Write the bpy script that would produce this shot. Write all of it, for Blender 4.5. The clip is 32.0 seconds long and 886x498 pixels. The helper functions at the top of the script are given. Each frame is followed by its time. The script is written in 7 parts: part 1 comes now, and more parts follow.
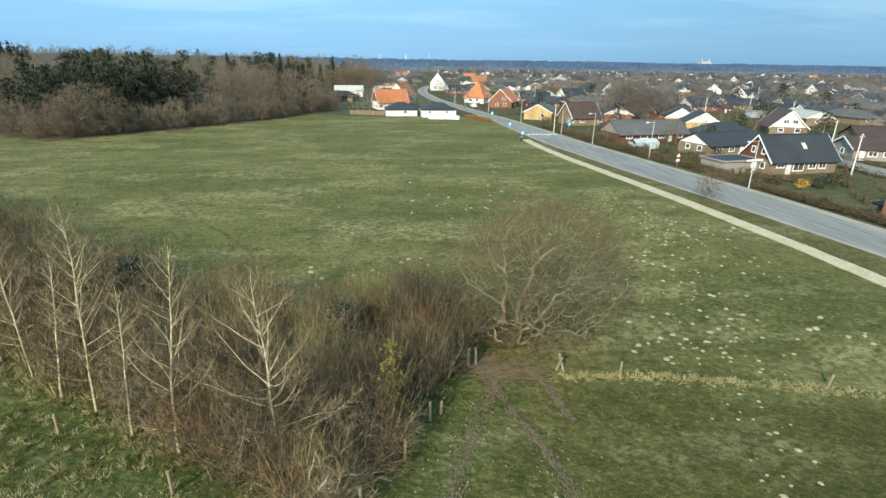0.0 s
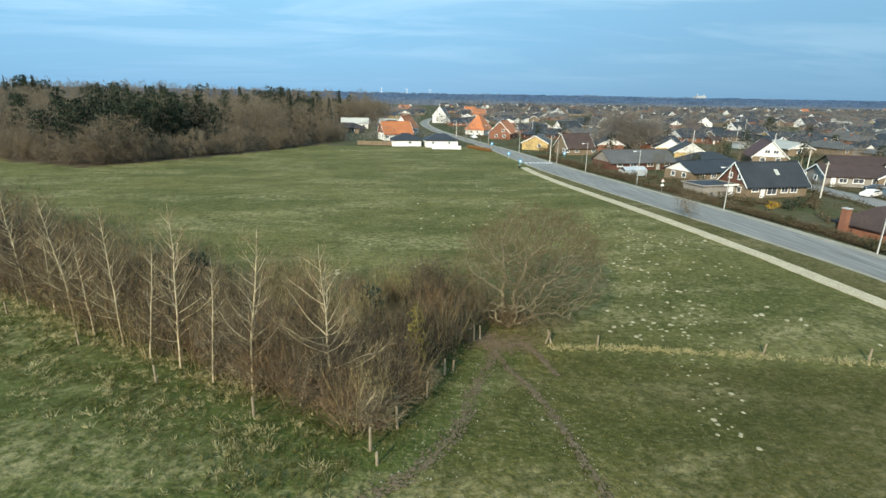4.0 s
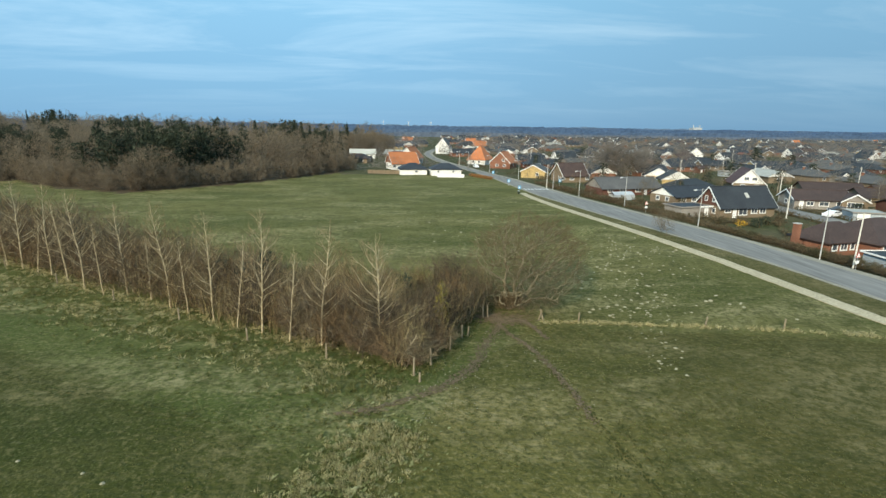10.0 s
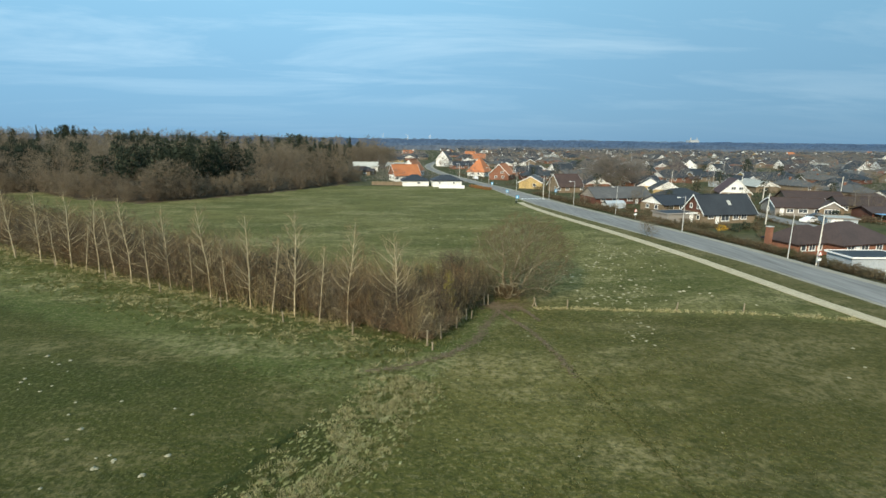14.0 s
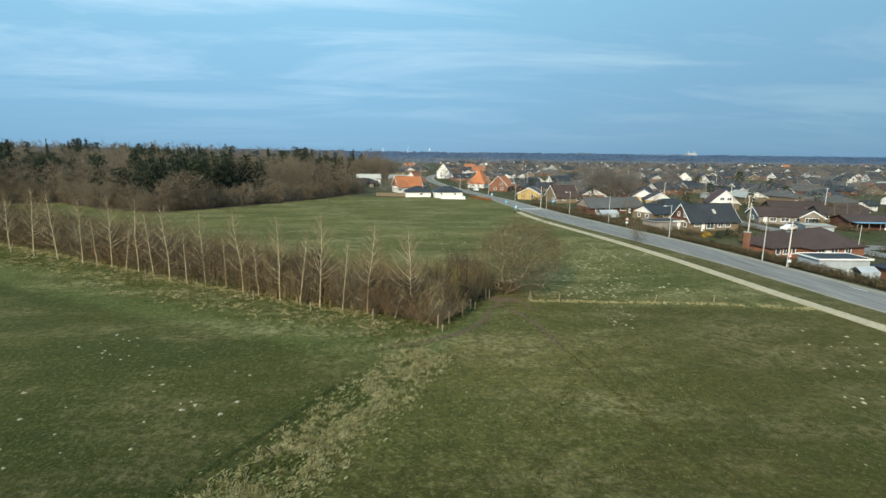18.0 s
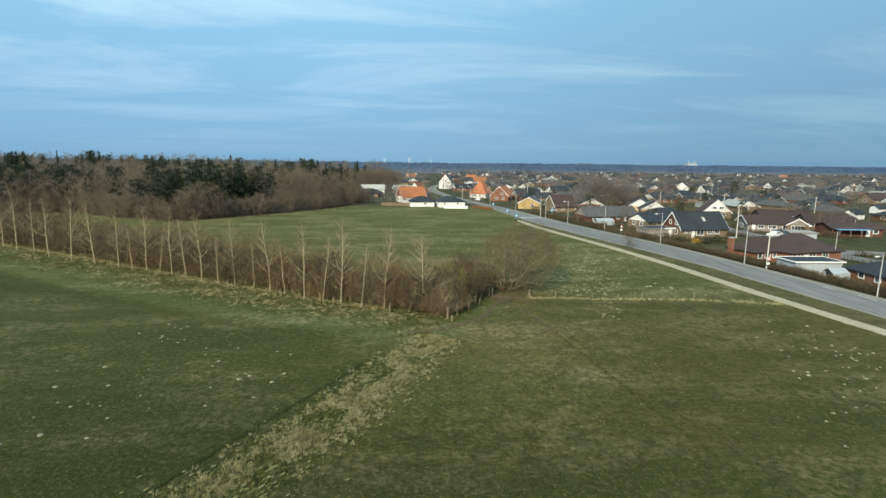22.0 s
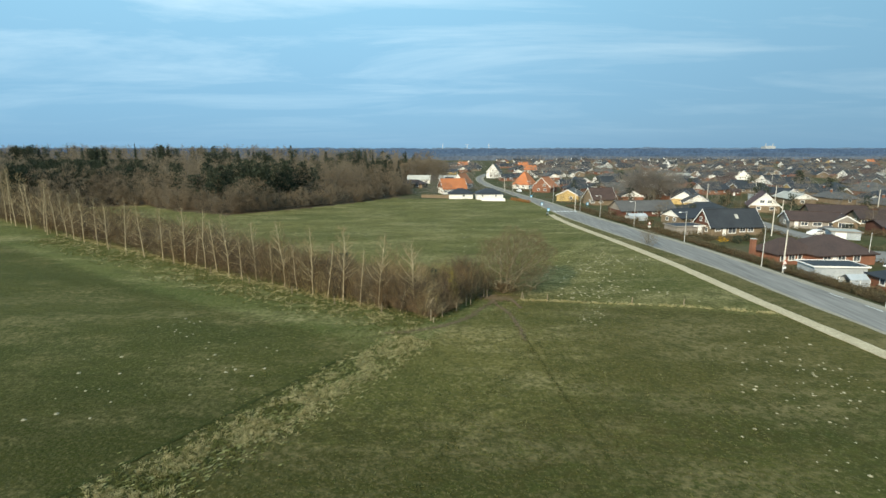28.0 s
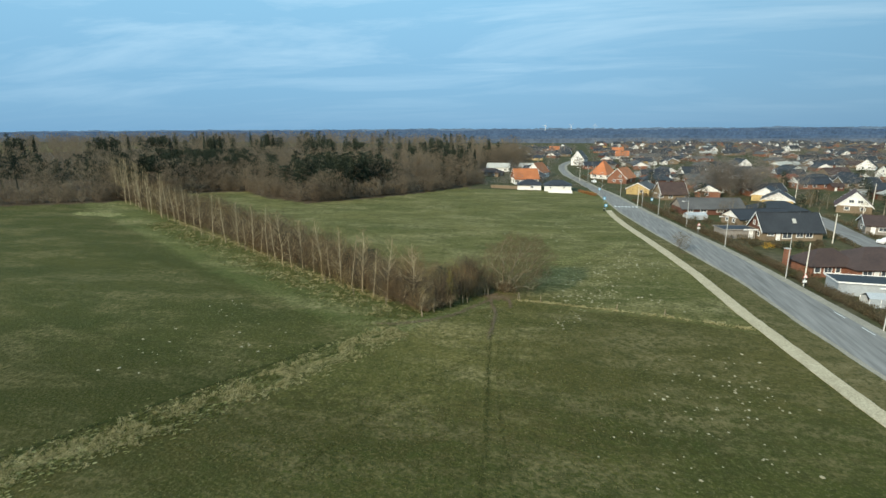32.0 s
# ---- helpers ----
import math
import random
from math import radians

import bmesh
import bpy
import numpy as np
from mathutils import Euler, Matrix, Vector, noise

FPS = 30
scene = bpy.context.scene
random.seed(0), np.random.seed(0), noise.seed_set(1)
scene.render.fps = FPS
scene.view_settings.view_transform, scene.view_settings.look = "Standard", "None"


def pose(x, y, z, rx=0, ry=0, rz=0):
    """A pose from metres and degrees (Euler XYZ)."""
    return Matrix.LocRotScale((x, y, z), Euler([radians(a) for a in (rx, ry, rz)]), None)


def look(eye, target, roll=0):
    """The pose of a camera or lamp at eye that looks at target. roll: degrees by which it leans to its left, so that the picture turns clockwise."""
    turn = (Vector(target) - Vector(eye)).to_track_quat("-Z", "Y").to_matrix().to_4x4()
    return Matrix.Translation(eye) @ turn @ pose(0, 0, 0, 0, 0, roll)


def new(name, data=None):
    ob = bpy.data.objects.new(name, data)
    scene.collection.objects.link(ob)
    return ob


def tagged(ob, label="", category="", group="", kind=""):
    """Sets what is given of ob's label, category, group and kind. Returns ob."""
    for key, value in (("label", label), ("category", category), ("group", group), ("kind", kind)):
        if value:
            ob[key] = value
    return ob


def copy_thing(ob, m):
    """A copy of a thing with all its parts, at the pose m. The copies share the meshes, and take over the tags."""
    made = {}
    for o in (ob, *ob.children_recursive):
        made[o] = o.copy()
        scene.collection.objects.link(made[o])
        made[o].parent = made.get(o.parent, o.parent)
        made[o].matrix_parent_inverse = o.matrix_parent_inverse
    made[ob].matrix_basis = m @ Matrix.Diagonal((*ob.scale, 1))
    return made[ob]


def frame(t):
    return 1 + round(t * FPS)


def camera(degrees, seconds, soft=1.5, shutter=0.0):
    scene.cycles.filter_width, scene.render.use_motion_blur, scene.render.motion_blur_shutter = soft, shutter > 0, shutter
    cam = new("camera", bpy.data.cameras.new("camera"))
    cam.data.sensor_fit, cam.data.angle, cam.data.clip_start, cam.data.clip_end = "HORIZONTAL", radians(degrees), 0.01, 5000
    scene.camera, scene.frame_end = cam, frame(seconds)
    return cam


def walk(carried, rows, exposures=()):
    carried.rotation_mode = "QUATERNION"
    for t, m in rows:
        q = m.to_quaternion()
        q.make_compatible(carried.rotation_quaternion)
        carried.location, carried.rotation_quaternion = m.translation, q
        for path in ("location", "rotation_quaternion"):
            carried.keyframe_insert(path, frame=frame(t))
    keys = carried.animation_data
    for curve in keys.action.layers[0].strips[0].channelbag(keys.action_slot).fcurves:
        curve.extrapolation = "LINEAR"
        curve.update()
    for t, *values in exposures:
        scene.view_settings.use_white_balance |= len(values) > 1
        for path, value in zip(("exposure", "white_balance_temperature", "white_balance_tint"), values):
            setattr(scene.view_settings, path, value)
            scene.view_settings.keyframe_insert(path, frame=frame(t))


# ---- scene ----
cam = camera(82.2, 32.0)
PATH = [
    (0, (2.735, -11.839, 16.63), (2.873, -9.968, 15.937), 0.9),
    (0.5, (2.527, -12.884, 16.623), (2.663, -11.008, 15.943), 0.9),
    (1, (2.381, -13.969, 16.65), (2.521, -12.087, 15.988), 0.9),
    (1.5, (2.256, -14.875, 16.708), (2.394, -12.987, 16.062), 0.9),
    (2, (2.103, -15.855, 16.739), (2.243, -13.965, 16.1), 0.9),
    (2.5, (1.989, -16.766, 16.673), (2.127, -14.871, 16.049), 0.9),
    (3, (1.81, -17.787, 16.638), (1.95, -15.887, 16.028), 0.9),
    (3.5, (1.596, -18.81, 16.689), (1.736, -16.906, 16.094), 1.0),
    (5.5, (0.818, -22.524, 16.985), (0.952, -20.604, 16.441), 0.9),
    (6, (0.618, -23.542, 17.042), (0.751, -21.621, 16.501), 0.9),
    (6.5, (0.483, -24.423, 16.956), (0.617, -22.502, 16.418), 0.9),
    (7, (0.227, -25.439, 16.885), (0.36, -23.514, 16.359), 0.9),
    (7.5, (0.006, -26.418, 16.833), (0.142, -24.49, 16.321), 0.9),
    (8, (-0.145, -27.438, 16.857), (-0.012, -25.505, 16.359), 0.9),
    (8.5, (-0.34, -28.505, 16.916), (-0.21, -26.57, 16.426), 0.9),
    (9, (-0.517, -29.49, 16.97), (-0.385, -27.553, 16.488), 0.8),
    (9.5, (-0.699, -30.4, 16.976), (-0.564, -28.462, 16.5), 0.9),
    (10, (-0.872, -31.405, 16.975), (-0.736, -29.464, 16.509), 0.9),
    (10.5, (-1.037, -32.306, 16.957), (-0.902, -30.364, 16.495), 0.9),
    (11, (-1.206, -33.261, 16.91), (-1.071, -31.318, 16.455), 0.9),
    (11.5, (-1.376, -34.318, 16.883), (-1.238, -32.375, 16.433), 0.9),
    (12, (-1.547, -35.262, 16.923), (-1.409, -33.315, 16.487), 0.9),
    (12.5, (-1.701, -36.241, 16.969), (-1.565, -34.293, 16.54), 0.8),
    (13, (-1.831, -37.256, 17.018), (-1.695, -35.307, 16.593), 0.8),
    (13.5, (-2.0, -38.124, 16.978), (-1.862, -36.173, 16.557), 0.8),
    (14, (-2.126, -39.076, 16.954), (-1.988, -37.125, 16.537), 0.7),
    (14.5, (-2.307, -39.988, 16.883), (-2.168, -38.036, 16.471), 0.7),
    (16.5, (-2.949, -43.97, 16.97), (-2.809, -42.012, 16.589), 0.7),
    (17, (-3.155, -44.889, 16.982), (-3.017, -42.93, 16.605), 0.7),
    (17.5, (-3.306, -45.775, 16.946), (-3.166, -43.816, 16.571), 0.7),
    (18, (-3.53, -46.707, 16.943), (-3.39, -44.746, 16.574), 0.7),
    (18.5, (-3.678, -47.574, 16.98), (-3.537, -45.612, 16.617), 0.8),
    (19, (-3.898, -48.463, 16.994), (-3.758, -46.501, 16.636), 0.7),
    (19.5, (-4.09, -49.371, 17.027), (-3.95, -47.408, 16.673), 0.7),
    (20, (-4.291, -50.261, 17.051), (-4.15, -48.297, 16.701), 0.7),
    (20.5, (-4.501, -51.184, 17.031), (-4.36, -49.218, 16.687), 0.7),
    (21, (-4.667, -52.09, 17.06), (-4.526, -50.124, 16.722), 0.7),
    (21.5, (-4.87, -52.971, 17.084), (-4.729, -51.004, 16.749), 0.6),
    (22, (-4.945, -53.873, 17.166), (-4.809, -51.905, 16.837), 0.6),
    (22.5, (-4.924, -54.672, 17.327), (-4.793, -52.703, 16.997), 0.6),
    (23, (-4.795, -55.361, 17.419), (-4.672, -53.392, 17.089), 0.5),
    (23.5, (-4.504, -55.876, 17.626), (-4.393, -53.907, 17.294), 0.5),
    (24, (-4.202, -56.299, 17.848), (-4.1, -54.33, 17.514), 0.4),
    (24.5, (-3.718, -56.699, 18.142), (-3.629, -54.73, 17.804), 0.4),
    (26.5, (-0.678, -57.19, 19.271), (-0.66, -55.224, 18.904), 0.3),
    (27, (0.397, -57.158, 19.532), (0.39, -55.194, 19.1551), 0.2),
    (27.5, (2.106, -57.364, 19.916), (2.055, -55.402, 19.5351), 0.1),
    (28, (3.799, -57.563, 20.345), (3.706, -55.603, 19.9602), -0.0),
    (28.5, (5.900, -58.115, 20.986), (5.7520, -56.1600, 20.5939), -0.3),
    (29, (7.952, -58.795, 21.540), (7.7520, -56.8460, 21.1358), -0.1),
    (29.5, (9.840, -59.517, 21.959), (9.5930, -57.5750, 21.5485), -0.2),
    (30, (11.790, -60.409, 22.560), (11.4950, -58.4750, 22.1393), -0.2),
    (30.5, (13.659, -61.272, 23.193), (13.3160, -59.3470, 22.7670), -0.3),
    (31, (15.565, -62.201, 24.016), (15.1720, -60.2860, 23.5848), -0.4),
    (31.5, (17.566, -63.091, 24.790), (17.1250, -61.1880, 24.3456), -0.3),
    (32, (19.222, -63.862, 25.470), (18.7450, -61.9700, 25.0113), -0.3),
]
walk(cam, [(t, look(eye, aim, roll)) for t, eye, aim, roll in PATH],
     exposures=[(0.0, 0.38, 6500, 10), (2.0, 0.26, 6500, 10), (4.0, 0.20, 6500, 10), (9.0, 0.05, 6540, 10), (16.0, -0.03, 6640, 10), (23.0, -0.06, 6680, 10), (28.0, 0.05, 6850, 10), (32.0, -0.06, 6620, 10)])

# ---- world, sun ----
SUN_FROM = Vector((-0.47, -0.88, 0.0)).normalized()
SUN_EL = radians(27)
world = bpy.data.worlds.new("world")
scene.world = world
world.use_nodes = True
wn, wl = world.node_tree.nodes, world.node_tree.links
wn.clear()


def wnode(kind, **inputs):
    n = wn.new(kind)
    for key, value in inputs.items():
        n.inputs[key].default_value = value
    return n


sky = wn.new("ShaderNodeTexSky")
sky.sky_type = "NISHITA"
sky.sun_disc = False
sky.sun_elevation = SUN_EL
sky.sun_rotation = math.atan2(SUN_FROM.x, SUN_FROM.y)
sky.air_density, sky.dust_density, sky.ozone_density = 1.0, 0.6, 2.5
co = wn.new("ShaderNodeTexCoord")
sep = wn.new("ShaderNodeSeparateXYZ")
wl.new(co.outputs["Generated"], sep.inputs[0])
# cloud sheet: the direction is carried to a flat layer high above
zup = wn.new("ShaderNodeMath"); zup.operation = "MAXIMUM"; zup.inputs[1].default_value = 0.0
wl.new(sep.outputs["Z"], zup.inputs[0])
zof = wn.new("ShaderNodeMath"); zof.operation = "ADD"; zof.inputs[1].default_value = 0.10
wl.new(zup.outputs[0], zof.inputs[0])
dx = wn.new("ShaderNodeMath"); dx.operation = "DIVIDE"
wl.new(sep.outputs["X"], dx.inputs[0]); wl.new(zof.outputs[0], dx.inputs[1])
dy = wn.new("ShaderNodeMath"); dy.operation = "DIVIDE"
wl.new(sep.outputs["Y"], dy.inputs[0]); wl.new(zof.outputs[0], dy.inputs[1])
dxs = wn.new("ShaderNodeMath"); dxs.operation = "MULTIPLY"; dxs.inputs[1].default_value = 0.45
wl.new(dx.outputs[0], dxs.inputs[0])
flat = wn.new("ShaderNodeCombineXYZ")
wl.new(dxs.outputs[0], flat.inputs[0]); wl.new(dy.outputs[0], flat.inputs[1])
big = wnode("ShaderNodeTexNoise", Scale=0.8, Detail=7.0, Roughness=0.60, Distortion=0.5)
wl.new(flat.outputs[0], big.inputs["Vector"])
ramp = wn.new("ShaderNodeValToRGB")
ramp.color_ramp.elements[0].position, ramp.color_ramp.elements[1].position = 0.47, 0.66
wl.new(big.outputs["Fac"], ramp.inputs[0])
# the sky is clear blue at the horizon, thin bright cloud lies higher up
high = wn.new("ShaderNodeMapRange")
high.inputs["From Min"].default_value, high.inputs["From Max"].default_value = 0.02, 0.36
high.inputs["To Min"].default_value, high.inputs["To Max"].default_value = 0.04, 0.82
wl.new(sep.outputs["Z"], high.inputs["Value"])
cover = wn.new("ShaderNodeMath"); cover.operation = "MULTIPLY"
wl.new(ramp.outputs[0], cover.inputs[0]); wl.new(high.outputs[0], cover.inputs[1])
low = wn.new("ShaderNodeMapRange")
low.inputs["From Min"].default_value, low.inputs["From Max"].default_value = 0.0, 0.45
wl.new(sep.outputs["Z"], low.inputs["Value"])
air = wn.new("ShaderNodeValToRGB")
for k, (at, c) in enumerate(((0.0, (1.24, 2.88, 4.66)), (0.35, (1.84, 3.90, 5.72)), (1.0, (2.60, 5.55, 7.55)))):
    if k > 1:
        air.color_ramp.elements.new(0.5)
    air.color_ramp.elements[k].position, air.color_ramp.elements[k].color = at, (*(v / 8 for v in c), 1)
wl.new(low.outputs[0], air.inputs[0])
lift = wn.new("ShaderNodeMixRGB"); lift.blend_type = "MULTIPLY"; lift.inputs[0].default_value = 1.0
lift.inputs[2].default_value = (8, 8, 8, 1)
wl.new(air.outputs[0], lift.inputs[1])
veil = wn.new("ShaderNodeMixRGB"); veil.inputs[0].default_value = 0.93
wl.new(sky.outputs[0], veil.inputs[1]); wl.new(lift.outputs[0], veil.inputs[2])
cloud = wn.new("ShaderNodeMixRGB")
cloud.inputs[2].default_value = (5.4, 7.2, 8.3, 1)
wl.new(cover.outputs[0], cloud.inputs[0]); wl.new(veil.outputs[0], cloud.inputs[1])
# the far side from the sun is a deeper blue
east = wn.new("ShaderNodeMapRange"); east.interpolation_type = "SMOOTHSTEP"
east.inputs["From Min"].default_value, east.inputs["From Max"].default_value = -0.25, 0.75
east.inputs["To Min"].default_value, east.inputs["To Max"].default_value = 1.03, 0.80
wl.new(sep.outputs["X"], east.inputs["Value"])
deep_ = wn.new("ShaderNodeMixRGB"); deep_.blend_type = "MULTIPLY"; deep_.inputs[0].default_value = 1.0
wl.new(cloud.outputs[0], deep_.inputs[1]); wl.new(east.outputs[0], deep_.inputs[2])
bg = wn.new("ShaderNodeBackground"); bg.inputs["Strength"].default_value = 0.146
out = wn.new("ShaderNodeOutputWorld")
wl.new(deep_.outputs[0], bg.inputs[0]); wl.new(bg.outputs[0], out.inputs[0])

sun = new("sun", bpy.data.lights.new("sun", "SUN"))
sun.data.energy, sun.data.angle, sun.data.color = 5.3, radians(0.6), (1.0, 0.885, 0.67)
sun.matrix_world = look(tuple(100 * (SUN_FROM * math.cos(SUN_EL) + Vector((0, 0, math.sin(SUN_EL))))), (0, 0, 0))


# ---- materials ----
def material(name, colors, scale=1.0, rough=0.85, bump=0.0, bump_scale=None, metal=0.0, detail=6.0, fine=None, per_object=0.0, stretch=None, island=0.0):
    """A procedural surface: colours mixed by coarse noise in metres, darkened and lightened by fine noise, with relief."""
    m = bpy.data.materials.new(name)
    m.use_nodes = True
    nt = m.node_tree
    n, l = nt.nodes, nt.links
    bsdf = n["Principled BSDF"]
    bsdf.inputs["Roughness"].default_value, bsdf.inputs["Metallic"].default_value = rough, metal
    bsdf.inputs["Specular IOR Level"].default_value = 0.06 if rough > 0.74 else 0.4
    geo = n.new("ShaderNodeNewGeometry")
    source = geo.outputs["Position"]
    if stretch:
        mp = n.new("ShaderNodeMapping"); mp.inputs["Scale"].default_value = stretch
        l.new(source, mp.inputs["Vector"]); source = mp.outputs[0]
    noise1 = n.new("ShaderNodeTexNoise")
    noise1.inputs["Scale"].default_value, noise1.inputs["Detail"].default_value, noise1.inputs["Roughness"].default_value = scale, detail, 0.6
    l.new(source, noise1.inputs["Vector"])
    r = n.new("ShaderNodeValToRGB")
    els = r.color_ramp.elements
    while len(els) < len(colors):
        els.new(0.5)
    for i, c in enumerate(colors):
        els[i].position, els[i].color = 0.30 + 0.42 * i / max(1, len(colors) - 1), (*c, 1)
    l.new(noise1.outputs["Fac"], r.inputs[0])
    color = r.outputs[0]
    noise2 = n.new("ShaderNodeTexNoise")
    noise2.inputs["Scale"].default_value, noise2.inputs["Detail"].default_value = fine or scale * 14, 4.0
    l.new(source, noise2.inputs["Vector"])
    mr = n.new("ShaderNodeMapRange")
    mr.inputs["From Min"].default_value, mr.inputs["From Max"].default_value = 0.3, 0.7
    mr.inputs["To Min"].default_value, mr.inputs["To Max"].default_value = 0.72, 1.22
    l.new(noise2.outputs["Fac"], mr.inputs["Value"])
    mul = n.new("ShaderNodeMixRGB"); mul.blend_type = "MULTIPLY"; mul.inputs[0].default_value = 1.0
    l.new(color, mul.inputs[1]); l.new(mr.outputs[0], mul.inputs[2])
    color = mul.outputs[0]
    for amount, kind in ((per_object, "object"), (island, "island")):
        if amount:
            rnd = n.new("ShaderNodeObjectInfo").outputs["Random"] if kind == "object" else geo.outputs["Random Per Island"]
            m2 = n.new("ShaderNodeMapRange")
            m2.inputs["To Min"].default_value, m2.inputs["To Max"].default_value = 1 - amount, 1 + amount
            l.new(rnd, m2.inputs["Value"])
            mul2 = n.new("ShaderNodeMixRGB"); mul2.blend_type = "MULTIPLY"; mul2.inputs[0].default_value = 1.0
            l.new(color, mul2.inputs[1]); l.new(m2.outputs[0], mul2.inputs[2])
            color = mul2.outputs[0]
    l.new(color, bsdf.inputs["Base Color"])
    if bump:
        b = n.new("ShaderNodeBump")
        b.inputs["Strength"].default_value, b.inputs["Distance"].default_value = 0.8, bump
        if bump_scale:
            n3 = n.new("ShaderNodeTexNoise"); n3.inputs["Scale"].default_value, n3.inputs["Detail"].default_value = bump_scale, 5.0
            l.new(source, n3.inputs["Vector"]); l.new(n3.outputs["Fac"], b.inputs["Height"])
        else:
            l.new(noise2.outputs["Fac"], b.inputs["Height"])
        l.new(b.outputs[0], bsdf.inputs["Normal"])
    return m


def grass_material(name, *kinds_):
    """Grazed spring meadow: deep green, olive and straw in patches, with tufts and bare flecks."""
    m = bpy.data.materials.new(name)
    m.use_nodes = True
    n, l = m.node_tree.nodes, m.node_tree.links
    bsdf = n["Principled BSDF"]
    bsdf.inputs["Roughness"].default_value = 0.9
    bsdf.inputs["Specular IOR Level"].default_value = 0.04
    bsdf.inputs["Sheen Weight"].default_value, bsdf.inputs["Sheen Roughness"].default_value = 0.05, 0.25
    bsdf.inputs["Sheen Tint"].default_value = (0.85, 0.85, 0.42, 1)
    pos = n.new("ShaderNodeNewGeometry").outputs["Position"]

    lay = n.new("ShaderNodeMapping")
    lay.inputs["Rotation"].default_value, lay.inputs["Scale"].default_value = (0, 0, radians(-8)), (0.38, 1.0, 1.0)
    l.new(pos, lay.inputs["Vector"])

    def nz(scale, detail=5.0, rough=0.6, lo=0.35, hi=0.65, mown=False):
        t = n.new("ShaderNodeTexNoise")
        t.inputs["Scale"].default_value, t.inputs["Detail"].default_value, t.inputs["Roughness"].default_value = scale, detail, rough
        l.new(lay.outputs[0] if mown else pos, t.inputs["Vector"])
        r = n.new("ShaderNodeMapRange")
        r.inputs["From Min"].default_value, r.inputs["From Max"].default_value = lo, hi
        l.new(t.outputs["Fac"], r.inputs["Value"])
        return r.outputs[0]

    def mix(a, b, f, blend="MIX"):
        x = n.new("ShaderNodeMixRGB"); x.blend_type = blend
        for i, v in ((1, a), (2, b)):
            if isinstance(v, tuple):
                x.inputs[i].default_value = (*v, 1)
            else:
                l.new(v, x.inputs[i])
        if isinstance(f, float):
            x.inputs[0].default_value = f
        else:
            l.new(f, x.inputs[0])
        return x.outputs[0]

    def times(a, b):
        x = n.new("ShaderNodeMath"); x.operation = "MULTIPLY"
        l.new(a, x.inputs[0])
        if isinstance(b, float):
            x.inputs[1].default_value = b
        else:
            l.new(b, x.inputs[1])
        return x.outputs[0]

    def line(ax, ay, off, soft):
        """0 to 1 across the line ax * x + ay * y = off, with a ragged edge."""
        d = n.new("ShaderNodeVectorMath"); d.operation = "DOT_PRODUCT"
        d.inputs[1].default_value = (ax, ay, 0)
        l.new(pos, d.inputs[0])
        w = n.new("ShaderNodeMath"); w.operation = "MULTIPLY_ADD"
        l.new(nz(0.6, 5.0, 0.7, 0.3, 0.7), w.inputs[0]); w.inputs[1].default_value = soft
        l.new(d.outputs["Value"], w.inputs[2])
        r = n.new("ShaderNodeMapRange"); r.interpolation_type = "SMOOTHSTEP"
        r.inputs["From Min"].default_value, r.inputs["From Max"].default_value = off, off + soft
        l.new(w.outputs[0], r.inputs["Value"])
        return r.outputs[0]

    def sward(dark, mid, straw):
        c = mix(dark, mid, nz(0.08, 6.0, 0.65, 0.38, 0.62, True))
        c = mix(c, straw, times(times(patches, broken), 0.95))
        c = mix(c, straw, times(flecks, 0.5))
        return c

    patches, broken, flecks = nz(0.13, 6.0, 0.68, 0.47, 0.60, True), nz(1.5, 6.0, 0.75, 0.42, 0.58), nz(2.8, 5.0, 0.7, 0.52, 0.62)
    lawn, damp, dry = kinds_
    # southern part of the damp field: foreground dimming put into its colour
    dim_damp = tuple(tuple(v * 0.72 for v in q) for q in damp) if damp else None
    tall = ((0.058, 0.074, 0.020), (0.092, 0.097, 0.029), (0.24, 0.205, 0.10))
    if damp:
        left_ = mix(mix(sward(*damp), sward(*dim_damp), line(0.0, -1.0, 18.0, 16.0)), sward(*tall), line(0.62, 1.0, -11.8, 3.0))
    if damp:
        # dry sward darker towards the road; southwards, foreground dimming is put into the colour
        dry_dark, dim_south, dim_south_dark = (tuple(tuple(v * g for v in q) for q in dry) for g in (0.69, 0.56, 0.52))
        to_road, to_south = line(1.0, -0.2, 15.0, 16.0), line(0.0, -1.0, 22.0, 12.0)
        right_ = mix(mix(sward(*dry), sward(*dry_dark), to_road), mix(sward(*dim_south), sward(*dim_south_dark), to_road), to_south)
    fresh = tuple(tuple(v * g for v in q) for q, g in zip(damp, (1.12, 1.12, 0.9))) if damp else None
    c = mix(left_, mix(sward(*fresh), right_, line(-0.5, 1.0, -36.0, 22.0)), line(1.0, -0.58, 2.6, 1.6)) if damp else sward(*lawn)
    if damp:
        a = line(0.235, 1.0, 15.6, 0.9)
        d = line(0.62, 1.0, 3.4, 0.9)
        low_ = tuple(tuple(v * 0.92 for v in q) for q in lawn)
        c = mix(c, mix(sward(*lawn), sward(*low_), line(1.0, -0.45, 4.0, 8.0)), times(a, d))
    c = mix(c, (0.038, 0.042, 0.013), times(nz(0.42, 5.0, 0.7, 0.50, 0.62), 0.5))
    c = mix(c, (0.032, 0.036, 0.011), times(nz(1.9, 5.0, 0.7, 0.51, 0.60), 0.55))
    c = mix(c, (0.25, 0.225, 0.115), times(nz(7.0, 3.0, 0.6, 0.58, 0.72), 0.36))
    l.new(c, bsdf.inputs["Base Color"])
    t = n.new("ShaderNodeTexNoise"); t.inputs["Scale"].default_value, t.inputs["Detail"].default_value = 3.2, 7.0
    l.new(pos, t.inputs["Vector"])
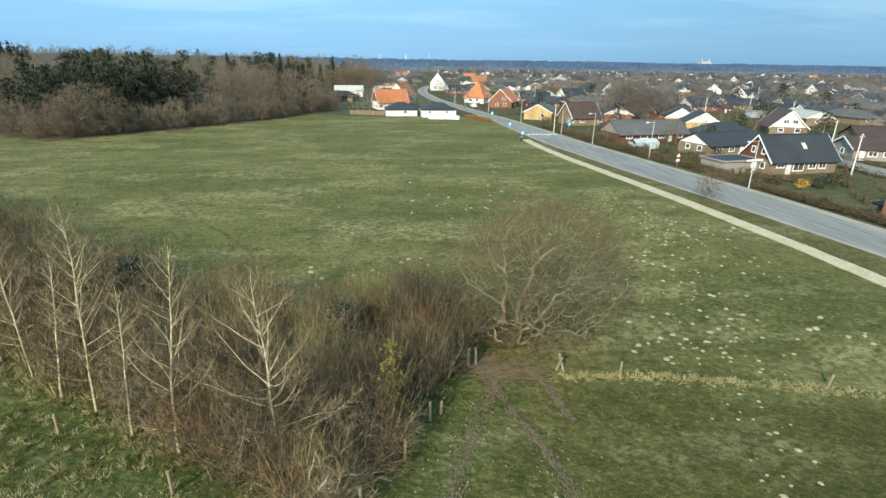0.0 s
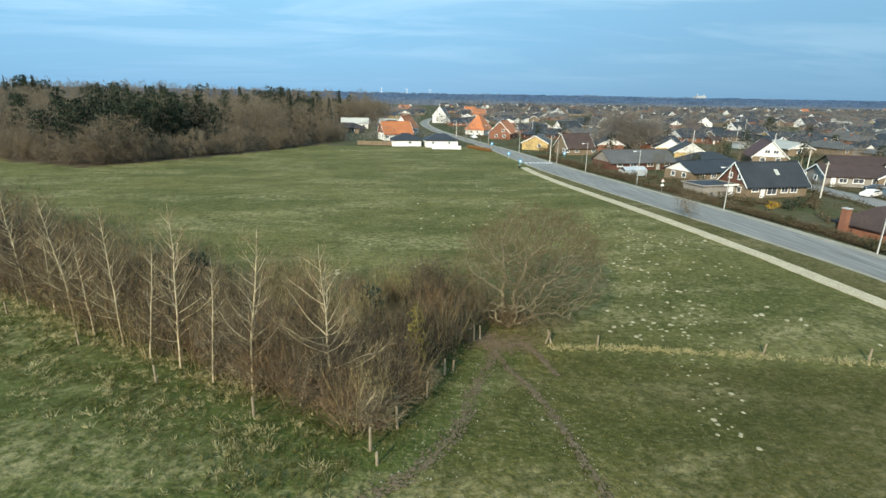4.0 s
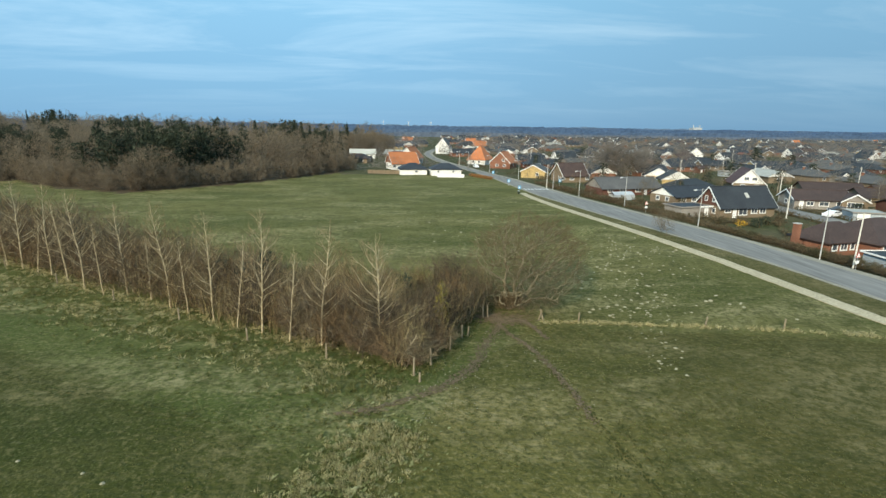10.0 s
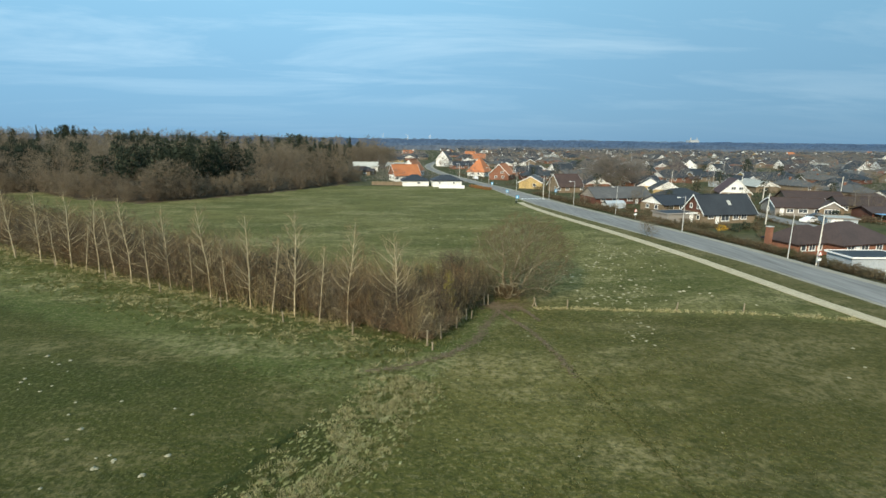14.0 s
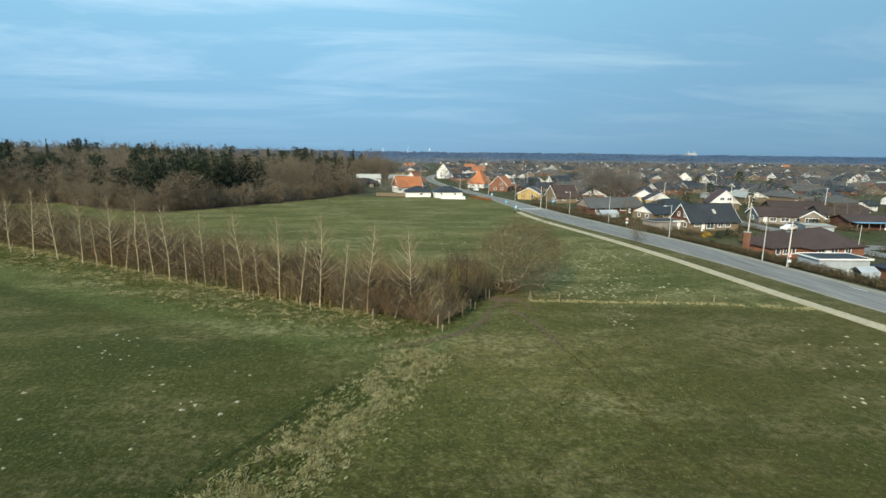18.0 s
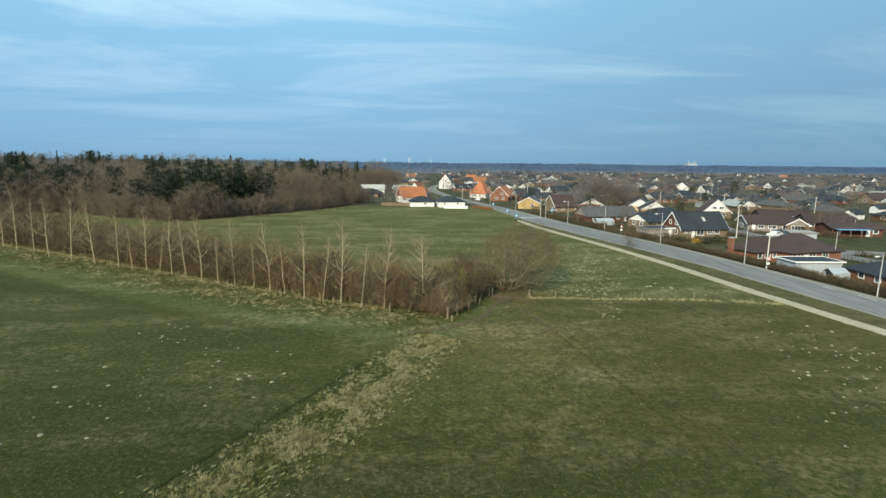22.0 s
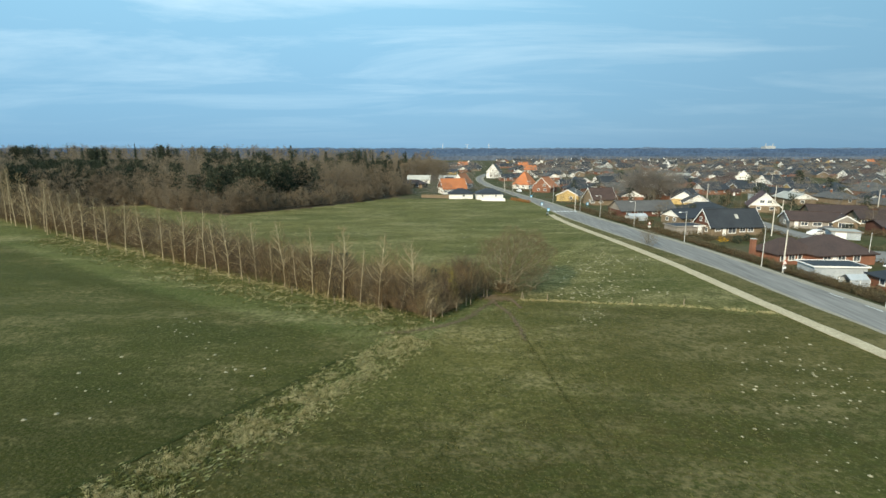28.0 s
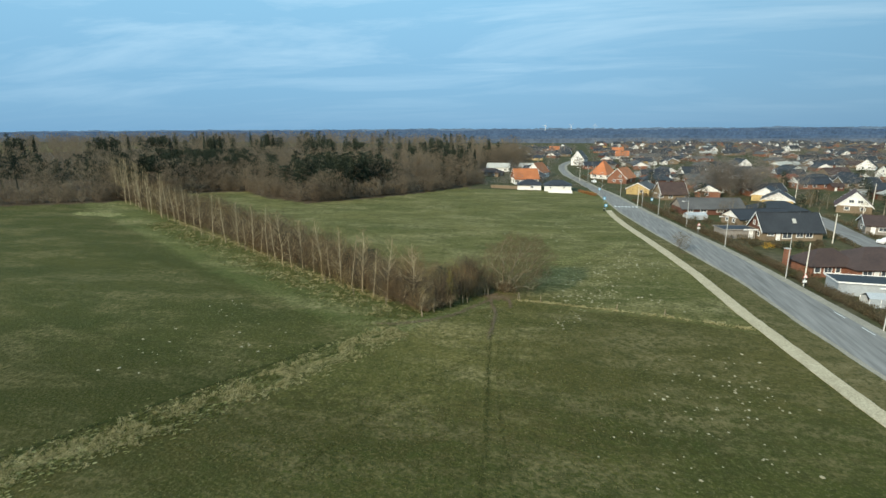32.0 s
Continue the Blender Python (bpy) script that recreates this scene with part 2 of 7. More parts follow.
    b = n.new("ShaderNodeBump"); b.inputs["Strength"].default_value, b.inputs["Distance"].default_value = 0.8, 0.16
    l.new(t.outputs["Fac"], b.inputs["Height"]); l.new(b.outputs[0], bsdf.inputs["Normal"])
    return m


def see_through(m, share=0.45):
    """Sprays of fine twigs and leaves let part of the light through."""
    n, l = m.node_tree.nodes, m.node_tree.links
    bsdf, out = n["Principled BSDF"], n["Material Output"]
    thin = n.new("ShaderNodeBsdfTranslucent")
    l.new(bsdf.inputs["Base Color"].links[0].from_socket, thin.inputs["Color"])
    mix = n.new("ShaderNodeMixShader")
    mix.inputs[0].default_value = share
    l.new(bsdf.outputs[0], mix.inputs[1]); l.new(thin.outputs[0], mix.inputs[2])
    l.new(mix.outputs[0], out.inputs["Surface"])


M = {}
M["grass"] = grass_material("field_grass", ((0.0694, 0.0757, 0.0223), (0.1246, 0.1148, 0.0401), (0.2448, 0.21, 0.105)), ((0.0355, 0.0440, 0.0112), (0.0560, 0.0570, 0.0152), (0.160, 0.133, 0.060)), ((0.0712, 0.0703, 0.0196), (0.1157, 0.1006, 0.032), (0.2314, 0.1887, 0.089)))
M["verge"] = grass_material("verge_grass", ((0.062, 0.060, 0.021), (0.105, 0.088, 0.037), (0.20, 0.160, 0.085)), None, None)
M["garden"] = material("garden_ground", [(0.042, 0.053, 0.020), (0.070, 0.068, 0.033), (0.105, 0.088, 0.058)], 0.06, 0.9, 0.15, 2.0)
M["litter"] = material("forest_floor", [(0.06, 0.045, 0.03), (0.11, 0.08, 0.05)], 0.3, 0.95, 0.1)
M["asphalt"] = material("asphalt", [(0.195, 0.184, 0.172), (0.214, 0.203, 0.190), (0.230, 0.217, 0.202)], 0.35, 0.8, 0.006, 30, fine=2.2, stretch=(1, 0.06, 1))
M["shoulder"] = material("road_edge", [(0.25, 0.225, 0.18), (0.34, 0.305, 0.245)], 0.5, 0.9, 0.01, 25)
M["path"] = material("pale_path", [(0.38, 0.32, 0.215), (0.48, 0.41, 0.285)], 0.5, 0.9, 0.01, 20, fine=6)
M["paint"] = material("road_paint", [(0.65, 0.65, 0.62), (0.75, 0.75, 0.72)], 2, 0.7)
M["mud"] = material("trodden_mud", [(0.088, 0.064, 0.040), (0.150, 0.112, 0.072), (0.080, 0.068, 0.034)], 1.2, 0.9, 0.06, 6)
M["mole"] = material("molehill_soil", [(0.22, 0.20, 0.13), (0.35, 0.32, 0.22)], 1.5, 0.95, 0.03, 12)
M["rut"] = material("worn_grass", [(0.036, 0.042, 0.012), (0.062, 0.060, 0.019)], 1.5, 0.9, 0.05, 6)
M["damp"] = material("damp_grass", [(0.026, 0.034, 0.010), (0.045, 0.052, 0.016)], 0.8, 0.9, 0.05, 6)
M["strawmat"] = material("flattened_straw", [(0.09, 0.105, 0.034), (0.21, 0.198, 0.080), (0.36, 0.335, 0.175)], 1.6, 0.9, 0.08, 5, fine=7)
M["straw"] = material("dry_grass", [(0.36, 0.315, 0.155), (0.55, 0.485, 0.275)], 0.6, 0.9, island=0.35)
M["tuft"] = material("rough_grass", [(0.092, 0.112, 0.034), (0.150, 0.152, 0.052), (0.31, 0.275, 0.14)], 0.8, 0.9, island=0.4)
M["birch"] = material("birch_bark", [(0.24, 0.19, 0.115), (0.48, 0.40, 0.255), (0.62, 0.53, 0.36)], 2.6, 0.75, fine=9)
M["birchtwig"] = material("birch_twig", [(0.20, 0.15, 0.085), (0.33, 0.26, 0.155)], 0.8, 0.8, island=0.25)
M["oak"] = material("oak_bark", [(0.135, 0.114, 0.073), (0.29, 0.25, 0.163)], 1.5, 0.9, 0.03, 14)
M["oaktwig"] = material("oak_twig", [(0.112, 0.083, 0.047), (0.175, 0.135, 0.078)], 0.7, 0.9, island=0.25)
M["brush"] = material("thicket_twig", [(0.082, 0.060, 0.042), (0.195, 0.136, 0.083), (0.140, 0.116, 0.069), (0.30, 0.24, 0.155)], 0.34, 0.9, island=0.5)
M["brush_red"] = material("red_brown_twig", [(0.105, 0.068, 0.036), (0.182, 0.123, 0.066)], 0.5, 0.9, island=0.5)
M["brush_grey"] = material("grey_brown_twig", [(0.102, 0.082, 0.056), (0.195, 0.158, 0.106)], 0.5, 0.9, island=0.5)
M["brush_dark"] = material("blackthorn_twig", [(0.060, 0.047, 0.034), (0.122, 0.096, 0.066)], 0.5, 0.9, island=0.5)
M["brush_olive"] = material("olive_tan_twig", [(0.165, 0.130, 0.060), (0.29, 0.235, 0.125)], 0.5, 0.9, island=0.45)
M["willow"] = material("willow_twig", [(0.19, 0.19, 0.075), (0.29, 0.275, 0.125)], 0.6, 0.9, island=0.3)
M["leaf"] = material("yellow_leaf", [(0.105, 0.105, 0.026), (0.21, 0.16, 0.05)], 2.0, 0.8, island=0.4)
M["forest"] = material("woodland_twig", [(0.150, 0.118, 0.084), (0.220, 0.172, 0.120), (0.275, 0.220, 0.152)], 0.05, 0.95, island=0.2)
M["towntwig"] = material("town_twig", [(0.195, 0.168, 0.142), (0.285, 0.245, 0.205)], 0.05, 0.95, island=0.2)
M["trunkfar"] = material("woodland_trunk", [(0.16, 0.135, 0.10), (0.26, 0.23, 0.18)], 0.3, 0.95, island=0.3)
M["conifer"] = material("conifer_needles", [(0.032, 0.042, 0.029), (0.052, 0.063, 0.041)], 0.15, 0.9, island=0.25)
M["hedge"] = material("hedge_leaf", [(0.115, 0.084, 0.052), (0.165, 0.128, 0.078), (0.075, 0.082, 0.038)], 0.25, 0.9, island=0.4)
M["yellowbush"] = material("forsythia_bloom", [(0.36, 0.21, 0.03), (0.50, 0.31, 0.05)], 1.0, 0.85, island=0.3)
M["post"] = material("weathered_wood", [(0.19, 0.155, 0.105), (0.31, 0.26, 0.18)], 3.0, 0.85, fine=30)
M["concrete"] = material("grey_concrete", [(0.40, 0.40, 0.38), (0.50, 0.50, 0.48)], 1.5, 0.85)
M["polewhite"] = material("pale_pole", [(0.58, 0.55, 0.48), (0.70, 0.67, 0.60)], 1.0, 0.8)
M["metal"] = material("galvanised_metal", [(0.42, 0.43, 0.44), (0.52, 0.53, 0.54)], 2.0, 0.45, metal=0.7)
M["white"] = material("white_paint", [(0.74, 0.74, 0.72), (0.82, 0.82, 0.80)], 0.8, 0.7)
M["glass"] = material("window_glass", [(0.05, 0.06, 0.075), (0.08, 0.095, 0.11)], 0.5, 0.12)
M["bluesign"] = material("blue_sign", [(0.05, 0.28, 0.50), (0.06, 0.32, 0.56)], 2.0, 0.5)
M["redsign"] = material("red_sign", [(0.55, 0.06, 0.03), (0.62, 0.08, 0.04)], 2.0, 0.5)
M["tyre"] = material("black_rubber", [(0.02, 0.02, 0.02), (0.03, 0.03, 0.03)], 4.0, 0.8)
M["carpaint"] = material("white_car_paint", [(0.74, 0.75, 0.76), (0.80, 0.80, 0.80)], 1.0, 0.3)
for key in ("forest", "towntwig", "hedge", "straw", "tuft"):
    see_through(M[key])
ROOFS = {
    "slate": [(0.020, 0.023, 0.028), (0.032, 0.037, 0.043)],
    "black": [(0.020, 0.023, 0.030), (0.034, 0.038, 0.046)],
    "grey": [(0.066, 0.064, 0.062), (0.100, 0.096, 0.092)],
    "brown": [(0.044, 0.027, 0.022), (0.070, 0.043, 0.035)],
    "maroon": [(0.070, 0.034, 0.030), (0.110, 0.054, 0.047)],
    "orange": [(0.36, 0.125, 0.048), (0.50, 0.18, 0.070)],
    "red": [(0.17, 0.06, 0.038), (0.23, 0.09, 0.055)],
    "pale": [(0.34, 0.34, 0.31), (0.44, 0.43, 0.39)],
    "white": [(0.66, 0.66, 0.64), (0.76, 0.76, 0.74)],
    "blue": [(0.12, 0.27, 0.42), (0.18, 0.34, 0.50)],
}
for key, cols in ROOFS.items():
    M["roof_" + key] = material("roof_" + key, cols, 0.35, 0.72, 0.02, 6, per_object=0.12)
WALLS = {
    "white": [(0.70, 0.70, 0.67), (0.80, 0.80, 0.78)],
    "tan": [(0.165, 0.128, 0.088), (0.235, 0.182, 0.126)],
    "redbrick": [(0.19, 0.088, 0.058), (0.27, 0.13, 0.085)],
    "darkbrick": [(0.105, 0.050, 0.038), (0.15, 0.075, 0.055)],
    "yellow": [(0.44, 0.32, 0.14), (0.54, 0.40, 0.19)],
    "greywood": [(0.22, 0.20, 0.18), (0.30, 0.28, 0.25)],
    "paleblue": [(0.30, 0.34, 0.37), (0.40, 0.44, 0.47)],
}
for key, cols in WALLS.items():
    M["wall_" + key] = material("wall_" + key, cols, 0.4, 0.9, 0.006, 18, fine=9)


# ---- mesh helpers ----
def mesh_np(name, verts, faces, mat):
    verts, faces = np.asarray(verts, np.float32), np.asarray(faces, np.int32)
    me = bpy.data.meshes.new(name)
    me.vertices.add(len(verts))
    me.vertices.foreach_set("co", verts.ravel())
    k = faces.shape[1]
    me.loops.add(faces.size)
    me.loops.foreach_set("vertex_index", faces.ravel())
    me.polygons.add(len(faces))
    me.polygons.foreach_set("loop_start", np.arange(0, faces.size, k, dtype=np.int32))
    me.update(calc_edges=True)
    if mat:
        me.materials.append(mat)
    return me


def mesh_py(name, verts, faces, mat):
    me = bpy.data.meshes.new(name)
    me.from_pydata([tuple(v) for v in verts], [], faces)
    me.update()
    me.materials.append(mat)
    return me


def child(name, me, parent, at=None, label=""):
    ob = new(name, me)
    ob.parent = parent
    if at is not None:
        ob.matrix_local = at
    return tagged(ob, label)


def part(name, bm, mat, parent, label=""):
    me = bpy.data.meshes.new(name)
    bm.to_mesh(me)
    bm.free()
    me.materials.append(mat)
    return child(name, me, parent, None, label)


def box_data(x0, y0, z0, x1, y1, z1):
    v = [(x, y, z) for z in (z0, z1) for y in (y0, y1) for x in (x0, x1)]
    f = [(0, 2, 3, 1), (4, 5, 7, 6), (0, 1, 5, 4), (2, 6, 7, 3), (0, 4, 6, 2), (1, 3, 7, 5)]
    return v, f


def boxes(name, items, mat):
    v, f = [], []
    for b in items:
        bv, bf = box_data(*b)
        f += [tuple(i + len(v) for i in q) for q in bf]
        v += bv
    return mesh_py(name, v, f, mat)


def bevelled(x0, y0, z0, x1, y1, z1, r=0.02):
    bm = bmesh.new()
    bmesh.ops.create_cube(bm, size=1.0)
    bmesh.ops.transform(bm, matrix=Matrix.LocRotScale(((x0 + x1) / 2, (y0 + y1) / 2, (z0 + z1) / 2), None, (x1 - x0, y1 - y0, z1 - z0)), verts=bm.verts)
    bmesh.ops.bevel(bm, geom=bm.edges[:], offset=r, segments=2, affect="EDGES", profile=0.5)
    return bm


def cone(r0, r1, h, sides=10, z=0.0):
    bm = bmesh.new()
    bmesh.ops.create_cone(bm, cap_ends=True, segments=sides, radius1=r0, radius2=r1, depth=h, matrix=Matrix.Translation((0, 0, z + h / 2)))
    return bm


# twigs and branches are lists of (start, end, start radius, end radius)
def tubes(seg, sides=3):
    seg = np.asarray(seg, np.float64)
    a, b, ra, rb = seg[:, 0:3], seg[:, 3:6], seg[:, 6], seg[:, 7]
    d = b - a
    d /= np.maximum(np.linalg.norm(d, axis=1, keepdims=True), 1e-9)
    ref = np.where(np.abs(d[:, 2:3]) < 0.9, np.array([[0, 0, 1.0]]), np.array([[1.0, 0, 0]]))
    u = np.cross(d, ref)
    u /= np.linalg.norm(u, axis=1, keepdims=True)
    w = np.cross(d, u)
    n = len(seg)
    if sides == 2:
        turn = np.random.RandomState(n).rand(n, 1) * math.pi
        s = u * np.cos(turn) + w * np.sin(turn)
        v = np.stack([a - s * ra[:, None], a + s * ra[:, None], b + s * rb[:, None], b - s * rb[:, None]], 1).reshape(-1, 3)
        f = np.arange(4 * n).reshape(-1, 4)
        return v, f
    ang = np.arange(sides) * 2 * math.pi / sides
    ring = np.cos(ang)[None, :, None] * u[:, None] + np.sin(ang)[None, :, None] * w[:, None]
    v = np.concatenate([a[:, None] + ring * ra[:, None, None], b[:, None] + ring * rb[:, None, None]], 1).reshape(-1, 3)
    i = np.arange(sides)
    q = np.stack([i, (i + 1) % sides, (i + 1) % sides + sides, i + sides], 1)
    f = (np.arange(n)[:, None, None] * 2 * sides + q[None]).reshape(-1, 4)
    return v, f


def placed(template, spots):
    """Copies of a list of segments at spots (x, y, z, turn, width, height), as one list."""
    t = np.asarray(template, np.float64)
    s = np.asarray(spots, np.float64)
    c, k = np.cos(s[:, 3])[:, None], np.sin(s[:, 3])[:, None]
    cols = []
    for o in (0, 3):
        x, y, z = t[None, :, o], t[None, :, o + 1], t[None, :, o + 2]
        cols += [(c * x - k * y) * s[:, 4:5] + s[:, 0:1], (k * x + c * y) * s[:, 4:5] + s[:, 1:2], z * s[:, 5:6] + s[:, 2:3]]
    cols += [t[None, :, 6] * s[:, 4:5], t[None, :, 7] * s[:, 4:5]]
    return np.stack(cols, -1).reshape(-1, 8)


def facing(template, centre, spots, jitter=0.35, pointed=False):
    """Copies of a template as flat strips, each turned outward from the middle of its own crown or spray."""
    t = np.array([q[:8] for q in template], np.float64)
    s = np.asarray(spots, np.float64)
    o = (t[:, 0:3] + t[:, 3:6]) / 2 - np.asarray(centre, np.float64)
    if len(template[-1]) > 8:
        o = np.array([q[8:11] if len(q) > 8 else o[i] for i, q in enumerate(template)], np.float64)
    o /= np.maximum(np.linalg.norm(o, axis=1, keepdims=True), 1e-6)
    o = o + np.random.RandomState(len(t)).normal(0, jitter, o.shape)
    c, k = np.cos(s[:, 3])[:, None], np.sin(s[:, 3])[:, None]
    out = np.stack([c * o[None, :, 0] - k * o[None, :, 1], k * o[None, :, 0] + c * o[None, :, 1], np.repeat(o[None, :, 2], len(s), 0)], -1).reshape(-1, 3)
    seg = placed(t, spots)
    a, b, ra, rb = seg[:, 0:3], seg[:, 3:6], seg[:, 6:7], seg[:, 7:8]
    w = np.cross(b - a, out)
    w /= np.maximum(np.linalg.norm(w, axis=1, keepdims=True), 1e-9)
    if pointed:
        return np.stack([a - w * ra, a + w * ra, b], 1).reshape(-1, 3)
    return np.stack([a - w * ra, a + w * ra, b + w * rb, b - w * rb], 1).reshape(-1, 3)


def strips(name, pieces, mat, corners=4):
    """One mesh of flat strips from the corner arrays of several templates."""
    v = np.concatenate([p for p in pieces if len(p)])
    return mesh_np(name, v, np.arange(len(v)).reshape(-1, corners), mat)


def smooth(u):
    u = min(1.0, max(0.0, u))
    return u * u * (3 - 2 * u)


def between(points, y):
    """x on a polyline of (y, x) at y."""
    ys, xs = zip(*points)
    return float(np.interp(y, ys, xs))


PATH_MID = [(-400, 110), (-60, 54.0), (-30, 50.4), (-12, 47.6), (0, 45.9), (12, 44.2), (33, 42.1), (55, 38.9), (85, 34.4), (102, 32.5), (114, 31.8)]
ROAD_LEFT = [(-400, 115), (-60, 60.5), (-5, 52.0), (11, 49.9), (30, 48.1), (47, 44.8), (58, 42.8), (74, 40.0), (93, 37.4), (108, 35.0), (128, 32.9), (156, 30.2), (186, 25.3), (214, 20.7), (250, 14.0), (290, 10.4), (326, 9.6), (362, 12.5), (400, 19), (430, 27)]
ROAD_RIGHT = [(-400, 127), (-60, 70.0), (-5, 61.4), (10, 59.6), (30, 57.2), (52, 54.4), (62, 52.9), (75, 50.8), (93, 48.3), (108, 45.6), (128, 42.4), (156, 38.0), (186, 31.5), (214, 26.5), (250, 20.0), (290, 16.4), (326, 15.6), (362, 18.5), (400, 25), (430, 33)]

def ground_z(x, y):
    left = -1.1 * smooth((y + 4) / 18)
    right = -0.3 - 0.8 * smooth((y - 40) / 70)
    k = smooth((x - 20) / 14)
    z = left * (1 - k) + right * k
    if x > 50 and y < 75:
        # the gardens near the bend lie lower than the road
        z -= 0.9 * smooth((x - between(ROAD_RIGHT, y) - 0.8) / 3.5) * (1 - smooth((y - 48) / 22))
    return z


# ---- ground ----
gx = np.unique(np.concatenate([np.arange(-240, 160, 3.0), np.linspace(160, 700, 40), np.linspace(700, 4600, 14), np.linspace(-4600, -240, 22)]))
gy = np.unique(np.concatenate([np.arange(-110, 240, 3.0), np.linspace(240, 900, 40), np.linspace(900, 4700, 14), np.linspace(-1500, -110, 10)]))
rng = np.random.RandomState(3)
gv = []
for y in gy:
    for x in gx:
        z = ground_z(x, y)
        if abs(x) < 240 and -110 < y < 240:
            z += 0.10 * noise.noise((x * 0.11, y * 0.11, 0.0)) + 0.05 * noise.noise((x * 0.45, y * 0.45, 3.0))
            if between(PATH_MID, y) - 3 < x < between(ROAD_RIGHT, y) + 3:
                z = ground_z(x, y) - 0.03
        gv.append((x, y, z))
nx = len(gx)
gf = [(j * nx + i, j * nx + i + 1, (j + 1) * nx + i + 1, (j + 1) * nx + i) for j in range(len(gy) - 1) for i in range(nx - 1)]
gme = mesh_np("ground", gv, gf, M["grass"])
gme.materials.append(M["garden"])
gme.materials.append(M["litter"])
FOREST_EDGE = [(-320, 20), (-230, 60), (-180, 80), (-166, 87), (-155, 94), (-140, 128), (-122, 137), (-110, 127), (-101, 119.5), (-88, 113.5), (-76, 108.6), (-63, 122), (-53, 135), (-42, 151), (-28, 178), (-24, 190), (-34, 215), (-42, 258), (-37, 286), (-12, 292), (-9, 335), (-24, 400), (-110, 520), (-110, 700), (-700, 700), (-700, 20)]


def inside(x, y, poly):
    hit = False
    for (x0, y0), (x1, y1) in zip(poly, poly[1:] + poly[:1]):
        if (y0 > y) != (y1 > y) and x < x0 + (y - y0) * (x1 - x0) / (y1 - y0):
            hit = not hit
    return hit


mats = []
for j in range(len(gy) - 1):
    for i in range(nx - 1):
        x, y = (gx[i] + gx[i + 1]) / 2, (gy[j] + gy[j + 1]) / 2
        k = 0
        if x > between(ROAD_RIGHT, y) - 1.0 or (y > 166 and x > -26 and not inside(x, y, FOREST_EDGE)) or y > 700:
            k = 1
        elif inside(x - 1, y + 2, FOREST_EDGE):
            k = 2
        mats.append(k)
gme.polygons.foreach_set("material_index", np.array(mats, np.int32))
gme.polygons.foreach_set("use_smooth", np.ones(len(gf), bool))
tagged(new("ground", gme), "grazed green meadow with straw-coloured patches", "ground", kind="structure")


def ribbon(name, left, right, ys, lift, mat, jag=0.0):
    v, f = [], []
    r = random.Random(5)
    for y in ys:
        xl, xr = between(left, y) + r.uniform(-jag, jag), between(right, y) + r.uniform(-jag, jag)
        for x in (xl, (xl * 2 + xr) / 3, (xl + 2 * xr) / 3, xr):
            v.append((x, y, ground_z(x, y) + lift))
        v += [(xl, y, ground_z(xl, y) - 0.15), (xr, y, ground_z(xr, y) - 0.15)]
    for j in range(len(ys) - 1):
        a, b = 6 * j, 6 * j + 6
        f += [(a, a + 1, b + 1, b), (a + 1, a + 2, b + 2, b + 1), (a + 2, a + 3, b + 3, b + 2), (a + 4, a, b, b + 4), (a + 3, a + 5, b + 5, b + 3)]
    return new(name, mesh_py(name, v, f, mat))


ys = list(np.arange(-110, 200, 2.0)) + list(np.linspace(200, 430, 60))
tagged(ribbon("road", ROAD_LEFT, ROAD_RIGHT, ys, 0.03, M["shoulder"], 0.08), "wide two-lane road with pale worn edges", "road", kind="structure")
inner_l = [(y, x + 0.7) for y, x in ROAD_LEFT]
inner_r = [(y, x - 1.6) for y, x in ROAD_RIGHT]
tagged(ribbon("road_surface", inner_l, inner_r, ys, 0.045, M["asphalt"], 0.03), "grey asphalt carriageway", "road", kind="structure")
tagged(ribbon("verge", [(y, x + 0.8) for y, x in PATH_MID], [(y, x + 0.3) for y, x in ROAD_LEFT], list(np.arange(-110, 114, 1.0)), 0.022, M["verge"], 0.1), "rough olive grass verge between path and road", "verge", kind="structure")
half = [(y, x - 0.98) for y, x in PATH_MID], [(y, x + 0.98) for y, x in PATH_MID]
tagged(ribbon("path", half[0], half[1], list(np.arange(-110, 114, 1.0)), 0.04, M["path"], 0.07), "pale gravel foot and cycle path beside the road", "path", kind="structure")


# ---- plants ----
def grow(r, p, d, length, radius, level, out, spread, kids, up=0.15, steps=3):
    """One branch as a bent chain with side branches."""
    q = Vector(p)
    d = Vector(d).normalized()
    step = length / steps
    for s in range(steps):
        e = q + d * step
        ra, rb = radius * (1 - s / steps * 0.75), radius * (1 - (s + 1) / steps * 0.75)
        out.append((*q, *e, ra, rb))
        if level > 0:
            for _ in range(kids):
                side = Vector((r.uniform(-1, 1), r.uniform(-1, 1), r.uniform(-0.35, 0.9)))
                nd = (d + side * spread).normalized()
                grow(r, q.lerp(e, r.random()), nd, length * r.uniform(0.38, 0.62), max(rb * 0.55, 0.006), level - 1, out, spread, kids, up, max(2, steps - 1))
        q = e
        d = (d + Vector((r.uniform(-1, 1), r.uniform(-1, 1), r.uniform(-0.6, 1.0) + up)) * 0.18).normalized()
    return out


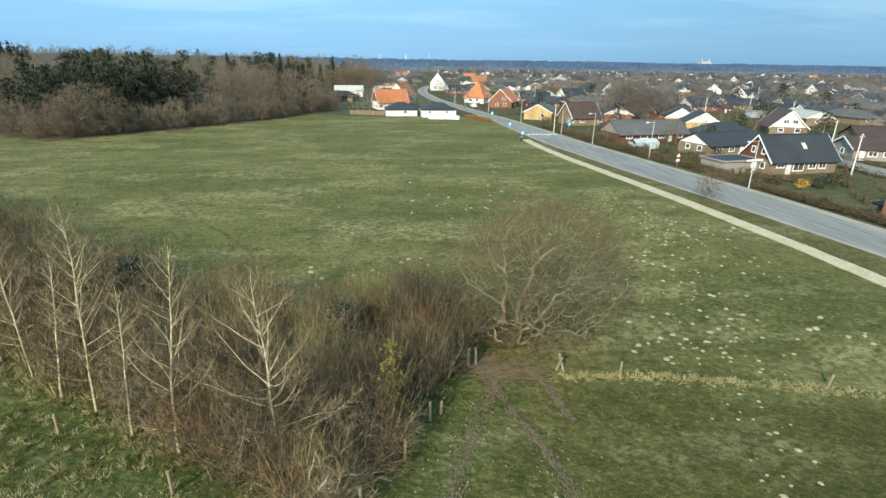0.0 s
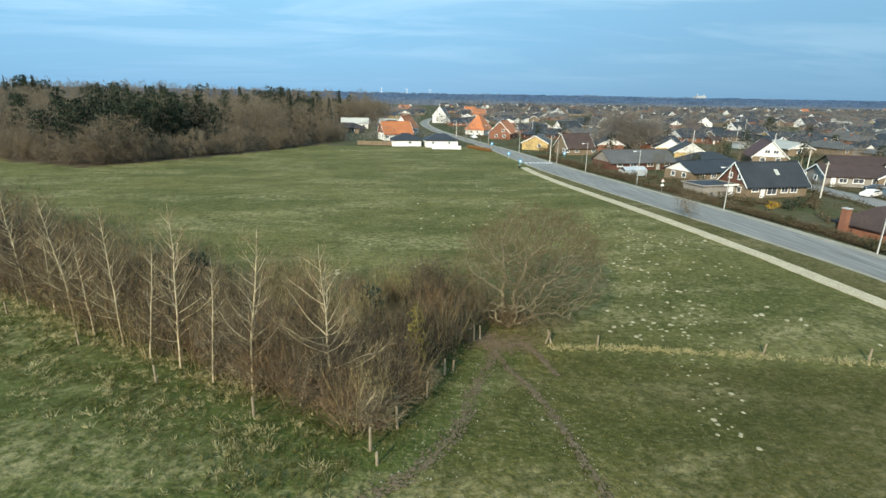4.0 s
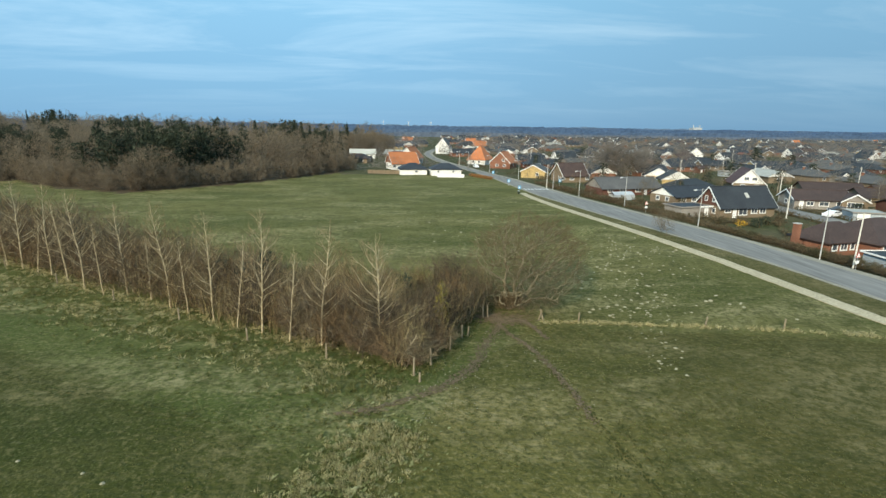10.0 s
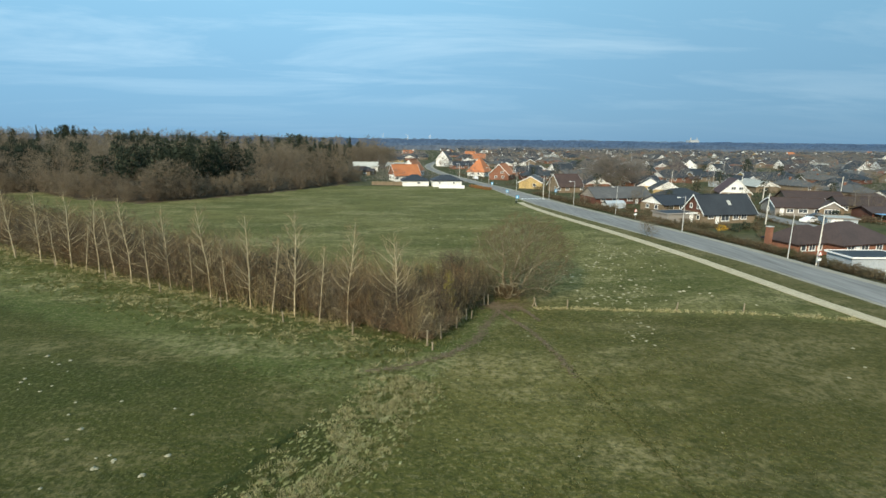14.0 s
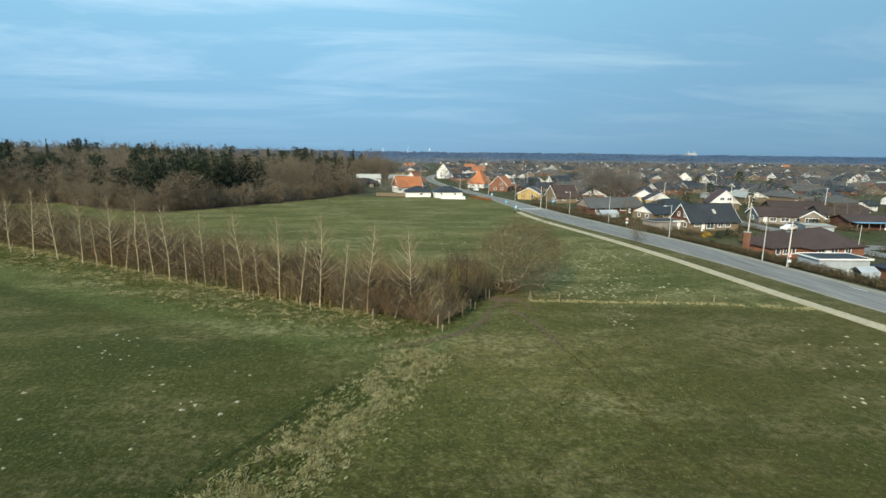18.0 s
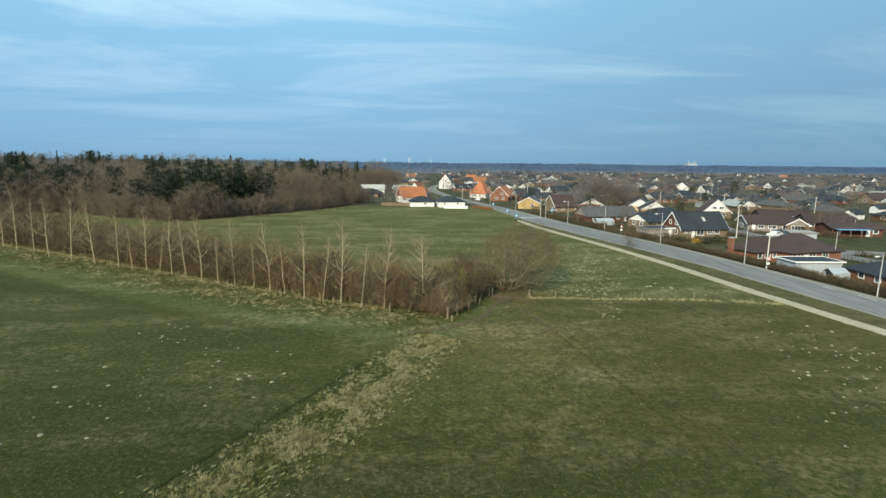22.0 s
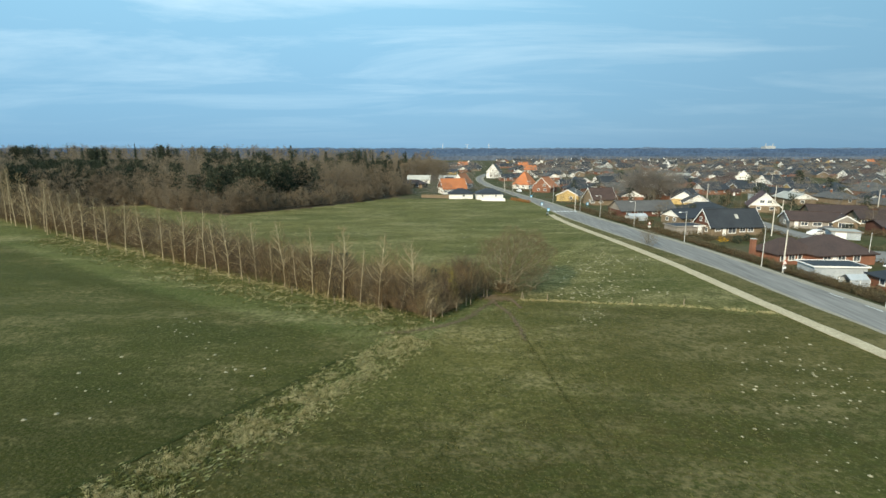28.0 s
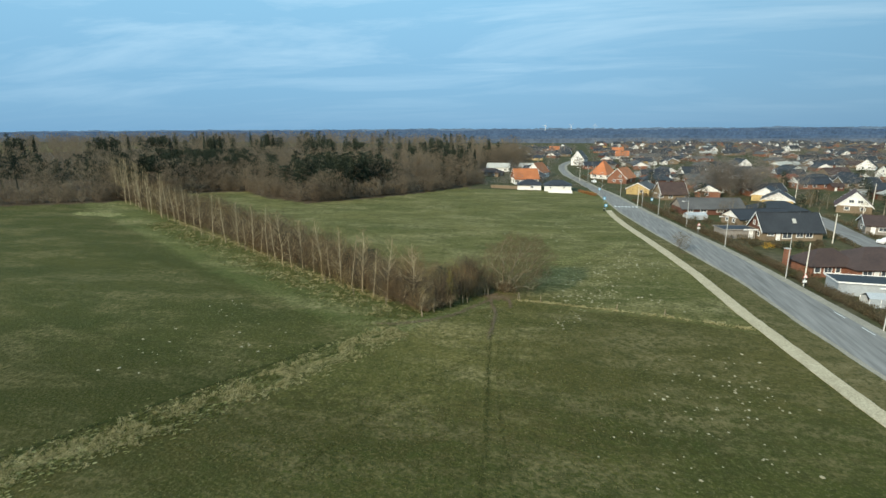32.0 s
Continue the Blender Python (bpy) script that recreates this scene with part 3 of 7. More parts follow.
def reach_out(seed, goals, chain, step, tip, power, twigs=2, twig_len=0.45, kink=0.11):
    """A branch system that grows from a stem to scattered goals, the nearest first; limbs thicken by the twigs they carry."""
    rr = random.Random(seed)
    pts = [Vector(p) for p in chain]
    par = [-1] + list(range(len(chain) - 1))
    root = pts[-1]
    goals = sorted((Vector(g) for g in goals), key=lambda g: (g - root).length)
    arr = np.zeros((len(goals) * 14 + len(pts) + 10, 3))
    arr[: len(pts)] = [tuple(p) for p in pts]
    away = np.zeros(len(arr))
    away[: len(pts)] = [(p - root).length for p in pts]
    ends = []
    for g in goals:
        n = len(pts)
        d = np.linalg.norm(arr[:n] - np.array(g), axis=1) + 0.8 * np.maximum(0, away[:n] - (g - root).length + 0.7)
        k = int(d.argmin())
        a = pts[k]
        ahead = (a - pts[par[k]]).normalized() if par[k] >= 0 else Vector((0, 0, 1))
        ln = (g - a).length
        c = a + ahead * ln * 0.13
        m = max(1, min(12, int(ln / step)))
        last = k
        for i in range(1, m + 1):
            t = i / m
            p = a * (1 - t) ** 2 + c * (2 * t * (1 - t)) + g * t * t
            if i < m:
                p += Vector((rr.uniform(-1, 1), rr.uniform(-1, 1), rr.uniform(-1, 1))) * step * kink
            arr[len(pts)], away[len(pts)] = tuple(p), (p - root).length
            pts.append(p)
            par.append(last)
            last = len(pts) - 1
        ends.append(last)
    load = np.zeros(len(pts))
    load[ends] = 1
    for i in range(len(pts) - 1, 0, -1):
        load[par[i]] += load[i]
    rad = tip * np.maximum(load, 1) ** power
    out = []
    for i in range(1, len(pts)):
        q = par[i]
        out.append((*pts[q], *pts[i], min(rad[q], rad[i] * 1.35), rad[i]))
    for e in ends:
        d0 = (pts[e] - pts[par[e]]).normalized()
        for _ in range(twigs):
            d = (d0 + Vector((rr.uniform(-1, 1), rr.uniform(-1, 1), rr.uniform(-0.7, 0.9))) * 0.9).normalized()
            out.append((*pts[e], *(pts[e] + d * twig_len * rr.uniform(0.5, 1.3)), tip * 0.9, tip * 0.5))
    return out


def birch_shape(seed, height, spread=1.0, fork=False):
    r = random.Random(seed)
    trunk, twigs = [], []
    p, d = Vector((0, 0, -0.2)), Vector((r.uniform(-0.03, 0.03), r.uniform(-0.03, 0.03), 1))
    n, stem = 20, [Vector((0, 0, -0.2))]
    for s in range(n):
        e = p + d.normalized() * height / n
        trunk.append((*p, *e, 0.074 * (1 - s / n) + 0.007, 0.074 * (1 - (s + 1) / n) + 0.007))
        p = e
        stem.append(p)
        d = d * 0.9 + Vector((r.uniform(-0.05, 0.05), r.uniform(-0.05, 0.05), 0.1))

    def bough(q, g, ln, r0):
        m = max(4, int(ln / 0.3))
        for w in range(m):
            z = q + g * ln / m
            twigs.append((*q, *z, r0 * (1 - w / m) + 0.005, r0 * (1 - (w + 1) / m) + 0.005))
            if w > 0:
                side = g.cross(Vector((r.uniform(-1, 1), r.uniform(-1, 1), 1.6))).normalized() * (1 if w % 2 else -1)
                h = (g + side * r.uniform(0.5, 0.95) + Vector((0, 0, r.uniform(0.0, 0.35)))).normalized()
                grow(r, q.lerp(z, r.random()), h, ln * (0.12 + 0.36 * (1 - w / m)) * r.uniform(0.6, 1.2) + 0.18, 0.0075, 1, twigs, 0.75, 2 if r.random() < 0.4 else 1, 0.15, 3)
            q = z
            g = (g + Vector((r.uniform(-0.13, 0.13), r.uniform(-0.13, 0.13), r.uniform(-0.03, 0.15)))).normalized()
        return q

    count = 40 if fork else 36
    for i in range(count):
        k = (0.10 if fork else 0.17) + 0.80 * (i / count) ** 0.9
        a = 2.4 * i + r.uniform(-0.5, 0.5)
        ln = height * spread * (0.36 * (1 - k) ** 0.7 + 0.035) * r.uniform(0.45, 1.25) * min(1.0, 0.5 + k * 1.5)
        el = radians(22 + 32 * k + r.uniform(-16, 16))
        q = stem[int(k * n)].lerp(stem[min(n, int(k * n) + 1)], r.random())
        bough(q, Vector((math.cos(a) * math.cos(el), math.sin(a) * math.cos(el), math.sin(el))), ln, (0.007 + 0.0052 * ln) * (1.35 if fork else 1.0))
    if fork:
        # one heavy limb leaves the stem low and bends up at its end
        tip = bough(stem[4], Vector((0.93, -0.25, 0.42)).normalized(), height * 0.40, 0.034)
        bough(tip, Vector((0.75, 0.1, 0.6)).normalized(), height * 0.12, 0.012)
        bough(stem[5], Vector((-0.8, -0.35, 0.52)).normalized(), height * 0.26, 0.024)
    return trunk, twigs


def birch(seed, height, spread=1.0, fork=False):
    trunk, twigs = birch_shape(seed, height, spread, fork)
    tree = new("birch_tree")
    v, f = tubes(trunk, 8)
    child("trunk", mesh_np("trunk", v, f, M["birch"]), tree, None, "slender white birch trunk")
    big = [t for t in twigs if t[6] > 0.011]
    small = [(*t[:6], max(t[6], 0.0062), max(t[7], 0.005)) for t in twigs if t[6] <= 0.011]
    v1, f1 = tubes(big, 3)
    v2, f2 = tubes(small, 3)
    me = mesh_np("crown", np.concatenate([v1, v2]), np.concatenate([f1, f2 + len(v1)]), M["birch"])
    me.materials.append(M["birchtwig"])
    me.polygons.foreach_set("material_index", np.repeat([0, 1], [len(f1), len(f2)]).astype(np.int32))
    child("crown", me, tree, None, "bare pale branches and fine twigs")
    return tagged(tree, "leafless white-barked birch in a boundary row", "tree", "birch row")


kinds = [birch(11, 10.0, 1.15, True), birch(12, 10.0), birch(13, 10.0, 0.85), birch(14, 10.0, 0.95), birch(15, 10.0, 0.6), birch(16, 10.0, 0.75)]
BIRCHES = [(-3.2, 6.8, 9.9, 0), (-7.95, 7.8, 10.5, 1), (-10.9, 9.5, 8.4, 4), (-13.8, 11.6, 11.4, 3), (-16.4, 13.0, 8.8, 4), (-19.2, 15.0, 10.6, 2), (-22.3, 16.9, 7.4, 5), (-24.8, 18.7, 11.0, 1),
           (-27.7, 20.9, 7.0, 4), (-31.1, 22.9, 10.3, 3), (-33.4, 22.6, 8.2, 4), (-36.8, 25.0, 11.2, 1), (-40.4, 28.0, 9.8, 5), (-43.5, 30.0, 11.3, 2), (-46.0, 31.4, 6.9, 4), (-49.0, 33.2, 11.4, 3),
           (-52.2, 35.0, 7.6, 5), (-55.4, 36.7, 10.9, 1), (-61.2, 39.8, 11.8, 2), (-67.2, 43.0, 12.1, 3), (-73.9, 47.1, 11.5, 1), (-79.2, 51.0, 11.2, 5), (-85.2, 54.8, 13.0, 2)]
r = random.Random(8)
x, y = -90.5, 58.2
while x > -172:
    BIRCHES.append((x + r.uniform(-0.6, 0.6), y + r.uniform(-0.6, 0.6), r.uniform(11.2, 13.6), r.choice([1, 2, 3, 5])))
    s = r.uniform(4.4, 7.6)
    x, y = x - s * 0.835, y + s * 0.55
# two crooked young birches at the corner of the thicket
BIRCHES += [(-1.6, 4.2, 3.6, 4), (-4.9, 6.4, 3.9, 5)]
used = set()
for x, y, h, k in BIRCHES:
    h *= 1 + 0.42 * smooth((-82 - x) / 68)
    m = pose(x, y, ground_z(x, y), *((0, 0, 0) if k == 0 else (r.uniform(-2, 2), 22, -35) if h < 4 else (r.uniform(-2, 2), r.uniform(-2, 2), r.uniform(0, 360)))) @ Matrix.Diagonal((0.55 + 0.045 * h, 0.55 + 0.045 * h, h / 10.0, 1))
    ob = kinds[k]
    if k not in used:
        used.add(k)
        ob.matrix_basis = m
    else:
        ob = copy_thing(ob, m)
        ob.matrix_basis = m
    if h < 9:
        tagged(ob, "thin young birch with sparse bare twigs")

def fill_crown(seed, stems, goals, step, kill, tip, power, kink):
    """Limbs that grow step by step towards the empty parts of a crown and fork as they go.
    stems: lists of (number of the point they leave, further points). Gives segments, limbs thicker the more they carry."""
    rng = np.random.RandomState(seed)
    pts, par = [np.array(stems[0][1][0], float)], [-1]
    heads = [0]
    for start, more in stems:
        last = heads[start] if par[0] == -1 and len(pts) > 1 else 0
        for p in more:
            p = np.array(p, float)
            a = pts[last]
            n = max(1, int(np.linalg.norm(p - a) / step)) if np.linalg.norm(p - a) > 0.01 else 0
            for i in range(1, n + 1):
                pts.append(a + (p - a) * i / n + rng.normal(0, 0.035, 3) * (i < n))
                par.append(last)
                last = len(pts) - 1
            heads.append(last)
    goals = np.array(goals, float)
    near_d, near_i = np.full(len(goals), 1e9), np.zeros(len(goals), int)
    fresh = list(range(len(pts)))
    for _ in range(70):
        q = np.array([pts[i] for i in fresh])
        bare = (q[:, 2] < 1.9) & (np.hypot(q[:, 0], q[:, 1]) < 1.4)
        d = np.linalg.norm(goals[:, None] - q[None], axis=2) + 50.0 * bare[None]
        k = d.argmin(1)
        m = d[np.arange(len(goals)), k]
        won = m < near_d
        near_d[won], near_i[won] = m[won], np.array(fresh)[k[won]]
        live = near_d > kill
        goals, near_d, near_i = goals[live], near_d[live], near_i[live]
        if not len(goals):
            break
        fresh = []
        for i in np.unique(near_i):
            w = goals[near_i == i] - pts[i]
            w = (w / np.linalg.norm(w, axis=1, keepdims=True)).sum(0)
            back = pts[i] - pts[par[i]] if par[i] >= 0 else np.array([0, 0, 1.0])
            w = w / max(np.linalg.norm(w), 1e-6) + 0.35 * back / max(np.linalg.norm(back), 1e-6) + rng.normal(0, kink, 3)
            pts.append(pts[i] + w / np.linalg.norm(w) * step)
            par.append(i)
            fresh.append(len(pts) - 1)
    size = np.zeros(len(pts))
    for i in range(len(pts) - 1, 0, -1):
        size[i] = max(size[i], tip ** power)
        size[par[i]] += size[i]
    rad = size ** (1 / power)
    return [(*pts[par[i]], *pts[i], min(rad[par[i]], rad[i] * 1.25), rad[i]) for i in range(1, len(pts))]


# the spreading oak at the gap in the hedge
r = random.Random(21)
oak = new("oak_tree")
oak.location = (9.5, 17.6, ground_z(9.5, 17.6) - 0.3)

goals = []
while len(goals) < 6200:
    x, y, z = r.uniform(-1, 1), r.uniform(-1, 1), r.uniform(-1, 1)
    d = math.sqrt(x * x + y * y + z * z)
    full = 0.92 + 0.24 * noise.noise((x * 2.2, y * 2.2, z * 2.2))
    if 0.2 < d < full and r.random() < 0.35 + 0.65 * d and 5.3 + z * 5.3 > 0.9:
        goals.append((x * 6.5 + 1.9, y * 6.3 + 0.5, 5.3 + z * 5.3))
# two upright stems, a third that leans away, low boughs that droop at their ends
OAK_LIMBS = [(0, [(0, 0, -0.4), (0.0, 0.0, 0.0), (0.02, 0.0, 0.35)]),
             (3, [(-0.35, 0.05, 0.9), (-0.5, 0.1, 2.0), (-0.62, 0.12, 3.2), (-0.35, 0.2, 4.2), (-0.6, 0.4, 5.6)]),
             (3, [(0.35, 0.1, 0.9), (0.5, 0.2, 1.9), (0.42, 0.25, 3.0), (1.0, 0.4, 4.2), (1.5, 0.9, 5.6)]),
             (3, [(0.6, -0.35, 0.7), (1.3, -0.5, 1.7), (2.2, -0.4, 3.0), (2.8, -0.2, 4.0)]),
             (6, [(-1.4, 0.0, 3.7), (-2.4, -0.1, 4.5)]),
             (14, [(2.1, -0.9, 1.7), (3.4, -1.3, 1.9), (4.6, -1.5, 1.4)]),
             (5, [(-1.3, -0.6, 1.9), (-2.6, -1.1, 2.0)]),
             (10, [(0.9, -1.0, 2.4), (1.2, -2.4, 2.6)]),
             (10, [(1.5, 1.3, 2.8), (2.8, 2.4, 3.3)])]
seg = fill_crown(22, OAK_LIMBS, goals, 0.26, 0.36, 0.0098, 2.2, 0.42)
for t in [t for t in seg if t[7] < 0.018]:
    q, d0 = Vector(t[3:6]), (Vector(t[3:6]) - Vector(t[0:3])).normalized()
    for _ in range(4):
        e = q + (d0 + Vector((r.uniform(-1, 1), r.uniform(-1, 1), r.uniform(-0.8, 1))) * 0.9).normalized() * r.uniform(0.25, 0.75)
        seg.append((*q, *e, 0.0052, 0.003))
n_stem = 2
v, f = tubes([(*t[:6], min(t[6], 0.36), min(t[7], 0.36)) for t in seg[:n_stem]], 10)
child("trunk", mesh_np("trunk", v, f, M["oak"]), oak, None, "short thick olive-grey trunk")
v, f = tubes([t for t in seg[n_stem:] if t[7] > 0.05], 7)
child("limb", mesh_np("limb", v, f, M["oak"]), oak, None, "sunlit crooked olive-grey limbs")
v1, f1 = tubes([t for t in seg[n_stem:] if 0.012 < t[7] <= 0.05], 4)
v2, f2 = tubes([t for t in seg[n_stem:] if t[7] <= 0.012], 3)
me = mesh_np("crown", np.concatenate([v1, v2]), np.concatenate([f1, f2 + len(v1)]), M["oak"])
me.materials.append(M["oaktwig"])
me.polygons.foreach_set("material_index", np.repeat([0, 1], [len(f1), len(f2)]).astype(np.int32))
child("crown", me, oak, None, "dense bare red-brown twigs")
tagged(oak, "broad leafless oak with crooked spreading limbs", "tree")

# thicket behind the birches, in the corner of the field
ROW_FRONT = [(-1.0, 2.6), (-7.0, 7.2), (-19.0, 14.6), (-36.6, 25.4), (-63, 42.8), (-100, 65.9), (-142, 92.5), (-166, 106)]
ROW_BACK = [(6.0, 20.5), (-4.0, 21.0), (-12.5, 24.0), (-29, 36), (-51, 49), (-89, 75), (-130, 101), (-158, 118)]
THICKET = [(-0.6, 2.6), (0.6, 4.8), (2.2, 8.0), (3.6, 11.0), (5.6, 15.0), (8.0, 19.0)] + ROW_BACK + ROW_FRONT[::-1]


def shrub(seed, stems=16, height=3.4, splay=0.35, level=1):
    r = random.Random(seed)
    out = []
    for _ in range(stems):
        a = r.uniform(0, 2 * math.pi)
        k = r.uniform(0, splay)
        p = (0.35 * math.cos(a) * r.random(), 0.35 * math.sin(a) * r.random(), -0.1)
        grow(r, p, (math.cos(a) * k, math.sin(a) * k, 1), height * r.uniform(0.6, 1.05), 0.024, level, out, 0.55, 2, 0.3)
    return out


def bramble(seed, goals_n, width, height):
    r = random.Random(seed)
    goals = []
    while len(goals) < goals_n:
        x, y, z = r.uniform(-1, 1), r.uniform(-1, 1), r.random()
        if x * x + y * y < 0.25 + 0.75 * z and z > 0.18:
            goals.append((x * width, y * width, z * height * r.uniform(0.75, 1.1)))
    return reach_out(seed, goals, [(0, 0, -0.1), (0.03, 0, 0.12)], 0.5, 0.0062, 0.36, 4, 0.6)


SPECIES = [("brush_red", "bare red-brown bushes"), ("brush_grey", "bare grey-brown bushes"), ("brush_dark", "dark tangled blackthorn bushes"), ("brush_olive", "bare olive-tan upright bushes")]
near_shapes = [bramble(31 + i, 84, 1.2 + 0.15 * i, 3.4 + 0.45 * i) for i in range(4)]
far_shapes = [[(*q[:6], q[6] * 1.5, q[7]) for q in bramble(36 + i, 24, 1.35, 3.8 + 0.4 * i)] for i in range(3)]
near_spots = {(m, i): [] for m, _ in SPECIES for i in range(4)}
far_spots_ = {(m, i): [] for m, _ in SPECIES for i in range(3)}
r = random.Random(40)
xs, ysq = [p[0] for p in THICKET], [p[1] for p in THICKET]
count = 0
while count < 2200:
    x, y = r.uniform(min(xs), max(xs)), r.uniform(min(ysq), max(ysq))
    if r.random() < (1.0 if x > -16 else 0.9 if x > -45 else 0.48) and noise.noise((x * 0.33, y * 0.33, 1.5)) > -0.3 and inside(x, y, THICKET):
        h = r.uniform(0.6, 1.2) * (0.88 + 0.55 * noise.noise((x * 0.16, y * 0.16, 5))) * (1.0 if x > -16 else 1.36 if x > -40 else 1.5)
        w = r.uniform(0.8, 1.2) * (1.0 if x > -45 else 1.8)
        sort = int(min(3, max(0, 1.6 + 4.2 * noise.noise((x * 0.17, y * 0.17, 11.0)) + r.uniform(-0.8, 0.8))))
        sort = SPECIES[(2, 0, 1, 3)[sort]][0]
        if x > -16:
            near_spots[sort, count % 4].append((x, y, ground_z(x, y), r.uniform(0, 6.3), w, max(0.45, h)))
        else:
            far_spots_[sort, count % 3].append((x, y, ground_z(x, y), r.uniform(0, 6.3), w * 1.15, max(0.45, h)))
        count += 1
# the dense brown front of the undergrowth, close behind the trunks
for (x0, y0), (x1, y1), many in zip(ROW_FRONT[1:], ROW_FRONT[2:], (130, 260, 330, 300, 220, 80)):
    ln = math.hypot(x1 - x0, y1 - y0)
    for i in range(many):
        k, off = r.random(), 0.4 + 4.2 * r.random() ** 1.3
        x, y = x0 + (x1 - x0) * k + (y1 - y0) / ln * off, y0 + (y1 - y0) * k - (x1 - x0) / ln * off
        h = r.uniform(0.75, 1.15) * (0.75 + 0.09 * off) * (1.2 + 0.4 * noise.noise((x * 0.2, y * 0.2, 5)))
        far_spots_[("brush_red", "brush_grey", "brush_red", "brush_dark")[int(r.random() * 4)], i % 3].append((x, y, ground_z(x, y), r.uniform(0, 6.3), r.uniform(0.9, 1.3), h))
for sort, words in SPECIES:
    got = [facing(near_shapes[i], (0, 0, 1.2), near_spots[sort, i], 0.6) for i in range(4) if near_spots[sort, i]]
    if got:
        tagged(new("thicket", strips("thicket", got, M[sort])), words + " in the thicket at the field corner", "thicket", kind="stuff")
    got = [facing(far_shapes[i], (0, 0, 1.2), far_spots_[sort, i], 0.5, True) for i in range(3) if far_spots_[sort, i]]
    if got:
        tagged(new("row_undergrowth", strips("row_undergrowth", got, M[sort], 3)), words + " along the birch row", "thicket", kind="stuff")
upright = [[], []]
for _ in range(420):
    x, y = r.uniform(-26, 8), r.uniform(2, 36)
    if inside(x, y, THICKET):
        upright[_ % 2].append((x, y, ground_z(x, y), r.uniform(0, 6.3), r.uniform(0.9, 1.3), r.uniform(0.7, 1.25)))
got = [facing(shrub(91 + i, 9, 3.8, 0.4, 1), (0, 0, 0.5), p, 0.5) for i, p in enumerate(upright)]
tagged(new("thicket_stems", strips("thicket_stems", got, M["brush_olive"])), "thin upright bare stems in the thicket", "thicket", kind="stuff")
# low edge scrub in front of the thicket's corner, and the pale willow at its back
low_spots = [(r.uniform(-5.5, 2.5), 0, 0, r.uniform(0, 6.3), r.uniform(0.8, 1.3), r.uniform(0.45, 0.75)) for _ in range(45)]
low_spots = [(x, 3.2 + max(0, -x) * 0.72 + max(0, x) * 1.9 + r.uniform(0, 1.2), ground_z(x, 5), a, w, h) for x, _, _, a, w, h in low_spots]
low_spots += [(9.6 + 1.5 * math.cos(i * 0.9), 18.0 + 1.1 * math.sin(i * 0.9), ground_z(9.6, 18), i, 0.6, 0.3 + 0.05 * (i % 3)) for i in range(8)]
tagged(new("scrub", strips("scrub", [facing(bramble(77, 70, 1.3, 2.6), (0, 0, 0.8), low_spots, 0.6)], M["brush"])), "grey-brown bare scrub at the field corner", "scrub", kind="stuff")
will = [(2.4 + r.gauss(0, 1.5), 20.6 + r.gauss(0, 0.9), -1.1, r.uniform(0, 6.3), r.uniform(0.8, 1.1), r.uniform(0.75, 1.0)) for _ in range(11)]
v, f = tubes(placed(shrub(78, 18, 4.6, 0.35), will), 3)
tagged(new("willow_bush", mesh_np("willow_bush", v, f, M["willow"])), "pale yellow-green budding willow bush", "bush")


# ---- woodland ----
def fir(seed, height=15.0, radius=3.6, twigs=300):
    r = random.Random(seed)
    out = [(0, 0, -0.3, 0, 0, height * 0.86, 0.2, 0.06)]
    for _ in range(twigs):
        k = r.random() ** 0.75
        reach = radius * (1.12 - k) * r.uniform(0.55, 1.0)
        a = r.uniform(0, 2 * math.pi)
        z = height * (0.12 + 0.88 * k)
        out.append((0.25 * reach * math.cos(a), 0.25 * reach * math.sin(a), z, reach * math.cos(a), reach * math.sin(a), z - 0.3 * reach, 0.42, 0.12))
    return out


def rounded_tree(seed, puffs, per, height=16.0, radius=3.6, low=0.3, width=0.035, trunk=0.2, reach_=1.2):
    """A bare crown of several rounded sprays of twigs, each at the end of its own limb."""
    r = random.Random(seed)
    top = Vector((r.uniform(-.6, .6), r.uniform(-.6, .6), height * 0.78))
    out = [(0, 0, -0.3, 0, 0, height * low, trunk, trunk * 0.75), (0, 0, height * low, *top, trunk * 0.75, trunk * 0.2)]
    for i in range(puffs):
        k = (i + 0.5) / puffs
        a = 2.4 * i + r.uniform(-0.4, 0.4)
        rad = radius * math.sqrt(max(0.05, math.sin(math.pi * (0.12 + 0.83 * k)))) * r.uniform(0.45, 0.85)
        c = Vector((rad * math.cos(a), rad * math.sin(a), height * (low + (0.92 - low) * k)))
        out.append((0, 0, max(0.2, c.z - rad * 0.9 - 0.6), *c, width * 0.9, width * 0.5))
        size = radius * r.uniform(0.30, 0.48)
        for _ in range(per):
            d = Vector((r.gauss(0, 1), r.gauss(0, 1), r.gauss(0.35, 1))).normalized()
            p = c + d * size * r.uniform(0.25, 0.9)
            e = p + (d * 0.35 + Vector((r.uniform(-.6, .6), r.uniform(-.6, .6), r.uniform(0.2, 1.0)))).normalized() * reach_ * r.uniform(0.4, 1.0)
            o = d + Vector((c.x, c.y, 0)) / radius * 0.8
            out.append((*p, *e, width * r.uniform(0.6, 1.2), width * 0.3, *o))
    return out


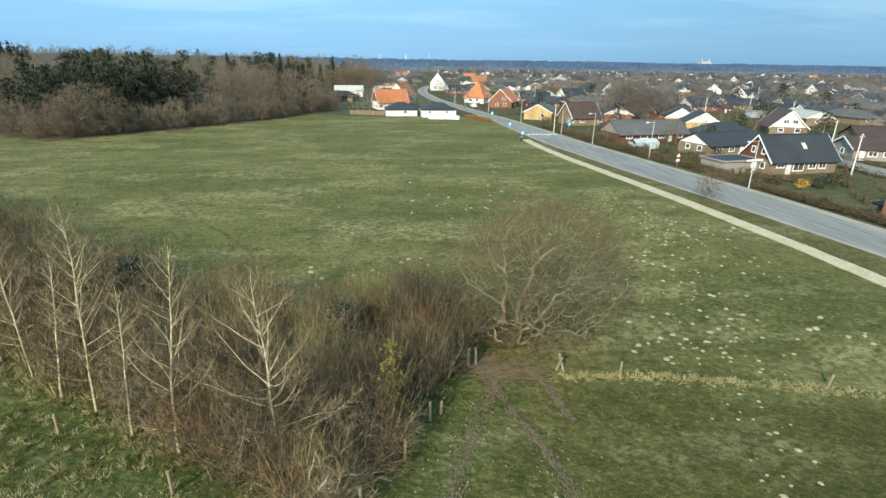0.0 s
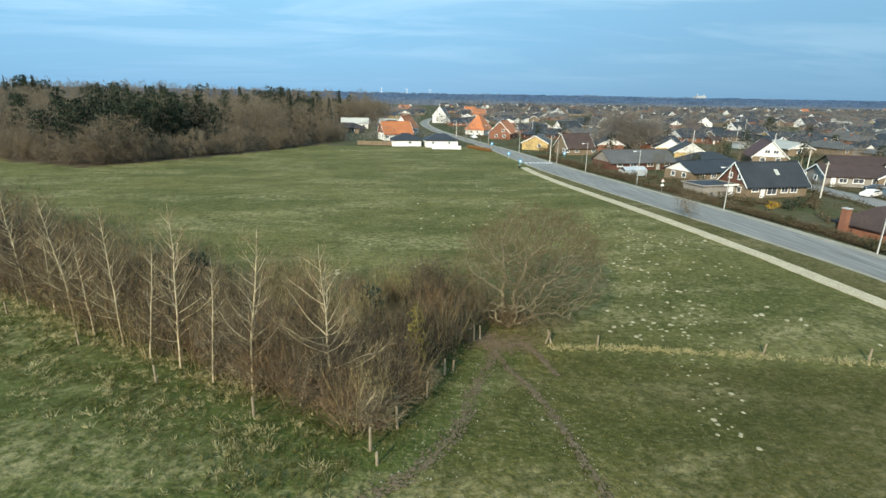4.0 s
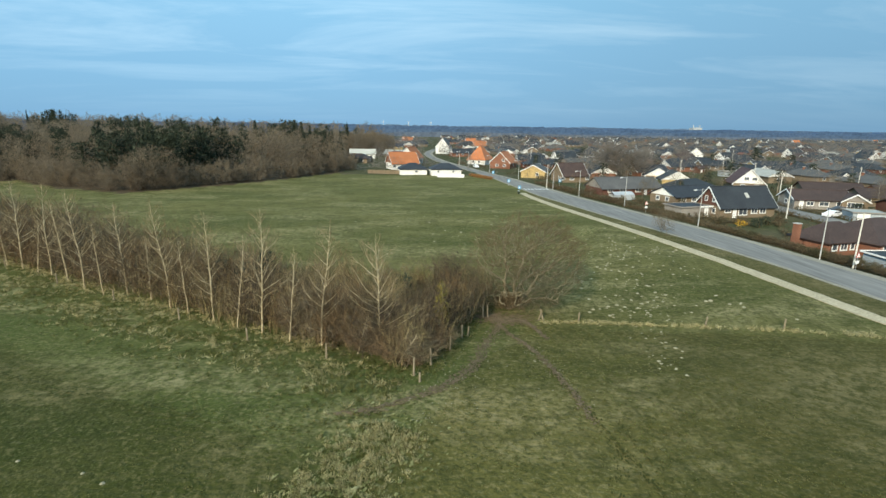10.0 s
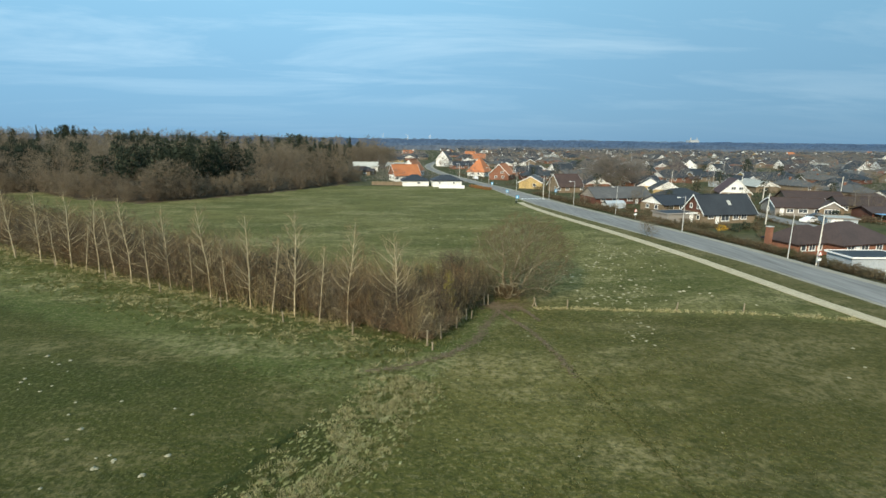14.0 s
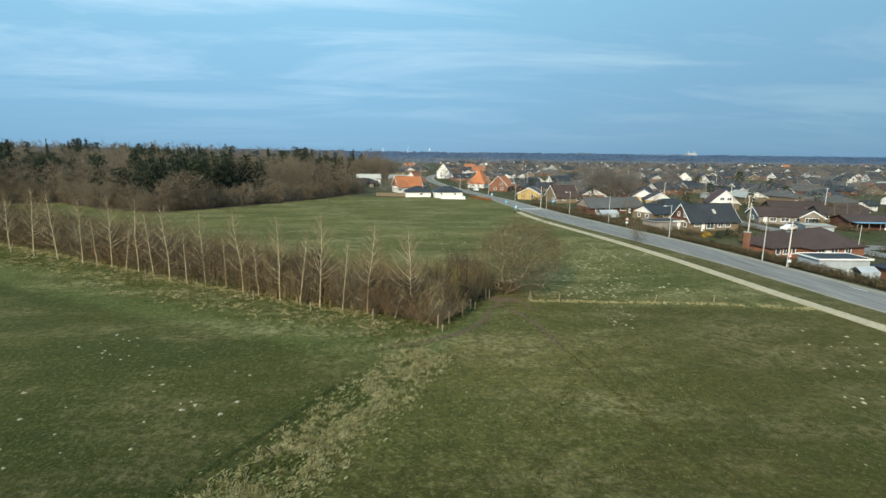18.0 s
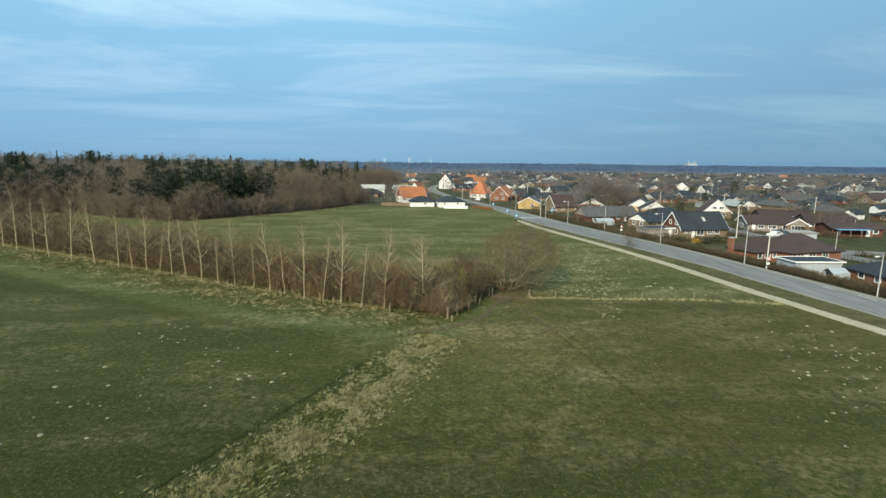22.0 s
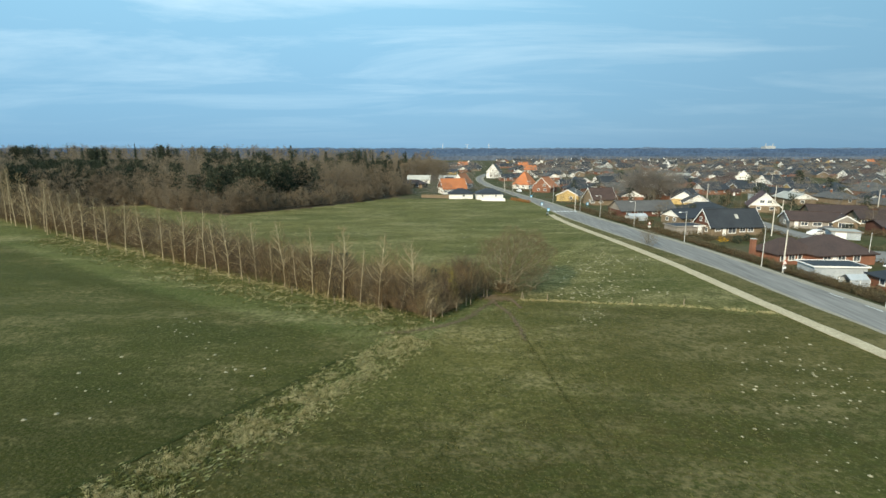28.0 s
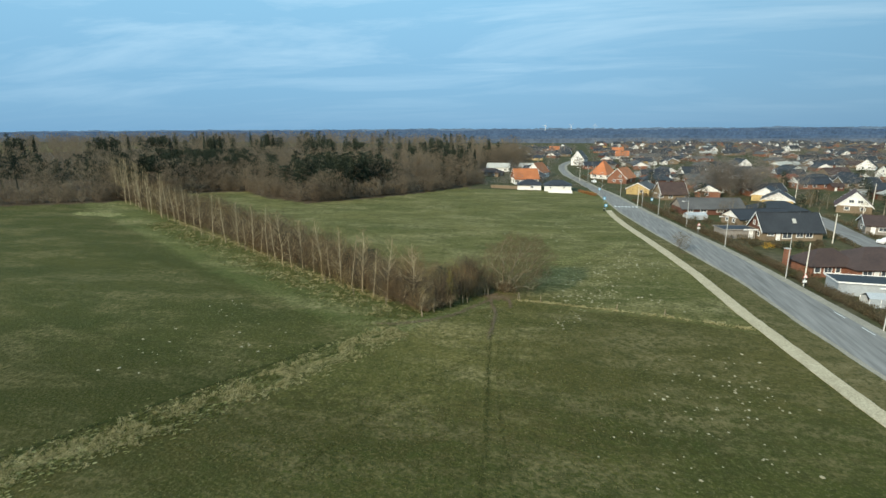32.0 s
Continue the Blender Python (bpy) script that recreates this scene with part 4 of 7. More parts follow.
def needle_tree(seed, puffs, per, height=15.0, radius=3.0, low=0.35):
    """A pine: dark rounded pads of needles on a bare stem."""
    r = random.Random(seed)
    out = [(0, 0, -0.3, 0, 0, height * 0.92, 0.22, 0.07)]
    for i in range(puffs):
        k = (i + 0.5) / puffs
        a = 2.4 * i + r.uniform(-0.5, 0.5)
        rad = radius * (1 - 0.75 * k) * r.uniform(0.5, 0.95)
        c = Vector((rad * math.cos(a), rad * math.sin(a), height * (low + (0.96 - low) * k)))
        out.append((0, 0, c.z - 0.3, *c, 0.07, 0.04))
        size = radius * r.uniform(0.32, 0.5)
        for _ in range(per):
            d = Vector((r.gauss(0, 1), r.gauss(0, 1), r.gauss(0.2, 0.7))).normalized()
            p = c + Vector((d.x * size, d.y * size, d.z * size * 0.6)) * r.uniform(0.4, 1.0)
            e = p + (d + Vector((0, 0, 0.4))) * r.uniform(0.3, 0.7)
            out.append((*p, *e, 0.18, 0.08, *(d + Vector((c.x, c.y, 0)) / radius * 0.5)))
    return out


trees = [rounded_tree(50 + i, 19, 46, 16, 3.8 + 0.3 * (i % 3), 0.18, 0.055, 0.10) for i in range(4)]
firs, pines = [fir(60 + i) for i in range(2)], [needle_tree(65 + i, 15, 44) for i in range(3)]
edge_bush = [rounded_tree(70 + i, 12, 60, 6.5, 2.8, 0.04, 0.042, 0.05, 0.85) for i in range(3)]
deep = [rounded_tree(80 + i, 10, 26, 16, 4.2, 0.4, 0.075, 0.10) for i in range(4)]
dsp = [[] for _ in deep]
tsp, fsp, psp, esp = [[] for _ in trees], [[] for _ in firs], [[] for _ in pines], [[] for _ in edge_bush]
r = random.Random(90)
n = 0
while n < 1800:
    x, y = r.uniform(-640, -20), r.uniform(25, 640)
    depth = math.hypot(x + 80, y - 110)
    if not inside(x, y, FOREST_EDGE) or r.random() > 1.0 / (1 + max(0, depth - 60) / 110):
        continue
    n += 1
    z, a = ground_z(x, y), r.uniform(0, 6.3)
    grove = noise.noise((x * 0.014, y * 0.014, 2.0))
    h = r.uniform(0.82, 1.12) * (1.03 if x < -110 and y < 240 else 1.0) * (1 + 0.12 * noise.noise((x * 0.03, y * 0.03, 9.0)))
    if depth > 180:
        h *= 1.0 + 0.34 * smooth((depth - 150) / 200)
    if x < -160:
        h *= 1.0 + 0.14 * smooth((-160 - x) / 70)
    inner = inside(x + 5, y - 7, FOREST_EDGE)
    belt_ = (x < -128 and inside(x + 12, y - 17, FOREST_EDGE) or -92 < x < -66 and inside(x + 18, y - 25, FOREST_EDGE)) and not inside(x + 32, y - 44, FOREST_EDGE)
    if inner and (grove > 0.27 or belt_) and r.random() < (0.85 if belt_ else 0.66):
        psp[n % 3].append((x, y, z, a, r.uniform(0.9, 1.3), h))
    elif inner and r.random() < 0.02:
        fsp[n % 2].append((x, y, z, a, r.uniform(0.9, 1.2), h * r.uniform(0.95, 1.15)))
    else:
        (dsp if depth > 120 and not (x > -60 and y < 230) else tsp)[n % 4].append((x, y, z, a, r.uniform(0.9, 1.35), h * (1.0 if inner else 0.7)))
for i in range(120):
    x, y = r.uniform(-60, -7), r.uniform(286, 390)
    if inside(x, y, FOREST_EDGE):
        tsp[i % 4].append((x, y, ground_z(x, y), r.uniform(0, 6.3), r.uniform(0.9, 1.25), r.uniform(0.7, 0.95)))
# a dark stand of pines near the field, a line of spruces further back
for _ in range(34):
    x, y = r.gauss(-78, 11), r.gauss(138, 9)
    if inside(x + 3, y - 6, FOREST_EDGE):
        psp[0].append((x, y, -1.1, r.uniform(0, 6.3), r.uniform(0.9, 1.3), r.uniform(0.85, 1.25)))
for _ in range(120):
    x = r.uniform(-178, -94)
    y = float(np.interp(x, (-178, -165, -140, -122, -94), (95, 106, 136, 147, 130))) + r.uniform(12, 40)
    back = 0 if x < -130 or x > -102 else 16
    if back == 0 or _ % 2:
        psp[_ % 3].append((x, y + back, -1.1, r.uniform(0, 6.3), r.uniform(0.9, 1.25), r.uniform(0.82, 1.0)))
for _ in range(130):
    k = r.random()
    psp[_ % 3].append((-222 + 70 * k + r.gauss(0, 6), 156 + 44 * k + r.gauss(0, 9), -1.1, r.uniform(0, 6.3), r.uniform(1.0, 1.35), r.uniform(0.95, 1.16)))
for _ in range(12):
    fsp[0].append((r.gauss(-40, 4), r.gauss(214, 6), -1.1, r.uniform(0, 6.3), 1.1, r.uniform(1.0, 1.2)))
for x, y, n in ((-232, 262, 4), (-184, 262, 3), (-142, 256, 4), (-122, 250, 4), (-110, 270, 2), (-91, 262, 2), (-78, 250, 2), (-60, 248, 4), (-54, 256, 3), (-262, 196, 14), (-238, 214, 14), (-212, 234, 10), (-296, 174, 7), (-190, 256, 8), (-160, 262, 6)):
    for i in range(n):
        px, py = x + r.gauss(0, 5), y + r.gauss(0, 7)
        if inside(px, py, FOREST_EDGE):
            tall_ = r.uniform(1.2, 1.42) if x > -180 else r.uniform(1.38, 1.62)
            if i % 3:
                psp[i % 3].append((px, py, -1.1, r.uniform(0, 6.3), r.uniform(0.9, 1.4), tall_))
            else:
                fsp[1].append((px, py, -1.1, r.uniform(0, 6.3), r.uniform(1.2, 1.6), tall_))
fsp[1].append((-41, 316, -1.1, 0.4, 1.2, 1.35))
edge = FOREST_EDGE[:19]
for (x0, y0), (x1, y1) in zip(edge, edge[1:]):
    ln = math.hypot(x1 - x0, y1 - y0)
    for i in range(int(ln / 1.15)):
        k = r.random()
        off = r.uniform(-0.5, 6.0)
        x, y = x0 + (x1 - x0) * k - (y1 - y0) / ln * off, y0 + (y1 - y0) * k + (x1 - x0) / ln * off
        esp[i % 3].append((x, y, ground_z(x, y), r.uniform(0, 6.3), r.uniform(0.7, 1.2), r.uniform(0.6, 1.25)))
bare = [facing(t, (0, 0, 7.5), s, 0.3, True) for t, s in zip(trees + deep, tsp + dsp) if s] + [facing(t, (0, 0, 2.0), s, 0.3, True) for t, s in zip(edge_bush, esp) if s]
tagged(new("woodland", strips("woodland", bare, M["forest"], 3)), "leafless brown deciduous wood at the field's edge", "woodland", kind="stuff")
dark = [facing(t, (0, 0, -30.0), s, 0.35, True) for t, s in zip(firs, fsp) if s] + [facing(t, (0, 0, 5.0), s, 0.35, True) for t, s in zip(pines, psp) if s]
tagged(new("conifers", strips("conifers", dark, M["conifer"], 3)), "dark green pines and spruces in the wood", "woodland", kind="stuff")


# ---- houses ----
def window_meshes(w, h):
    key = (round(w, 2), round(h, 2))
    if key not in window_meshes.made:
        b = 0.13
        o, n_ = [(-w / 2, 0), (w / 2, 0), (w / 2, h), (-w / 2, h)], [(-w / 2 + b, b), (w / 2 - b, b), (w / 2 - b, h - b), (-w / 2 + b, h - b)]
        vv = [(x, y, z) for y in (-0.06, 0.02) for ring in (o, n_) for x, z in ring]
        fq = []
        for q in range(4):
            p = (q + 1) % 4
            fq += [(q, p, 4 + p, 4 + q), (8 + p, 8 + q, 12 + q, 12 + p), (p, q, 8 + q, 8 + p), (4 + q, 4 + p, 12 + p, 12 + q)]
        frame_me = mesh_py("window_frame", vv, fq, M["white"])
        pane_me = boxes("pane", [(-w / 2 + b - 0.002, -0.02, b - 0.002, w / 2 - b + 0.002, 0.015, h - b + 0.002)], M["glass"])
        sill_me = boxes("window_sill", [(-w / 2 - 0.05, -0.13, -0.07, w / 2 + 0.05, 0.02, -0.003)], M["concrete"])
        bar_me = boxes("glazing_bar", [(-0.035, -0.05, b, 0.035, 0.012, h - b)], M["white"])
        both = bar_me
        window_meshes.made[key] = (frame_me, pane_me, sill_me, both)
    return window_meshes.made[key]


window_meshes.made = {}


def add_window(house, at, w, h, full):
    frame_me, pane_me, sill_me, both = window_meshes(w, h)
    win = child("window", frame_me, house, at, "white-framed window" if full else "")
    child("pane", pane_me, win)
    if full:
        child("window_sill", sill_me, win)
        n = int(w / 0.75)
        for q in range(1, n):
            child("glazing_bar", both, win, pose(-w / 2 + q * w / n, 0, 0))


def add_door(house, at, w=0.95, h=2.05, mat="white"):
    me = boxes("door", [(-w / 2, -0.05, 0, w / 2, 0.02, h)], M[mat])
    d = child("door", me, house, at, "plain white door" if mat == "white" else "")
    child("door_handle", boxes("door_handle", [(w / 2 - 0.16, -0.10, 1.0, w / 2 - 0.06, -0.045, 1.04)], M["metal"]), d)


def wing(house, x, y, length, width, eave, ridge, roof, wall, shape="gable", gable=None, trim=True, tail=0.0):
    """Walls and roof of one wing, its length along x, its middle at (x, y)."""
    a, b, o, t = length / 2, width / 2, 0.45, 0.16
    T = Matrix.Translation((x, y, 0))
    base = -0.6
    th = 0.3
    walls = [(-a, -b, base, a, -b + th, eave), (-a, b - th, base, a, b, eave), (-a, -b + th, base, -a + th, b - th, eave), (a - th, -b + th, base, a, b - th, eave)]
    child("wall", boxes("wall", walls, M["wall_" + wall]), house, T)
    rm = M["roof_" + roof]
    if shape == "flat":
        child("roof", boxes("roof", [(-a - 0.3, -b - 0.3, eave, a + 0.3, b + 0.3, eave + 0.08)], rm), house, T)
        rim = [(-a - 0.33, -b - 0.33, eave - 0.06, a + 0.33, -b - 0.30, eave + 0.2), (-a - 0.33, b + 0.30, eave - 0.06, a + 0.33, b + 0.33, eave + 0.2),
               (-a - 0.33, -b - 0.30, eave - 0.06, -a - 0.30, b + 0.30, eave + 0.2), (a + 0.30, -b - 0.30, eave - 0.06, a + 0.33, b + 0.30, eave + 0.2)]
        child("fascia", boxes("fascia", rim, M["white"] if trim else M["wall_greywood"]), house, T, "white painted fascia" if trim else "")
        return
    slope = (ridge - eave) / b
    dz = -o * slope
    if shape == "gable":
        for sx in (-1, 1):
            x0, x1 = (-a, -a + th) if sx < 0 else (a - th, a)
            v = [(x0, -b, eave), (x0, b, eave), (x0, 0, ridge - 0.04), (x1, -b, eave), (x1, b, eave), (x1, 0, ridge - 0.04)]
            child("gable", mesh_py("gable", v, [(0, 2, 1), (3, 4, 5), (0, 3, 5, 2), (1, 2, 5, 4), (0, 1, 4, 3)], M["wall_" + (gable or wall)]), house, T)
        for sy in (-1, 1):
            v = [(-a - o, sy * (b + o), eave + dz), (a + o, sy * (b + o), eave + dz), (a + o, 0, ridge), (-a - o, 0, ridge)]
            v += [(p[0], p[1], p[2] + t) for p in v]
            f = [(0, 1, 2, 3), (7, 6, 5, 4), (0, 4, 5, 1), (1, 5, 6, 2), (3, 7, 4, 0), (2, 6, 7, 3)]
            child("roof", mesh_py("roof", v, f, rm), house, T)
            if trim:
                for sx in (-1, 1):
                    e = sx * (a + o)
                    e2 = e + sx * 0.06
                    v = [(e, sy * (b + o), eave + dz - 0.12), (e, 0, ridge - 0.12), (e, 0, ridge + t + 0.03), (e, sy * (b + o), eave + dz + t + 0.03)]
                    v += [(e2, p[1], p[2]) for p in v]
                    child("bargeboard", mesh_py("bargeboard", v, [(0, 1, 2, 3), (4, 7, 6, 5), (0, 4, 5, 1), (1, 5, 6, 2), (2, 6, 7, 3), (3, 7, 4, 0)], M["white"]), house, T)
        child("ridge_cap", boxes("ridge_cap", [(-a - o, -0.14, ridge + t - 0.05, a + o, 0.14, ridge + t + 0.05)], rm), house, T)
    else:
        c = max(0.4, a - b * 0.9)
        v = [(-a - o, -b - o, eave + dz), (a + o, -b - o, eave + dz), (a + o, b + o, eave + dz), (-a - o, b + o, eave + dz), (-c, 0, ridge), (c, 0, ridge)]
        v += [(p[0], p[1], p[2] - t) for p in v[:4]]
        f = [(0, 1, 5, 4), (2, 3, 4, 5), (1, 2, 5), (3, 0, 4), (0, 6, 7, 1), (1, 7, 8, 2), (2, 8, 9, 3), (3, 9, 6, 0), (6, 9, 8, 7)]
        child("roof", mesh_py("roof", v, f, rm), house, T)
    gut = [(-a - o, -b - o - 0.10, eave + dz - 0.02, a + o, -b - o, eave + dz + 0.10), (-a - o, b + o, eave + dz - 0.02, a + o, b + o + 0.10, eave + dz + 0.10)]
    for g in gut:
        child("gutter", boxes("gutter", [g], rm), house, T)


def chimney(house, x, y, z0, z1, mat="wall_redbrick", s=0.6):
    c = child("chimney", boxes("chimney", [(x - s / 2, y - s / 2, z0, x + s / 2, y + s / 2, z1)], M[mat]), house)
    child("chimney_cap", boxes("chimney_cap", [(x - s / 2 - 0.06, y - s / 2 - 0.06, z1, x + s / 2 + 0.06, y + s / 2 + 0.06, z1 + 0.1)], M["concrete"]), c)


def face(side, length, width, along, z):
    """A place on a wall: side is front, back, left or right."""
    if side == "front":
        return pose(along, -width / 2 - 0.01, z)
    if side == "back":
        return pose(along, width / 2 + 0.01, z, 0, 0, 180)
    if side == "left":
        return pose(-length / 2 - 0.01, along, z, 0, 0, -90)
    return pose(length / 2 + 0.01, along, z, 0, 0, 90)


TAKEN = []


def place(house, x, y, turn, reach=9.0):
    house.matrix_basis = pose(x, y, ground_z(x, y), 0, 0, turn)
    TAKEN.append((x, y, reach))


def single_house(label, x, y, turn, L, W, eave, ridge, roof, wall, shape="gable", gable=None, wins=(), doors=(), trim=True, stacks=(), reach=None):
    h = new("house")
    wing(h, 0, 0, L, W, eave, ridge, roof, wall, shape, gable, trim)
    for side, along, w, ht, z in wins:
        add_window(h, face(side, L, W, along, z), w, ht, True)
    for side, along in doors:
        add_door(h, face(side, L, W, along, 0.05))
    for cx, cy, top in stacks:
        chimney(h, cx, cy, eave, top)
    place(h, x, y, turn, reach or max(L, W) * 0.55 + 2)
    return tagged(h, label, "house")


SIX = [("front", -5, 1.6, 1.1, 0.9), ("front", -1.5, 1.6, 1.1, 0.9), ("front", 4.6, 1.6, 1.1, 0.9), ("left", -1.5, 1.2, 1.1, 0.9), ("left", 1.6, 1.2, 1.1, 0.9), ("back", -3, 1.6, 1.1, 0.9), ("back", 3, 1.6, 1.1, 0.9)]
# the steep slate house beside the road
A = single_house("brick house with a steep dark slate roof and white bargeboards", 70.1, 73.8, 8.3, 13.4, 7.2, 2.45, 6.2, "slate", "tan", "gable", "darkbrick",
                 [("front", -4.9, 1.6, 0.7, 1.2), ("front", 1.6, 1.6, 1.1, 0.9), ("front", 3.7, 1.6, 1.1, 0.9), ("front", -1.2, 2.2, 1.5, 0.6), ("left", -1.7, 1.1, 1.15, 0.8), ("left", 1.5, 1.1, 1.15, 0.8), ("left", 0.9, 0.9, 1.1, 3.2), ("left", -1.4, 0.9, 1.1, 3.2), ("right", 0, 1.2, 1.1, 0.9), ("back", 0, 1.6, 1.1, 0.9)],
                 [("front", -3.2)])
v = [(0.5, -2.2, 4.03), (1.3, -2.2, 4.03), (1.3, -1.3, 4.97), (0.5, -1.3, 4.97)]
v += [(a, b - 0.07, c + 0.08) for a, b, c in v]
child("skylight", mesh_py("skylight", v, [(3, 2, 1, 0), (4, 5, 6, 7), (0, 1, 5, 4), (1, 2, 6, 5), (2, 3, 7, 6), (3, 0, 4, 7)], M["roof_pale"]), A, None, "pale glazed roof window")
C = new("garage")
wing(C, 0, 0, 7.4, 5.2, 2.2, 0, "black", "greywood", "flat", None, False)
add_door(C, face("front", 7.4, 5.2, 2.6, 0.05), 1.0, 2.1)
child("fascia_board", boxes("fascia_board", [(0.6, -2.98, 2.12, 4.06, -2.935, 2.46)], M["white"]), C, None, "white fascia board over the door")
place(C, 58.9, 73.0, 12, 5)
tagged(C, "low flat-roofed grey garage with white fascia and door", "garage")
single_house("bungalow covered in black solar roof panels", 70.3, 94.6, 18, 15.0, 8.4, 2.3, 4.3, "black", "tan", "gable", "white", SIX, [("front", 1.4)], False)
# the long bungalow's dark brick has the shade on its walls put into the colour
single_house("long bungalow with a weathered grey roof", 62.2, 114.5, 10, 19, 9.4, 2.0, 4.7, "grey", "darkbrick", "gable", "greywood", [("front", -7, 1.6, 1.1, 0.9), ("front", -3, 2.0, 1.1, 0.9), ("front", 2, 2.0, 1.1, 0.9), ("front", 7, 1.6, 1.1, 0.9)], [("front", 4.4)], False)
single_house("house with a large white gable and brown tiled roof", 109.0, 128.5, 68, 12.5, 9.0, 2.3, 6.6, "maroon", "tan", "gable", "white",
             [("left", -2.2, 1.4, 1.1, 0.9), ("left", 1.8, 1.4, 1.1, 0.9), ("left", 0.9, 1.5, 1.1, 3.2), ("left", -1.3, 1.5, 1.1, 3.2), ("front", -3, 1.6, 1.1, 0.9), ("front", 2, 1.6, 1.1, 0.9)], [("front", 0)])
single_house("bungalow with a bright white gable and slate roof", 90.5, 138.5, 70, 12, 9.2, 2.2, 4.9, "slate", "yellow", "gable", "white", [("left", 0.2, 2.2, 1.6, 0.3), ("left", -2.6, 1.2, 1.1, 0.9), ("front", 2, 1.6, 1.1, 0.9)], [])
single_house("second white-gabled bungalow with a black roof", 91.5, 152.5, 65, 11, 8.5, 2.2, 4.9, "black", "yellow", "gable", "white", [("left", 0.2, 1.6, 1.1, 0.9), ("front", 2, 1.6, 1.1, 0.9)], [])
single_house("bungalow with a grey-brown roof and white eaves", 99.0, 86.8, -14, 12.5, 8.2, 2.4, 4.3, "brown", "greywood", "gable", "greywood", [("front", -2.8, 1.7, 1.1, 0.9), ("front", 0.2, 2.2, 1.1, 0.9), ("front", 3.6, 1.7, 1.1, 0.9), ("left", 0, 1.4, 1.1, 0.9)], [("front", -4.7)])
Hw = new("house")
wing(Hw, 0, 0, 6.0, 5.4, 2.3, 3.9, "brown", "tan", "gable", "greywood")
add_window(Hw, face("left", 6.0, 5.4, 0, 0.6), 3.2, 1.5, True)
place(Hw, 104.8, 83.3, 72, 6)
tagged(Hw, "small gabled garden-room house with glazed front", "house")
I = new("garage")
wing(I, 0, 0, 5.8, 5.0, 1.8, 0, "pale", "paleblue", "flat", None, False)
add_door(I, face("front", 5.8, 5.0, -1.0, 0.02), 2.2, 1.65)
place(I, 94.2, 67.6, -20, 5)
tagged(I, "pale flat garage with a white sheet roof", "garage")
B = new("house")
wing(B, -4.3, -0.3, 8.6, 6.4, 2.4, 4.7, "brown", "redbrick", "hip")
wing(B, 3.8, -1.2, 12.5, 10.4, 2.4, 5.2, "brown", "redbrick", "hip")
for along, w in ((-7.5, 1.2), (-5.6, 1.5), (-3.8, 1.0)):
    add_window(B, pose(along, -0.3 - 3.21, 0.8), w, 1.3, True)
for along, w in ((-0.8, 1.8), (2.4, 1.8), (5.8, 1.6)):
    add_window(B, pose(along, -1.2 - 5.21, 0.8), w, 1.3, True)
add_door(B, pose(0.8, -1.2 - 5.21, 0.05))
chimney(B, -11.0, 0.2, -0.4, 4.5, "wall_redbrick", 0.8)
place(B, 70.2, 44.6, 13, 12)
tagged(B, "red-brick bungalow with a large brown hipped roof", "house")
J = new("carport")
wing(J, 0.6, 0.4, 8.4, 4.8, 2.2, 0, "slate", "paleblue", "flat")
place(J, 66.0, 30.4, -2, 5.5)
tagged(J, "pale blue carport with a flat roof and white fascia", "carport")
single_house("brick bungalow with a dark hipped roof", 75.2, 19.6, -3, 14.5, 9.5, 2.3, 4.5, "black", "redbrick", "hip", None, SIX, [("front", 1)], False)
single_house("dark-roofed bungalow with brick walls", 121, 92, -14, 12, 8.5, 2.3, 4.2, "brown", "tan", "gable", "tan", SIX, [("front", 1)], False)
single_house("orange-brick bungalow with a dark brown roof", 133, 103, 14, 11, 8.5, 2.3, 4.0, "brown", "redbrick", "gable", "redbrick", SIX, [("front", 1)], False)
single_house("brown-roofed bungalow with a tan brick gable", 117, 104, -16, 15, 9, 2.3, 4.6, "brown", "greywood", "gable", "tan", SIX, [("front", 1)], False)
shed = single_house("low brown-roofed house with a blue canopy along its front", 114.5, 75.5, -8, 13, 7, 2.2, 3.3, "brown", "darkbrick", "gable", "darkbrick", [("front", 4.5, 1.4, 1.1, 0.9)], [("front", 2.6)], False)
child("canopy", boxes("canopy", [(-6.4, -6.2, 2.02, 2.0, -3.98, 2.12)], M["roof_blue"]), shed, None, "bright blue sheet canopy")
for px in (-6.2, -3.5, -0.8, 1.8):
    child("canopy_post", boxes("canopy_post", [(px - 0.05, -6.1, -0.2, px + 0.05, -6.0, 2.02)], M["wall_greywood"]), shed)
# white bungalows at the head of the field
single_house("white-walled bungalow with a black hipped roof", 13.4, 168.6, 4, 11.5, 9, 2.7, 4.6, "black", "white", "hip", None, [("front", -3.2, 0.9, 0.9, 1.2), ("front", 2.6, 0.9, 0.9, 1.2), ("right", 0, 1.6, 1.3, 0.8)], [], True)
single_house("low white bungalow with a dark hipped roof", 0.8, 171.5, 4, 10.5, 9, 2.4, 4.4, "black", "white", "hip", None, [("front", 1.2, 1.3, 0.9, 0.9)], [], True)
single_house("orange-tiled villa with a steep roof", -3.6, 196, 20, 12, 9, 2.8, 7.2, "orange", "white", "gable", "redbrick", SIX, [])
single_house("villa with a bright orange tiled roof", 0.5, 232, 70, 12, 9, 3.0, 8.0, "orange", "white", "gable", "white", SIX, [], True, [(1, 0.4, 8.6)])
single_house("steep orange-roofed house with white walls", 36.2, 232, 60, 11, 9.5, 3.0, 9.5, "orange", "white", "hip", None, SIX, [])
